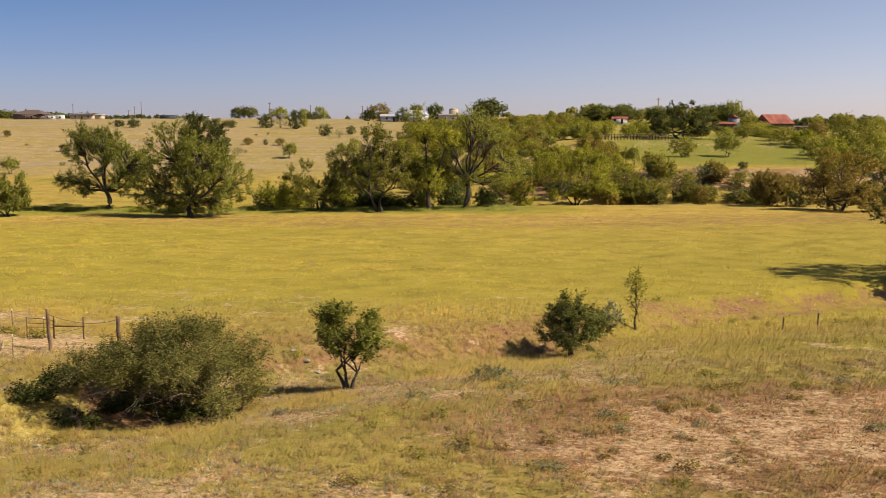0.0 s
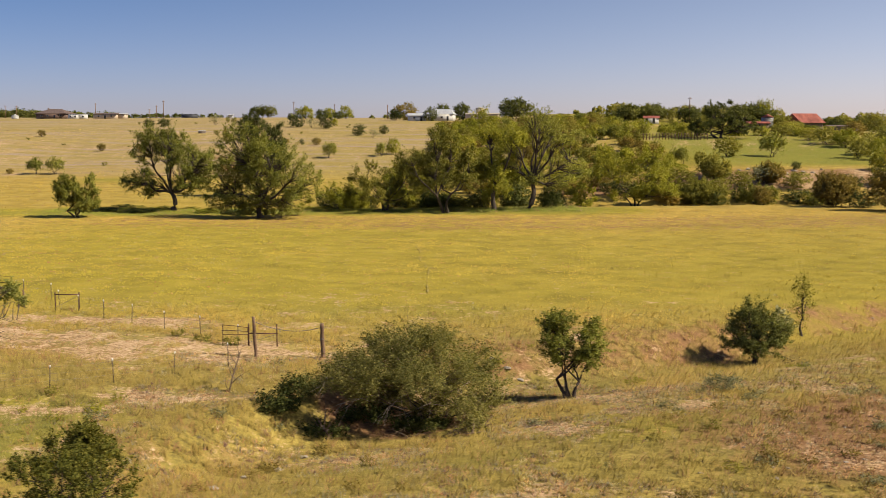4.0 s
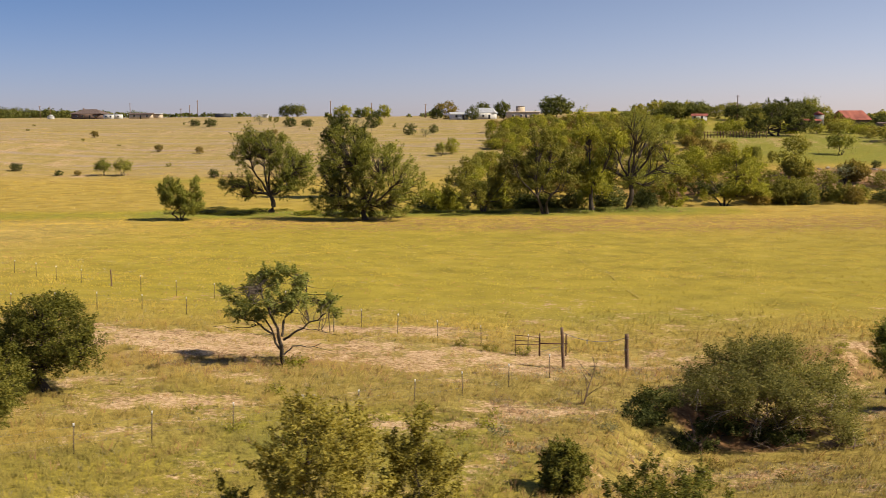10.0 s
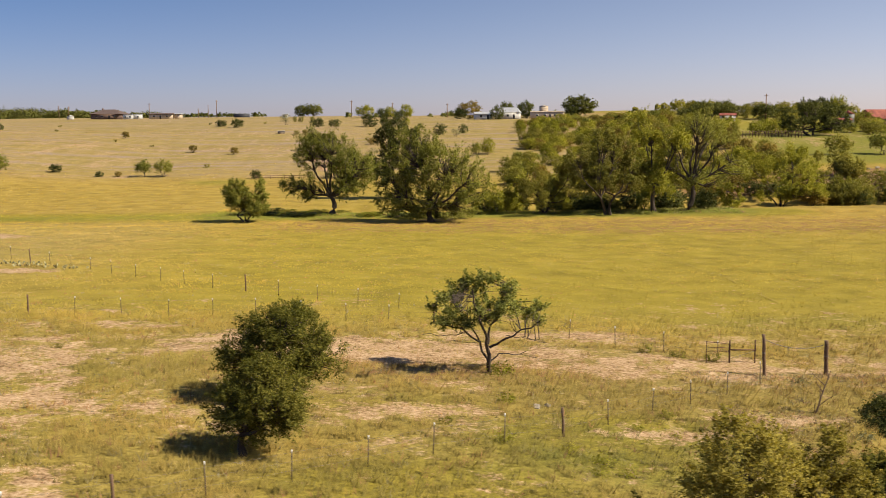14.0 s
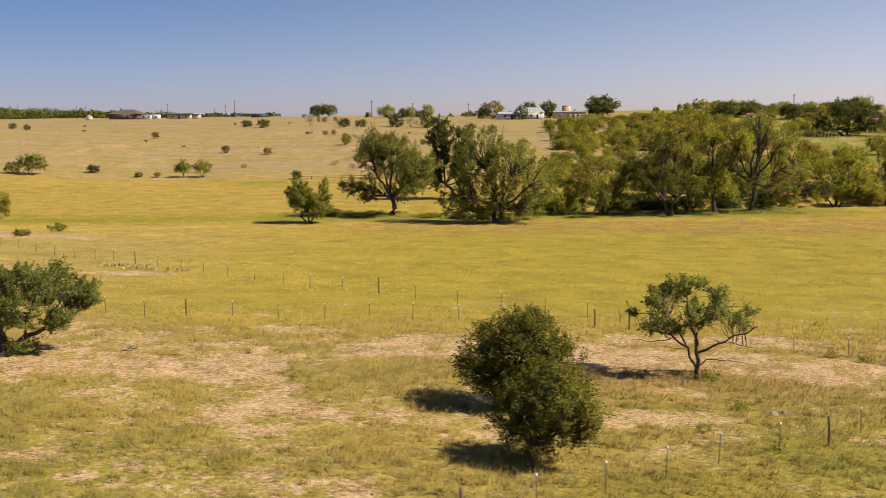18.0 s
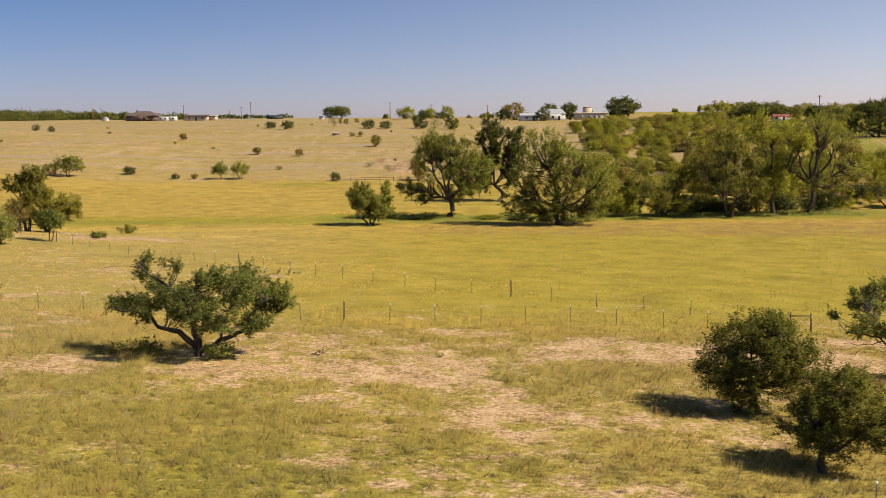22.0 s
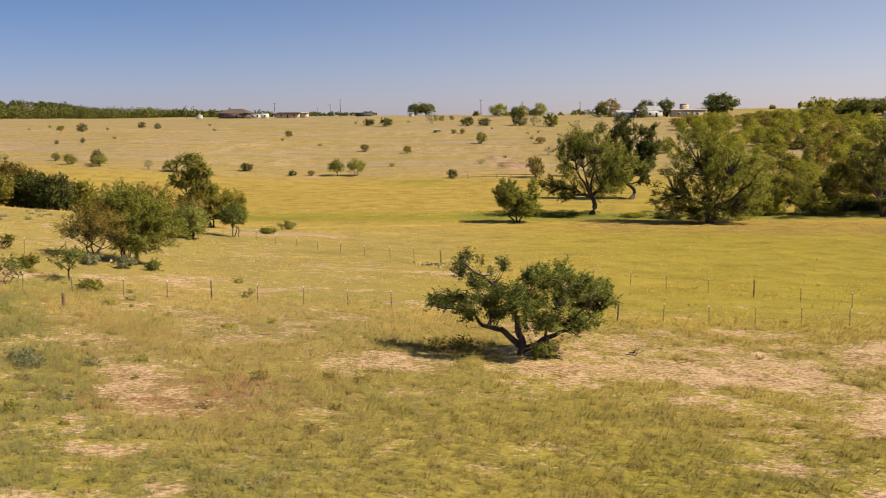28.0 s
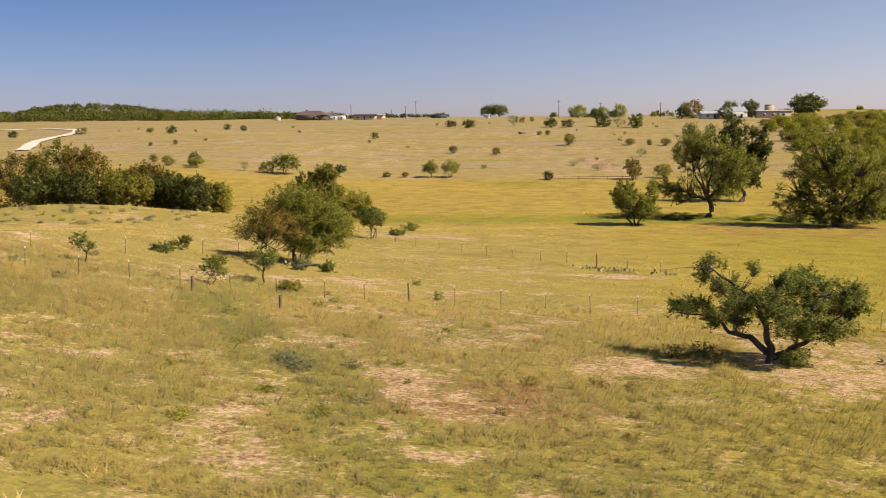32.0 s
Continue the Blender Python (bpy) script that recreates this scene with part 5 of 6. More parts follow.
scrub("dark_bush", -100.4, 431.2, 6.4, 4.4, 145)
scrub("dark_bush", -93.1, 432.7, 6.4, 3.8, 205)
scrub("dark_bush", -77.7, 435.4, 7.2, 5.8, 265)
scrub("grey_bush", -71.6, 435.4, 6.4, 4.4, 325)
scrub("bright_bush", -62.2, 444.6, 4.2, 3.8, 5)
scrub("dark_bush", -47.0, 390.8, 5.2, 4.6, 65)
scrub("olive_bush", -115.8, 481.9, 2.8, 2.8, 15)
scrub("olive_bush", -118.3, 480.2, 2.0, 3.2, 95)
scrub("olive_bush", -111.0, 489.9, 2.4, 2.4, 175)
scrub("olive_bush", -104.1, 395.9, 2.4, 1.8, 255)
scrub("brown_bush", -101.0, 395.6, 2.4, 2.2, 335)
scrub("mesquite_bush", -50.4, 323.3, 5.6, 5.2, 20)
scrub("bright_bush", -29.9, 330.3, 5.0, 5.6, 40)
scrub("mesquite_bush", -33.7, 326.6, 4.2, 4.6, 130)
scrub("grey_bush", -40.3, 382.8, 4.8, 3.6, 30)
scrub("dark_bush", -37.6, 400.5, 4.4, 3.6, 10)
scrub("brown_bush", -58.7, 353.5, 3.8, 2.8, 30)
scrub("dark_bush", -64.2, 430.4, 6.2, 5.8, 210)
scrub("grey_bush", -118.2, 454.0, 6.0, 5.0, 50)
scrub("mesquite_bush", -203.0, 286.0, 5.0, 3.6, 50)
scrub("olive_bush", -300.0, 400.0, 5.0, 3.0, 50)
# trees along the skyline
scrub("bright_bush", -87.9, 535.6, 12, 7.2, 10)
scrub("dark_bush", -79.5, 532.0, 7.5, 5.6, 60)
scrub("bright_bush", -75.7, 538.0, 7.5, 6.0, 110)
scrub("bright_bush", -66.5, 535.8, 8.0, 7.2, 160)
scrub("dark_bush", -70.0, 530.0, 6.5, 4.4, 210)
scrub("brown_bush", -33.2, 506.0, 13.5, 9.2, 260)
scrub("dark_bush", -38.0, 500.0, 8.5, 6.0, 20)
scrub("oak_tree", -13.5, 508.0, 8.0, 8.8, 70)
scrub("oak_tree", -3.6, 508.4, 9.0, 9.4, 150)
scrub("dark_bush", -19.5, 484.5, 8.0, 6.8, 310)
scrub("oak_tree", 23.8, 511.9, 18.5, 11.0, 0)
scrub("dark_bush", 19.0, 505.0, 9.0, 6.5, 45)
scrub("oak_tree", -156.5, 752.3, 13, 9.6, 20)
scrub("oak_tree", -147.5, 752.0, 14, 9.8, 140)
# the wooded right-hand hill: skyline oaks, the scrub round the pens and the farm, the eroded bank
scrub("oak_tree", 68.9, 440, 10.2, 7.9, 0)
scrub("oak_tree", 75.2, 446, 8.2, 6.6, 67)
scrub("oak_tree", 81.7, 440, 11.2, 6.8, 134)
scrub("olive_bush", 87.0, 436, 7.0, 6.0, 201)
scrub("oak_tree", 118.4, 440, 9.1, 8.3, 268)
scrub("oak_tree", 125.4, 446, 9.3, 9.3, 335)
scrub("bright_bush", 130.9, 446, 10.3, 11.8, 42)
scrub("olive_bush", 135.8, 440, 8.1, 8.1, 109)
scrub("oak_tree", 116.2, 450, 7.8, 6.6, 176)
scrub("dark_bush", 168.4, 470, 7.1, 5.3, 243)
scrub("dark_bush", 170.2, 462, 7.5, 5.9, 310)
scrub("olive_bush", 177.6, 466, 8.6, 5.6, 17)
scrub("olive_bush", 185.9, 470, 8.1, 5.2, 84)
scrub("olive_bush", 180.9, 440, 10.2, 8.6, 151)
scrub("dark_bush", 198.4, 466, 8.1, 5.4, 218)
scrub("olive_bush", 202.2, 460, 9.6, 5.5, 285)
scrub("bright_bush", 55.1, 362, 8.8, 5.8, 352)
scrub("bright_bush", 60.8, 366, 7.6, 5.8, 59)
scrub("bright_bush", 65.5, 352, 7.3, 5.3, 126)
scrub("bright_bush", 70.1, 356, 6.6, 6.0, 193)
scrub("bright_bush", 73.8, 352, 7.7, 5.7, 260)
scrub("olive_bush", 79.1, 358, 6.6, 6.0, 327)
scrub("olive_bush", 122.0, 404, 11.2, 5.1, 34)
scrub("olive_bush", 124.1, 392, 9.5, 3.4, 101)
scrub("olive_bush", 118.0, 380, 7.9, 2.7, 168)
scrub("olive_bush", 120.7, 420, 5.8, 2.3, 235)
scrub("olive_bush", 112.5, 321.8, 11.1, 6.0, 302)
scrub("bright_bush", 115.3, 313.6, 9.4, 6.3, 9)
scrub("olive_bush", 112.0, 336.0, 7.4, 4.0, 76)
scrub("olive_bush", 113.1, 293.3, 8.1, 6.4, 143)
scrub("bright_bush", 110.2, 276.0, 7.6, 6.9, 210)
scrub("olive_bush", 118.8, 286.2, 7.9, 7.4, 277)
scrub("olive_bush", 128.8, 298.4, 8.3, 6.8, 344)
scrub("bright_bush", 125.1, 281.1, 7.1, 7.4, 51)
scrub("olive_bush", 106.4, 282.1, 7.2, 6.3, 118)
scrub("bright_bush", 98.3, 241.9, 7.3, 6.2, 185)
scrub("olive_bush", 102.4, 238.4, 7.7, 6.7, 252)
scrub("mesquite_bush", 103.7, 233.2, 6.7, 6.7, 319)
scrub("bright_bush", 94.2, 239.9, 6.4, 5.5, 26)
scrub("olive_bush", 50.5, 234.5, 6.2, 5.9, 93)
scrub("mesquite_bush", 49.0, 262.9, 3.6, 4.8, 160)
scrub("mesquite_bush", 50.9, 261.9, 3.3, 4.9, 227)
scrub("brown_bush", 44.6, 268.9, 7.1, 5.9, 294)
scrub("grey_bush", 60.3, 225.8, 6.8, 4.4, 1)
scrub("olive_bush", 55.1, 261.9, 2.7, 3.3, 68)
scrub("dark_bush", 64.5, 213.0, 7.6, 3.4, 135)
scrub("dark_bush", 71.3, 196.4, 6.8, 3.6, 202)
scrub("olive_bush", 69.4, 285.2, 8.2, 5.9, 269)
scrub("mesquite_bush", 83.2, 287.2, 8.3, 7.2, 336)
scrub("dark_bush", 73.6, 241.2, 2.8, 2.2, 43)
far_rng = random.Random(8)
SLOPE = ["olive_bush", "bright_bush", "olive_bush", "bright_bush", "mesquite_bush", "brown_bush", "olive_bush"]
for _ in range(560):  # scrub on the slope behind the creek trees
    x, y = far_rng.uniform(-36, 66), far_rng.uniform(222, 470)
    if x < -30 + (430 - y) * 0.02 + 12 * smooth(300, 340, y) + 14 * smooth(400, 460, y) or (y > 256 and 52 < x and y < 345) or (y > 345 and x > 58) or (y > 225 and y < 262 and x > 46):
        continue
    scrub(far_rng.choice(SLOPE), x, y, far_rng.uniform(3.4, 7.8), far_rng.uniform(2.4, 5.2) * (1 - 0.2 * smooth(380, 450, y)), far_rng.uniform(0, 360))
for _ in range(22):  # oaks along the skyline between the farms
    x, y = far_rng.uniform(66, 136), far_rng.uniform(428, 470)
    if y < 446 and 68 < x < 84:
        continue
    scrub(far_rng.choice(["oak_tree", "oak_tree", "olive_bush"]), x, y, far_rng.uniform(7, 13), far_rng.uniform(3.4, 7.6), far_rng.uniform(0, 360))
for _ in range(26):  # scrub between the pens and the farm
    x, y = far_rng.uniform(88, 132), far_rng.uniform(350, 420)
    if 104 < x < 124 and y > 385:
        continue
    scrub(far_rng.choice(SLOPE), x, y, far_rng.uniform(6, 9), far_rng.uniform(2.6, 4.2), far_rng.uniform(0, 360))
for _ in range(60):  # scrub on the ridge past the barn
    x, y = far_rng.uniform(168, 330), far_rng.uniform(400, 500)
    scrub(far_rng.choice(["oak_tree", "olive_bush", "olive_bush", "dark_bush"]), x, y, far_rng.uniform(7, 12), far_rng.uniform(3.5, 6.0), far_rng.uniform(0, 360))
for _ in range(40):  # thicker trees past the meadow
    x, y = far_rng.uniform(128, 240), far_rng.uniform(225, 370)
    scrub(far_rng.choice(["olive_bush", "bright_bush", "olive_bush", "brown_bush"]), x, y, far_rng.uniform(7, 11), far_rng.uniform(4.5, 7), far_rng.uniform(0, 360))
for _ in range(30):  # low brush along the creek bank
    x = far_rng.uniform(15, 110)
    scrub(far_rng.choice(["olive_bush", "brown_bush", "dark_bush"]), x, far_rng.uniform(206, 232), far_rng.uniform(4, 7), far_rng.uniform(2.5, 4.5), far_rng.uniform(0, 360))
for _ in range(30):  # understorey between the creek trees
    x = far_rng.uniform(-36, 14)
    scrub(far_rng.choice(["olive_bush", "bright_bush", "dark_bush", "dark_bush", "dark_bush"]), x, far_rng.uniform(195, 207), far_rng.uniform(4, 8), far_rng.uniform(2.4, 5.5), far_rng.uniform(0, 360))
for _ in range(16):  # low dark growth in the shade of the creek trees
    scrub(far_rng.choice(["olive_bush", "dark_bush", "bright_bush"]), far_rng.uniform(-88, -36), far_rng.uniform(184, 202), far_rng.uniform(4, 7), far_rng.uniform(0.6, 1.1), far_rng.uniform(0, 360))
for _ in range(20):  # tiny bushes on the open hill
    scrub("small_bush", far_rng.uniform(-300, -45), far_rng.uniform(300, 470), far_rng.uniform(1.0, 2.1), far_rng.uniform(0.7, 1.5), far_rng.uniform(0, 360))


# ---- far woods ----
def far_wood(name, label, seed, x0, x1, y0, y1, n, height, leaf, each=80, kind="oak"):
    """Many small rounded crowns, each a dome of leaves."""
    rng = np.random.default_rng(seed)
    x, y = rng.uniform(x0, x1, n), rng.uniform(y0, y1, n)
    top = height(x, y) * rng.uniform(0.65, 1.15, n)
    wide = top * rng.uniform(0.55, 0.85, n)
    way = rng.normal(size=(n, each, 3))
    way[:, :, 2] = np.abs(way[:, :, 2]) * 1.1 - 0.15
    way /= np.linalg.norm(way, axis=2)[:, :, None]
    shell = rng.uniform(0.75, 1.05, (n, each, 1)) * (1 + 0.18 * np.sin(way[:, :, :1] * 7 + x[:, None, None]))
    size = np.stack((wide, wide, top * 0.72), -1)[:, None]
    pos = np.stack((x, y, ground_z(x, y) + 0.28 * top), -1)[:, None] + way * shell * size
    v, f = leaf_blades(rng, pos.reshape(-1, 3), leaf)
    face = (way * 0.8 + np.array((0, 0, 0.35)) + rng.normal(size=way.shape) * 0.3).reshape(-1, 3)
    face /= np.linalg.norm(face, axis=1)[:, None]
    tri = v.reshape(-1, 3, 3)
    away = np.einsum("ij,ij->i", np.cross(tri[:, 1] - tri[:, 0], tri[:, 2] - tri[:, 0]), face) < 0
    f[away] = f[away][:, ::-1]
    me = mesh_np(name, v, f, LEAF[kind])
    me.normals_split_custom_set_from_vertices(np.repeat(face, 3, axis=0).astype(np.float32))
    return tagged(new(name, me), label, "woodland", kind="stuff")


far_wood("far_woods", "green cedar and oak woods along the skyline", 71, -800, -285, 720, 830, 700, lambda x, y: 5.4 + 3.0 * smooth(-300, -420, x), 0.95, 150, "oak")
far_wood("hill_woods", "hazy wooded hill rising beyond the skyline woods", 74, -1050, -420, 1090, 1260, 700, lambda x, y: 8.0 + 0 * x, 1.8, 80, "oak")
far_wood("far_hedge", "low dark scrub along the skyline", 72, -285, -190, 760, 800, 50, lambda x, y: 3.4 + 0 * x, 1.2, 60)
far_wood("ridge_scrub", "sparse low scrub on the ridge behind the farmhouse", 75, -105, 40, 560, 600, 46, lambda x, y: 2.8 + 0 * x, 1.0, 60)
far_wood("ridge_woods", "mixed green woods behind the farm ridge", 73, 60, 520, 505, 570, 130, lambda x, y: 4.6 + 1.6 * np.sin(x * 0.09) - 0.6 * smooth(120, 170, x), 1.2, 130, "olive")

# ---- fences ----
def post_meshes():
    steel, tip, wood = Shape(), Shape(), Shape()
    steel.box((-0.022, -0.004, -0.25), (0.022, 0.004, 1.22)).box((-0.004, 0.004, -0.25), (0.004, 0.036, 1.22))
    for k in range(9):
        steel.box((-0.010, -0.016, 0.2 + 0.11 * k), (0.010, -0.0041, 0.235 + 0.11 * k))
    tip.box((-0.026, -0.008, 1.22), (0.026, 0.040, 1.36))
    z = np.linspace(-0.3, 1.45, 7)
    wood.tube(np.stack((0.015 * np.sin(z * 3), 0.01 * np.cos(z * 4), z), -1), 0.062 + 0.006 * np.sin(z * 5), 8, True)
    return steel.mesh("post", post_green), tip.mesh("tip", white_tip), wood.mesh("post", post_wood, True)


T_POST, T_TIP, WOOD_POST = post_meshes()


def along(points, step):
    pts = np.array(points, float)
    seg = np.hypot(*np.diff(pts, axis=0).T)
    s = np.concatenate(((0,), np.cumsum(seg)))
    n = max(1, round(s[-1] / step))
    q = np.linspace(0, s[-1], n + 1)
    return np.stack((np.interp(q, s, pts[:, 0]), np.interp(q, s, pts[:, 1])), -1)


def wire_fence(label, points, step, wooden=5, seed=0, first=0):
    rng = random.Random(seed)
    at = along(points, step)
    root = thing("wire_fence", at[0][0], at[0][1], label, "fence", "pasture fences")
    o = np.array(root.matrix_world.translation)
    tops = []
    for i, (x, y) in enumerate(at):
        x, y = x + rng.uniform(-0.1, 0.1), y + rng.uniform(-0.1, 0.1)
        z = gz(x, y)
        tall = rng.uniform(0.9, 1.04)
        woody = (i + first) % wooden == wooden - 1
        p = part("post", WOOD_POST if woody else T_POST, root, "dark wooden post" if woody else "")
        p.matrix_local = Matrix.Translation((x - o[0], y - o[1], z - o[2])) @ pose(0, 0, 0, rng.uniform(-3, 3), rng.uniform(-3, 3), rng.uniform(0, 30)) @ Matrix.Diagonal((1, 1, tall, 1))
        if not woody:
            part("tip", T_TIP, p, "white painted tip")
        tops.append((x - o[0], y - o[1], z - o[2]))
    tops = np.array(tops)
    for h in (0.45, 0.8, 1.15):
        pts = []
        for a, b in zip(tops[:-1], tops[1:]):
            for u in (0.0, 0.5):
                pts.append(a * (1 - u) + b * u + (0, -0.02, h - (0.035 if u else 0)))
        pts.append(tops[-1] + (0, -0.02, h))
        part("wire", Shape().tube(pts, 0.003, 4).mesh("wire", wire_mat), root)
    return root


wire_fence("old wire fence on white-tipped steel posts in tall grass", ((-24.4, 54.6), (-30.6, 49.4), (-37.0, 43.2), (-43.3, 39.6), (-49.6, 34.6), (-58.5, 28.0)), 3.3, 6, 1)
wire_fence("short wire fence on steel posts beside the dirt track", ((-39.2, 71.0), (-32.8, 66.0), (-25.2, 61.0)), 3.8, 9, 2)
wire_fence("long wire fence on white-tipped steel posts across the pasture", ((-43.1, 71.2), (-52.0, 71.6), (-62.0, 72.0), (-72.0, 70.2), (-85.0, 73.4), (-95.7, 72.4), (-105.5, 71.6), (-108.2, 69.0), (-119.0, 65.0), (-124.0, 61.5), (-141.0, 56.0)), 3.25, 9, 3, -1)
wire_fence("back wire fence on rusty steel posts by the hay field", ((-41.0, 72.6), (-44.0, 77.2), (-55.2, 82.0), (-63.5, 86.9), (-80.0, 99.8), (-92.0, 109.0), (-113.0, 124.0), (-124.0, 134.0)), 3.8, 9, 4, 2)
wire_fence("short cross fence over the knoll", ((-120.5, 88.0), (-125.0, 77.0), (-128.3, 68.8), (-133.0, 60.0)), 4.2, 8, 5)


# ---- gate ----
def old_post(x, y, h, r, lean, label):
    root = thing("gate_post", x, y, label, "post", "gate posts")
    z = np.linspace(-0.3, h, 11)
    rr = r * (1.08 - 0.10 * (z / h)) * (1 + 0.05 * np.sin(z * 7 + x))
    s = Shape().tube(np.stack((lean * z + 0.012 * np.sin(z * 4), 0.01 * np.sin(z * 3), z), -1), rr, 10, True)
    part("shaft", s.mesh("shaft", post_wood, True), root)
    band = Shape()
    for b in (0.55 * h, 0.57 * h, 0.88 * h):
        ang = np.linspace(0, 2 * np.pi, 13)
        band.tube(np.stack((lean * b + 0.012 * np.sin(b * 4) + (r + 0.012) * np.cos(ang), (r + 0.012) * np.sin(ang), b + 0 * ang), -1), 0.007, 4)
    part("wire_band", band.mesh("wire_band", wire_mat), root, "twisted wire loops")
    return root


old_post(-23.4, 57.3, 2.5, 0.095, -0.045, "tall weathered cedar gate post with wire loops")
old_post(-19.5, 58.0, 2.1, 0.12, -0.03, "thick weathered cedar gate post")
chain = thing("gate_wire", -23.4, 57.3, "sagging wire hung between two gate posts", "wire")
u = np.linspace(0, 1, 25)
dz = gz(-19.5, 58.0) - gz(-23.4, 57.3)
sagging = Shape().tube(np.stack((-0.07 + 3.83 * u, 0.7 * u, 2.22 + (dz - 0.36) * u - 1.5 * u * (1 - u)), -1), 0.018, 5)
part("strand", sagging.mesh("strand", wire_mat), chain)
knot = Shape().tube(np.stack((1.42 + 0.05 * np.cos(u * 12), 0.25 + 0.05 * np.sin(u * 12), 1.72 - 0.25 * u), -1), 0.012, 4)
part("loop", knot.mesh("loop", wire_mat), chain)


def h_brace(x0, y0, x1, y1, h, rail, label):
    root = thing("fence_brace", x0, y0, label, "brace", "fence braces")
    z0, z1 = 0.0, gz(x1, y1) - gz(x0, y0)
    dx, dy = x1 - x0, y1 - y0
    for px, py, pz in ((0, 0, z0), (dx, dy, z1)):
        zz = np.linspace(-0.25, h, 5)
        part("post", Shape().tube(np.stack((px + 0 * zz, py + 0 * zz, pz + zz), -1), 0.045, 8, True).mesh("post", rusty, True), root)
    part("rail", Shape().tube(((-0.06, 0, rail), (dx / 2, dy / 2, (2 * rail + z1) / 2), (dx * 1.04, dy * 1.04, rail + z1)), 0.042, 8, True).mesh("rail", rusty, True), root)
    part("diagonal_wire", Shape().tube(((0, 0, 0.25), (dx, dy, rail + z1 - 0.05)), 0.012, 5).mesh("diagonal_wire", wire_mat), root)
    return root


h_brace(-24.5, 60.7, -22.8, 61.1, 1.45, 0.82, "rusty pipe brace behind the gate post")
h_brace(-40.7, 70.9, -39.1, 71.3, 1.4, 1.22, "rusty pipe corner brace at the fence junction")
panel = thing("pipe_gate", -26.1, 60.3, "old rusty pipe gate panel leaning open", "gate")
for hh, drop in ((0.72, 0.10), (0.98, 0.16), (1.32, 0.26)):
    part("bar", Shape().tube(((0, 0, hh), (0.8, 0.2, hh - 0.4 * drop), (1.6, 0.4, hh - drop)), 0.020, 6, True).mesh("bar", rusty, True), panel)
for px, ph in ((0.05, 1.34), (1.55, 1.1)):
    part("upright", Shape().tube(((px, px * 0.25, -0.05), (px, px * 0.25, ph)), 0.022, 6, True).mesh("upright", rusty, True), panel)
for x, y, h in ((24.5, 69.5, 0.9), (26.8, 69.0, 1.0)):
    stub = thing("fence_post", x, y, "short weathered wooden post by the creek", "post", "creek posts")
    z = np.linspace(-0.3, h, 6)
    part("shaft", Shape().tube(np.stack((0.06 * z, 0.0 * z, z), -1), 0.07 + 0.01 * np.sin(z * 9), 8, True).mesh("shaft", post_wood, True), stub)
for x, y, h, lean in ((-129.2, 137.6, 1.5, 0.0), (-128.1, 137.2, 1.7, 0.08), (-127.2, 136.9, 1.3, -0.05), (-126.1, 136.5, 1.8, 0.03), (-124.9, 136.2, 1.9, -0.10), (-124.4, 136.0, 1.6, 0.12)):
    stub = thing("pen_post", x, y, "bleached leaning post of an old pen under the oak", "post", "old pen posts")
    z = np.linspace(-0.3, h, 6)
    part("shaft", Shape().tube(np.stack((lean * z, 0.0 * z, z), -1), 0.075 + 0.012 * np.sin(z * 9), 7, True).mesh("shaft", post_wood, True), stub)
for x, y in ((-115.4, 64.6), (-108.7, 62.6)):
    stub = thing("wooden_post", x, y, "stout wooden post standing in the pasture grass", "post", "pasture posts")
    z = np.linspace(-0.3, 1.0, 6)
    part("shaft", Shape().tube(np.stack((0.02 * z, 0.0 * z, z), -1), 0.11 + 0.01 * np.sin(z * 9), 8, True).mesh("shaft", post_wood, True), stub)


# ---- dead wood, rocks, weeds ----
def branchy(name, label, x, y, seed, n, reach, rise, thick, mat, category="dead wood"):
    rng = np.random.default_rng(seed)
    root = thing(name, x, y, label, category)
    for _ in range(n):
        a = rng.uniform(0, 2 * np.pi)
        l = reach * rng.uniform(0.5, 1.2)
        b = rng.normal(size=2) * reach * 0.35
        uu = np.linspace(0, 1, 6)
        px, py = b[0] + np.cos(a) * l * (uu - 0.4), b[1] + np.sin(a) * l * (uu - 0.4) * 0.6
        px, py = px + np.sin(uu * 5) * 0.06 * l, py + np.cos(uu * 4) * 0.05 * l
        base = np.array([gz(x + q, y + r) for q, r in zip(px, py)]) - gz(x, y)
        pz = base + 0.05 + rise * rng.random() * uu * rng.uniform(0.2, 1)
        s = Shape().tube(np.stack((px, py, pz), -1), thick * rng.uniform(0.5, 1.2) * (1.05 - 0.75 * uu), 5, True)
        for _ in range(2):
            j = rng.integers(2, 5)
            tip = np.array((px[j], py[j], pz[j])) + rng.normal(size=3) * 0.28 * l * np.array((1, 0.7, 0.5)) + (0, 0, 0.1)
            s.tube((np.array((px[j], py[j], pz[j])), (np.array((px[j], py[j], pz[j])) + tip) / 2 + rng.normal(size=3) * 0.03, tip), thick * 0.35 * np.array((1, 0.7, 0.3)), 4)
        part("branch", s.mesh("branch", mat, True), root)
    return root


branchy("brush_pile", "pile of reddish dead branches at the foot of the thicket", -11.0, 46.9, 81, 30, 1.3, 0.9, 0.04, deadwood)
branchy("dead_branches", "bleached dead limbs hanging out of the thicket", -14.0, 48.2, 82, 7, 1.6, 1.0, 0.025, deadwood)
branchy("fallen_limbs", "fallen grey limbs in the dry grass", -29.8, 33.4, 83, 9, 2.2, 0.5, 0.05, deadwood)
branchy("fallen_branch", "small fallen branch in the creek grass", -1.8, 53.4, 84, 2, 1.2, 0.1, 0.04, deadwood)
branchy("stick_pile", "dark scrap of dead brush on bare soil", -72.7, 58.8, 85, 7, 0.7, 0.4, 0.03, bark)
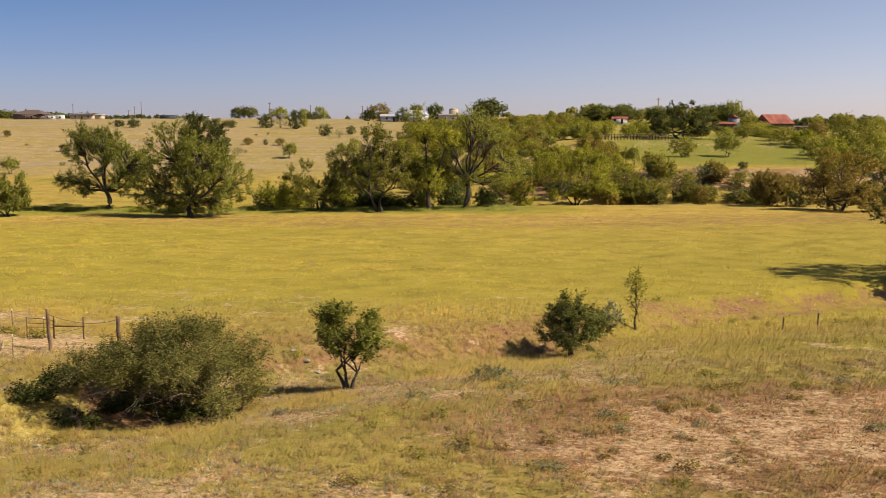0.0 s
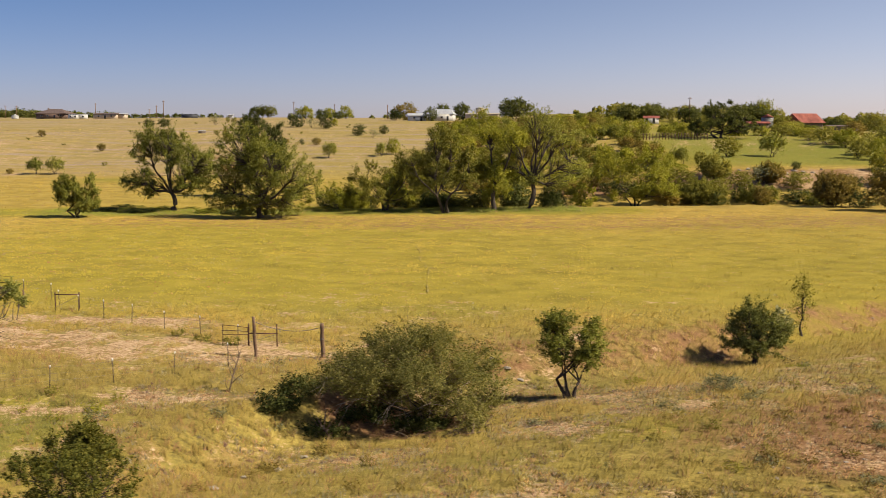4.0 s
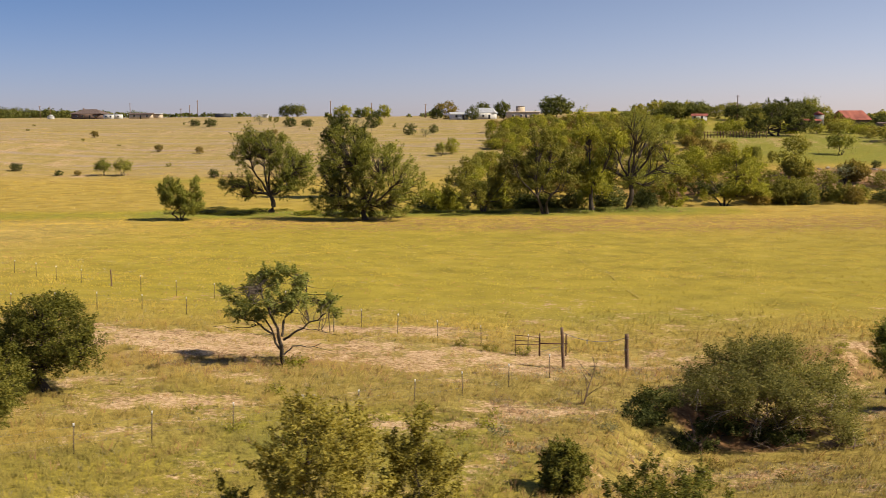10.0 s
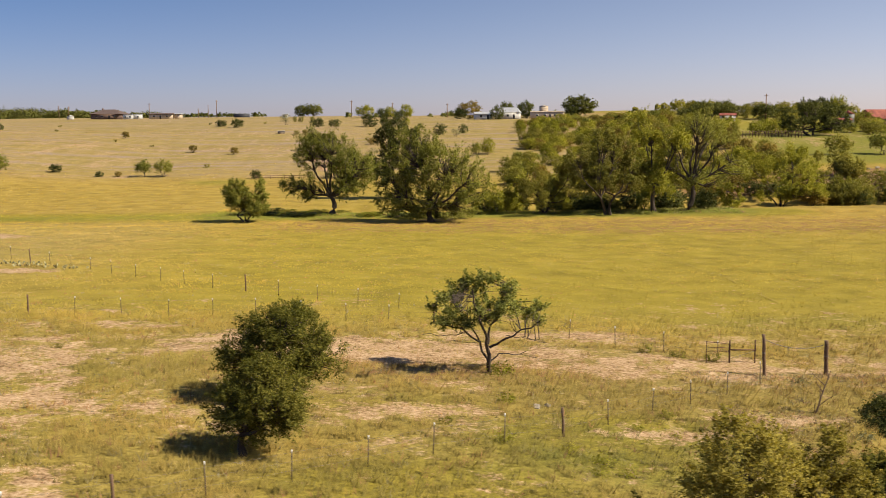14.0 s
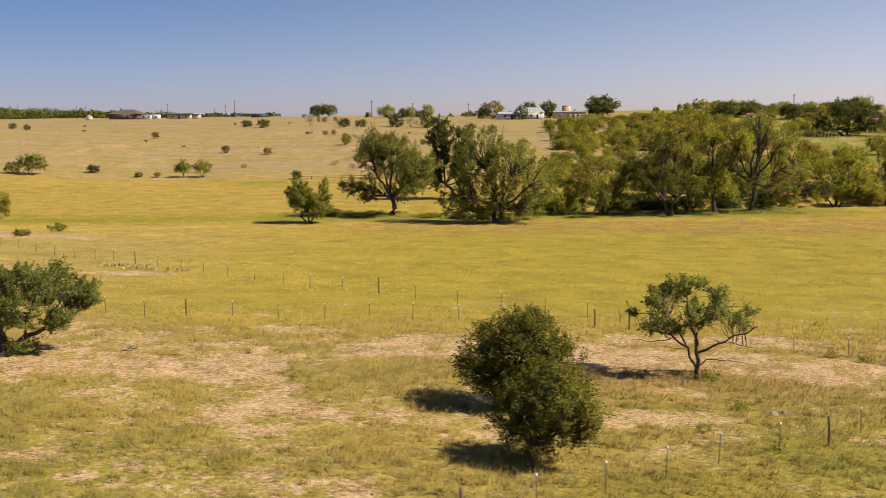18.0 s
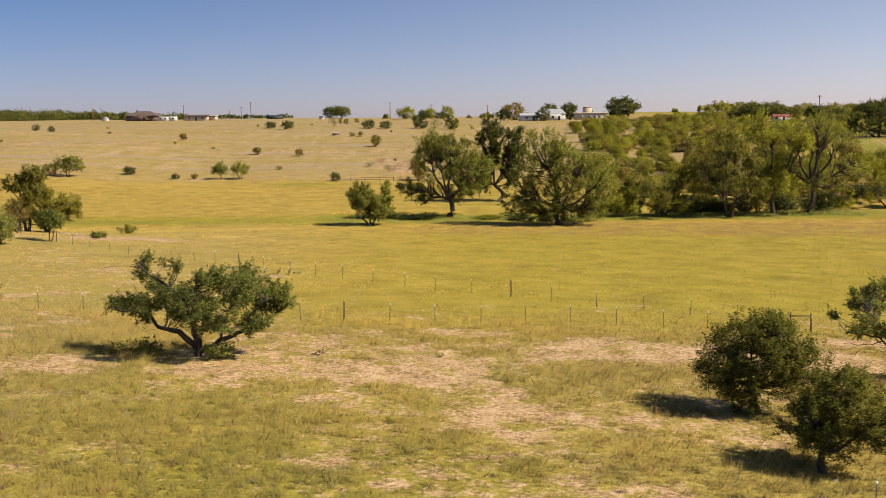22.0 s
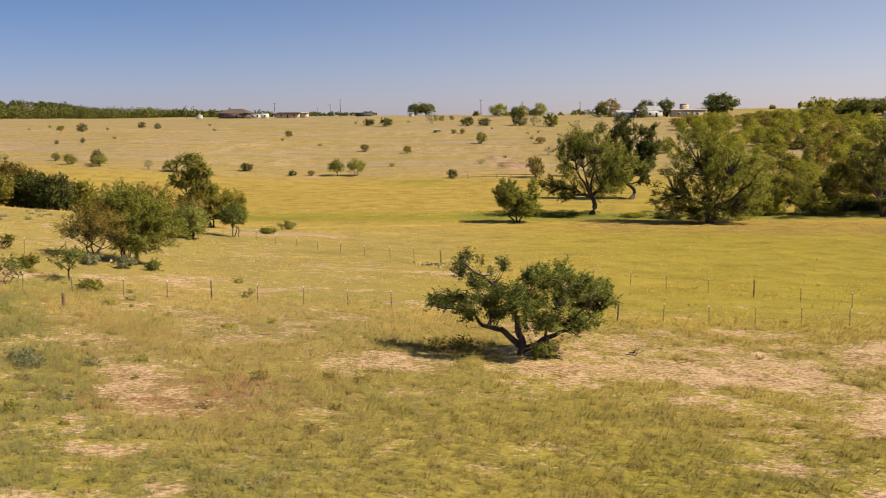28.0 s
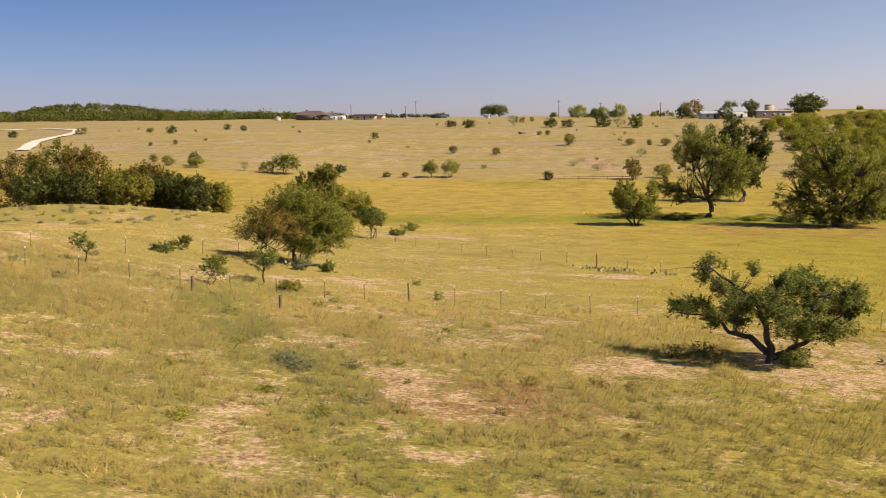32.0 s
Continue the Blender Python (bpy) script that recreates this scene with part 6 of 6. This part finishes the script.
branchy("creek_debris", "dark dead brush beside the juniper trunk", 10.6, 64.0, 86, 7, 0.9, 0.5, 0.04, bark)
branchy("litter_sticks", "pale dead sticks lying under the mesquite", -81.5, 56.2, 87, 5, 1.2, 0.1, 0.025, deadwood)
branchy("creek_snag", "fallen pale trunk in the creek trees", 15.0, 203.5, 88, 3, 4.5, 1.2, 0.14, deadwood)

bleached = thing("dead_snag", -14.0, 46.6, "bleached forked dead branches standing out of the thicket", "dead wood")
drng = np.random.default_rng(33)
for k in range(7):
    bx = -4.2 + 6.4 * k / 6 + drng.normal() * 0.3
    foot = np.array((bx + 0.9, 1.9 + 0.3 * drng.normal(), drng.uniform(1.0, 2.6)))
    tip = foot + np.array((-1.5 + drng.normal() * 0.7, -1.6 + drng.normal() * 0.3, -0.35 + 0.45 * drng.normal()))
    tip[2] = max(tip[2], 0.3)
    bend = (foot + tip) / 2 + np.array((0, 0, 0.3)) + drng.normal(size=3) * 0.15
    s = Shape().tube((foot, bend, (bend + tip) / 2 + drng.normal(size=3) * 0.12, tip), (0.018, 0.014, 0.010, 0.004), 5)
    for _ in range(3):
        fork_tip = tip + drng.normal(size=3) * (0.45, 0.3, 0.35)
        s.tube((bend, (bend + fork_tip) / 2 + drng.normal(size=3) * 0.1, fork_tip), (0.010, 0.007, 0.003), 4)
    part("branch", s.mesh("branch", pale_wood, True), bleached)
stump = thing("tree_stump", -18.1, 46.9, "split stump with dead grey branches sprouting", "stump")
for px, py, tall, thick in ((-0.26, 0.0, 0.42, 0.15), (-0.05, 0.1, 0.66, 0.17), (0.16, -0.06, 0.50, 0.16), (0.30, 0.08, 0.36, 0.12)):
    zz = np.linspace(-0.3, tall, 6)
    part("bole", Shape().tube(np.stack((px + 0.25 * px * zz, py + 0.03 * np.sin(zz * 9), zz), -1), thick * (1.1 - 0.55 * np.clip(zz, 0, 1)) * (1 + 0.12 * np.sin(zz * 17 + px * 9)), 7, True).mesh("bole", deadwood, True), stump)
srng = np.random.default_rng(9)
for k in range(7):
    tip = np.array((srng.normal() * 0.9, srng.normal() * 0.5, srng.uniform(0.7, 1.6)))
    part("branch", Shape().tube((np.array((0, 0, 0.5)), tip * 0.5 + srng.normal(size=3) * 0.12, tip), (0.05, 0.03, 0.01), 5).mesh("branch", deadwood, True), stump)
snag = thing("dead_sapling", -23.3, 49.4, "leafless grey sapling leaning in the grass", "sapling")
for k in range(6):
    s0, tip = np.array((0.12 * k, 0.0, 0.35 * k)), np.array((0.12 * k + srng.normal() * 0.5, srng.normal() * 0.3, 0.35 * k + 0.8))
    part("branch", Shape().tube((s0, (s0 + tip) / 2 + srng.normal(size=3) * 0.05, tip), (0.028, 0.018, 0.006), 5).mesh("branch", deadwood, True), snag)
part("stem", Shape().tube(((0, 0, -0.2), (0.25, 0, 0.8), (0.7, 0, 2.2)), (0.05, 0.04, 0.015), 6).mesh("stem", deadwood, True), snag)


def stone_mesh(seed):
    bm = bmesh.new()
    bmesh.ops.create_icosphere(bm, subdivisions=2, radius=1.0)
    off = Vector((seed * 3.1, 0, 0))
    for v in bm.verts:
        v.co *= 0.75 + 0.5 * noise.noise(v.co * 0.9 + off) + 0.12 * noise.noise(v.co * 3 + off)
        v.co.z *= 0.55
    me = bpy.data.meshes.new("rock")
    bm.to_mesh(me)
    bm.free()
    me.materials.append(rock_mat)
    return me


STONES = [stone_mesh(k) for k in range(4)]
rock_rng = random.Random(5)


def rock(x, y, size, label):
    ob = tagged(new("rock", rock_rng.choice(STONES)), label, "rock", "pale rocks")
    ob.matrix_world = pose(x, y, gz(x, y) + 0.1 * size, 0, 0, rock_rng.uniform(0, 360)) @ Matrix.Diagonal((size, size * 0.7, size * 0.8, 1))


for x, y, s in ((-37.6, 48.4, 0.35), (-37.0, 48.7, 0.28), (-50.2, 38.2, 0.2), (-19.4, 41.5, 0.3), (-20.6, 40.0, 0.22), (-18.6, 43.4, 0.26), (-21.2, 37.2, 0.3), (-8.4, 58.9, 0.35), (-7.6, 58.2, 0.3), (-9.3, 59.4, 0.26), (22.5, 78.6, 0.2), (24.2, 79.6, 0.18)):
    rock(x, y, s, "pale weathered limestone lump in the dry grass")
for _ in range(9):
    rock(rock_rng.uniform(-123, -119), rock_rng.uniform(144, 148), rock_rng.uniform(0.3, 0.7), "pale stone heaped at the field edge")
for _ in range(26):
    rock(rock_rng.uniform(55, 82), rock_rng.uniform(230, 242), rock_rng.uniform(0.4, 1.0), "pale stone on the eroded bank")
for _ in range(30):
    rock(rock_rng.uniform(-3, 24), rock_rng.uniform(33, 44), rock_rng.uniform(0.06, 0.16), "small pale stone on bare soil")
for _ in range(24):
    rock(rock_rng.uniform(-66, -30), rock_rng.uniform(52, 62), rock_rng.uniform(0.06, 0.14), "small pale stone on the dirt track")

# prickly pear by the back fence
pad_me = bpy.data.meshes.new("pad")
bm = bmesh.new()
bmesh.ops.create_uvsphere(bm, u_segments=10, v_segments=7, radius=0.16)
bmesh.ops.scale(bm, vec=(0.8, 0.16, 1.0), verts=bm.verts)
bm.to_mesh(pad_me)
bm.free()
pad_me.materials.append(grainy("cactus_pad", (0.20, 0.19, 0.07), (0.44, 0.38, 0.19), 6.0, 0.6, 0.3))
for cx, cy, n, spread in ((-87.4, 101.4, 46, 1.2), (-85.2, 100.8, 22, 0.7), (-81.0, 99.0, 24, 0.8), (-114.6, 86.6, 12, 0.8)):
    pear = thing("prickly_pear", cx, cy, "sprawling prickly pear cactus patch by the fence", "cactus", "prickly pears")
    for _ in range(n):
        ox, oy = rock_rng.gauss(0, spread), rock_rng.gauss(0, 0.5)
        p = part("pad", pad_me, pear)
        p.matrix_local = Matrix.Translation((ox, oy, gz(cx + ox, cy + oy) - gz(cx, cy) + rock_rng.uniform(0.12, 0.5))) @ pose(0, 0, 0, rock_rng.uniform(-30, 30), rock_rng.uniform(-40, 40), rock_rng.uniform(0, 180)) @ Matrix.Scale(rock_rng.uniform(0.6, 1.1), 4)

# low weeds and forbs
WEED = {}
for key, kd, words in (("green_weed", "bright", "low bright green weed clump in the pasture"), ("dark_weed", "olive", "low olive green weed clump in the pasture"), ("grey_weed", "grey", "pale grey-green weed clump in the pasture"), ("rusty_weed", "brown", "rust-brown dried weed clump on bare soil")):
    WEED[key] = dict(words=words, shape=dict(seed=90 + len(WEED), h=0.42, w=1.2, low=0.02, form="round", clumps=22, leaves=340, leaf=0.075, spread=0.36, limbs=3, girth=0.015, fork=0.1, kind=kd, stems=2, twig=False, joined=True))


def weed(key, x, y, size):
    w = WEED[key]
    if "built" not in w:
        w["built"] = tree(key, x, y, w["words"], "weed", key.replace("_", " ") + "s", **w["shape"])
        w["built"].scale = (size, size, size)
        return
    c = copy_thing(w["built"], pose(x, y, gz(x, y), 0, 0, weed_rng.uniform(0, 360)))
    c.scale = (size, size, size * weed_rng.uniform(0.7, 1.2))


weed_rng = random.Random(12)
for key, n, x0, x1, y0, y1 in (("rusty_weed", 40, -4, 26, 33, 50), ("grey_weed", 26, -6, 26, 33, 52), ("dark_weed", 14, -4, 26, 32, 52), ("dark_weed", 14, -112, -28, 31, 66), ("green_weed", 22, -124, -92, 32, 66), ("grey_weed", 3, -110, -98, 40, 52),
                               ("grey_weed", 10, -128, -118, 58, 72), ("grey_weed", 70, -166, -136, 104, 121), ("green_weed", 10, -160, -140, 106, 120), ("rusty_weed", 12, -100, -86, 38, 50), ("green_weed", 12, -46, -28, 38, 50), ("dark_weed", 14, -118, -100, 62, 90), ("rusty_weed", 12, -24, -12, 34, 46),
                               ("grey_weed", 12, -28, 26, 40, 60), ("dark_weed", 10, 14, 34, 70, 78), ("green_weed", 14, -10, 12, 56, 66)):
    for _ in range(n):
        weed(key, weed_rng.uniform(x0, x1), weed_rng.uniform(y0, y1), weed_rng.uniform(0.35, 0.95))
for k in range(16):  # grey weeds along the shallow ditch
    u = weed_rng.random()
    weed("grey_weed", -104.4 + 4.6 * u + weed_rng.gauss(0, 0.4), 48.6 - 6.4 * u + weed_rng.gauss(0, 0.4), weed_rng.uniform(0.5, 1.0))
weed("green_weed", -38.9, 55.0, 1.5)
weed("dark_weed", -78.0, 56.2, 1.8)
weed("dark_weed", -82.6, 57.4, 1.9)
weed("dark_weed", -84.2, 57.2, 1.6)
weed("dark_weed", -25.6, 60.6, 1.0)
weed("dark_weed", -29.4, 62.4, 1.0)
weed("dark_weed", -27.6, 61.4, 1.1)


# ---- trail and road ----
def ribbon(name, label, pts, half, mat, category, lift=0.03, seed=0, worn=0.0):
    rng = np.random.default_rng(seed)
    p = along(pts, 1.0)
    p[:, 0] += 0.25 * np.sin(np.arange(len(p)) * 0.35 + seed)
    t = np.gradient(p, axis=0)
    t /= np.linalg.norm(t, axis=1)[:, None]
    nrm = np.stack((-t[:, 1], t[:, 0]), -1)
    w = half * (rng.uniform(0.7, 1.2, len(p)) * (1 if worn == 0 else np.clip(0.55 + worn * np.sin(np.arange(len(p)) * 0.55) + 0.5 * rng.normal(size=len(p)), 0.1, 1.6)))[:, None]
    a, b = p - nrm * w, p + nrm * w
    v = np.concatenate([np.stack((q[:, 0], q[:, 1], ground_z(q[:, 0], q[:, 1]) + lift), -1) for q in (a, p, b)])
    n = len(p)
    i = np.arange(n - 1)
    f = np.concatenate((np.stack((i, i + n, i + n + 1, i + 1), -1), np.stack((i + n, i + 2 * n, i + 2 * n + 1, i + n + 1), -1)))[:, ::-1]
    return tagged(new(name, mesh_np(name, v, f, mat, True)), label, category, kind="structure")


trail_mat = grainy("trampled_soil", (0.24, 0.175, 0.04), (0.34, 0.26, 0.065), 1.2, 0.95, 0.4)
ribbon("cattle_trail", "narrow trampled cattle trail winding through the hay field", ((-13.9, 84), (-13.6, 91), (-14.4, 105.5), (-15.8, 122), (-15.5, 138), (-14.8, 153)), 0.05, trail_mat, "path", 0.10, 2, 0.7)
ribbon("caliche_road", "pale caliche ranch road climbing the hill", ((-285, 330), (-296, 357), (-300, 385), (-312, 420), (-320, 436), (-345, 455), (-420, 470)), 2.4, road_mat, "road", 0.35, 4)


# ---- buildings on the ridge ----
def prism(x0, x1, y0, y1, z0, z1, hip=0.0, over=0.4):
    """A gabled or hipped roof with eaves, as points and faces."""
    x0, x1, y0, y1 = x0 - over, x1 + over, y0 - over, y1 + over
    ym, i = (y0 + y1) / 2, hip * (x1 - x0) / 2
    v = [(x0, y0, z0), (x1, y0, z0), (x1, y1, z0), (x0, y1, z0), (x0 + i, ym, z1), (x1 - i, ym, z1)]
    v += [(a, b, c - 0.15) for a, b, c in v[:4]]
    f = [(0, 1, 5, 4), (2, 3, 4, 5), (1, 2, 5, 5), (3, 0, 4, 4), (6, 7, 1, 0), (7, 8, 2, 1), (8, 9, 3, 2), (9, 6, 0, 3), (9, 8, 7, 6)]
    return v, f


def poly_mesh(name, v, f, mat):
    me = bpy.data.meshes.new(name)
    me.from_pydata(v, [], [tuple(dict.fromkeys(q)) for q in f])
    me.update()
    me.materials.append(mat)
    return me


def house(name, label, x, y, turn, w, d, wall_h, roof_h, wall_mat, roof_mat, hip=0.0, windows=(), doors=(), z=None, chimney=None, over=0.45, category="house"):
    root = thing(name, x, y, label, category, turn=turn, z=(gz(x, y) if z is None else z))
    part("wall", Shape().box((-w / 2, -d / 2, -0.6), (w / 2, d / 2, wall_h)).mesh("wall", wall_mat), root)
    part("roof", poly_mesh("roof", *prism(-w / 2, w / 2, -d / 2, d / 2, wall_h + 0.16, wall_h + roof_h, hip, over), roof_mat), root)
    for wx in windows:
        win = part("window", Shape().box((wx - 0.6, -d / 2 - 0.06, 1.0), (wx + 0.6, -d / 2 + 0.02, 2.1)).mesh("window", wall_white), root)
        part("pane", Shape().box((wx - 0.5, -d / 2 - 0.075, 1.1), (wx + 0.5, -d / 2 - 0.062, 2.0)).mesh("pane", glass_dark), win)
    for dx in doors:
        part("door", Shape().box((dx - 0.5, -d / 2 - 0.06, 0.0), (dx + 0.5, -d / 2 + 0.02, 2.05)).mesh("door", dark_metal), root)
    if chimney:
        part("chimney", Shape().box((chimney - 0.4, -0.4, wall_h + 0.3), (chimney + 0.4, 0.4, wall_h + roof_h + 0.7)).mesh("chimney", wall_brick), root)
    return root


house("ranch_house", "brown brick ranch house with a hipped shingle roof", -255.0, 614, -8, 19, 12, 2.9, 3.0, wall_brick, roof_brown, 0.62, (-6, -2, 6.5), (2.5,), chimney=-4.5, over=0.9)
house("trailer", "white travel trailer parked beside the ranch house", -240.6, 606, -5, 6.2, 2.6, 2.6, 0.3, wall_white, roof_white, 0.2, (-1.5, 1.5), (), over=0.05, category="trailer")
house("trailer", "white travel trailer parked near the barn", -235.2, 607, 12, 5.0, 2.6, 2.7, 0.3, wall_white, roof_white, 0.2, (0,), (), over=0.05, category="trailer")
house("low_house", "low tan house with a flat porch on the ridge", -218.5, 602, -4, 14.5, 8, 2.8, 0.8, wall_tan, roof_brown, 0.1, (-4, 4), (0,))
house("shed", "small tan shed beside the low house", -209.0, 602, -4, 4.0, 5, 2.5, 0.6, wall_tan, roof_white, 0.0)
house("steel_container", "long dark steel container on the ridge", -178.3, 640, 2, 10.0, 2.6, 2.5, 0.1, dark_metal, dark_metal, 0.0, over=0.02, category="container")
house("pump_house", "tiny white pump house on the ridge", -143.0, 600, 0, 2.8, 2.4, 2.0, 0.5, wall_white, roof_white, 0.0, category="shed")
house("farmhouse", "white farmhouse with a pale metal roof among trees", -14.0, 494, -10, 12, 9, 3.0, 2.6, wall_white, roof_white, 0.3, (-3.5, 0.5), (3.5,))
house("carport", "white lean-to shed with a sloping pale roof", -26.5, 488, 6, 8.5, 6, 2.4, 1.3, wall_white, roof_white, 0.0, (-1.5,), (2,), category="shed")
house("tan_house", "flat tan stucco house on the ridge", 6.5, 504, -4, 17, 9, 3.2, 0.5, wall_tan, wall_tan, 0.0, (-5, -1, 4), (1.5,), over=0.2)
house("barn", "old barn with a rusted red tin roof", 151.5, 452, 14, 11.0, 13, 2.6, 4.4, wall_wood, roof_rust, 0.0, (), (-3,), over=0.8, category="barn")
house("lean_to_shed", "low shed with a rusted red tin roof", 113.0, 397, -6, 8, 5, 2.0, 0.9, wall_wood, roof_rust, 0.0, (), (0,), over=0.5, category="shed")
house("farm_cottage", "small white cottage with a rusted red roof", 76.0, 424, -12, 6.2, 5, 2.0, 1.2, wall_white, roof_rust, 0.0, (-2,), (1,), z=gz(76, 424))
house("stock_shed", "low weathered stock shed with a brown roof", 149.0, 402, -6, 12, 4, 1.8, 0.7, wall_wood, roof_brown, 0.0, category="shed")
house("feed_box", "small feed box on the open hillside", -111.3, 400.8, 10, 2.8, 1.2, 0.9, 0.25, wall_wood, wall_white, 0.0, over=0.1, category="feed box")


def tank(name, label, x, y, r, h, cone, wall_mat, roof_mat):
    root = thing(name, x, y, label, "tank")
    s = Shape().tube(((0, 0, -0.5), (0, 0, h)), r, 20, True)
    for k in range(1, 5):
        s.tube(((0, 0, h * k / 5 - 0.06), (0, 0, h * k / 5 + 0.06)), r + 0.05, 20)
    part("drum", s.mesh("drum", wall_mat), root)
    part("roof", Shape().tube(((0, 0, h), (0, 0, h + cone * 0.9), (0, 0, h + cone)), (r + 0.2, 0.35, 0.3), 20, True).mesh("roof", roof_mat), root)


tank("grain_bin", "galvanised grain bin with a rusty conical roof", 118.5, 402, 2.4, 4.2, 1.4, galvanised, roof_rust)
tank("water_tank", "round white water tank on the ridge", -275.0, 602, 2.0, 1.8, 0.9, wall_white, wall_white)
tank("water_tank", "tan water tank above the stucco house", 5.5, 511, 2.3, 6.2, 0.3, wall_tan, wall_tan)


def utility_pole(x, y, h, arms=1):
    root = thing("utility_pole", x, y, "tall wooden utility pole on the skyline", "pole", "utility poles")
    part("shaft", Shape().tube(((0, 0, -0.5), (0, 0, h)), (0.24, 0.18), 8, True).mesh("shaft", post_wood, True), root)
    for k in range(arms):
        part("crossarm", Shape().box((-0.9, -0.08, h - 0.7), (0.9, 0.08, h - 0.55)).mesh("crossarm", post_wood), root)
    part("insulator", Shape().tube(((0, -0.2, h - 0.1), (0, -0.2, h + 0.15)), 0.08, 8, True).mesh("insulator", wall_white), root)


for x, y, h in ((-232.1, 620, 9.6), (-201.2, 645, 8.8), (-191.1, 626, 11.2), (-292.8, 645, 8.0), (-218, 685, 6.4), (-99.4, 567, 9.6), (-75.9, 567, 8.2), (-44.5, 547, 7.8), (-292, 627, 8.4), (92.5, 425, 11.0), (-340, 640, 8.0), (-390, 650, 8.0)):
    utility_pole(x, y, h)

# wooden cattle pens on the right-hand hill
pen_post = Shape().tube(((0, 0, -0.3), (0.02, 0, 2.3)), (0.15, 0.12), 7, True).mesh("post", post_wood, True)
pens = thing("cattle_pen", 53.0, 342, "weathered wooden cattle pen with upright posts and rails", "pen")
at = along(((53, 342), (66, 341), (77, 336.5)), 1.1)
o = np.array(pens.matrix_world.translation)
for x, y in at:
    p = part("post", pen_post, pens)
    p.location = (x - o[0], y - o[1], gz(x, y) - o[2])
for h in (0.7, 1.3, 1.9):
    part("rail", Shape().tube([(x - o[0], y - o[1] - 0.16, gz(x, y) - o[2] + h) for x, y in at], 0.06, 5, True).mesh("rail", post_wood, True), pens)
pile = thing("rail_fence", -97.0, 276.0, "short wooden gate and rails at the field edge", "fence")
o = np.array(pile.matrix_world.translation)
for k in range(7):
    x, y = -97.0 + 4.0 * k, 276.0 + 0.2 * k
    p = part("post", pen_post, pile)
    p.scale = (0.6, 0.6, 0.55)
    p.location = (x - o[0], y - o[1], gz(x, y) - o[2])
for h in (0.5, 1.0):
    part("rail", Shape().tube([(-97 + 4.0 * k - o[0], 275.85 + 0.2 * k - o[1], gz(-97 + 4.0 * k, 276 + 0.2 * k) - o[2] + h) for k in range(7)], 0.06, 5, True).mesh("rail", post_wood, True), pile)
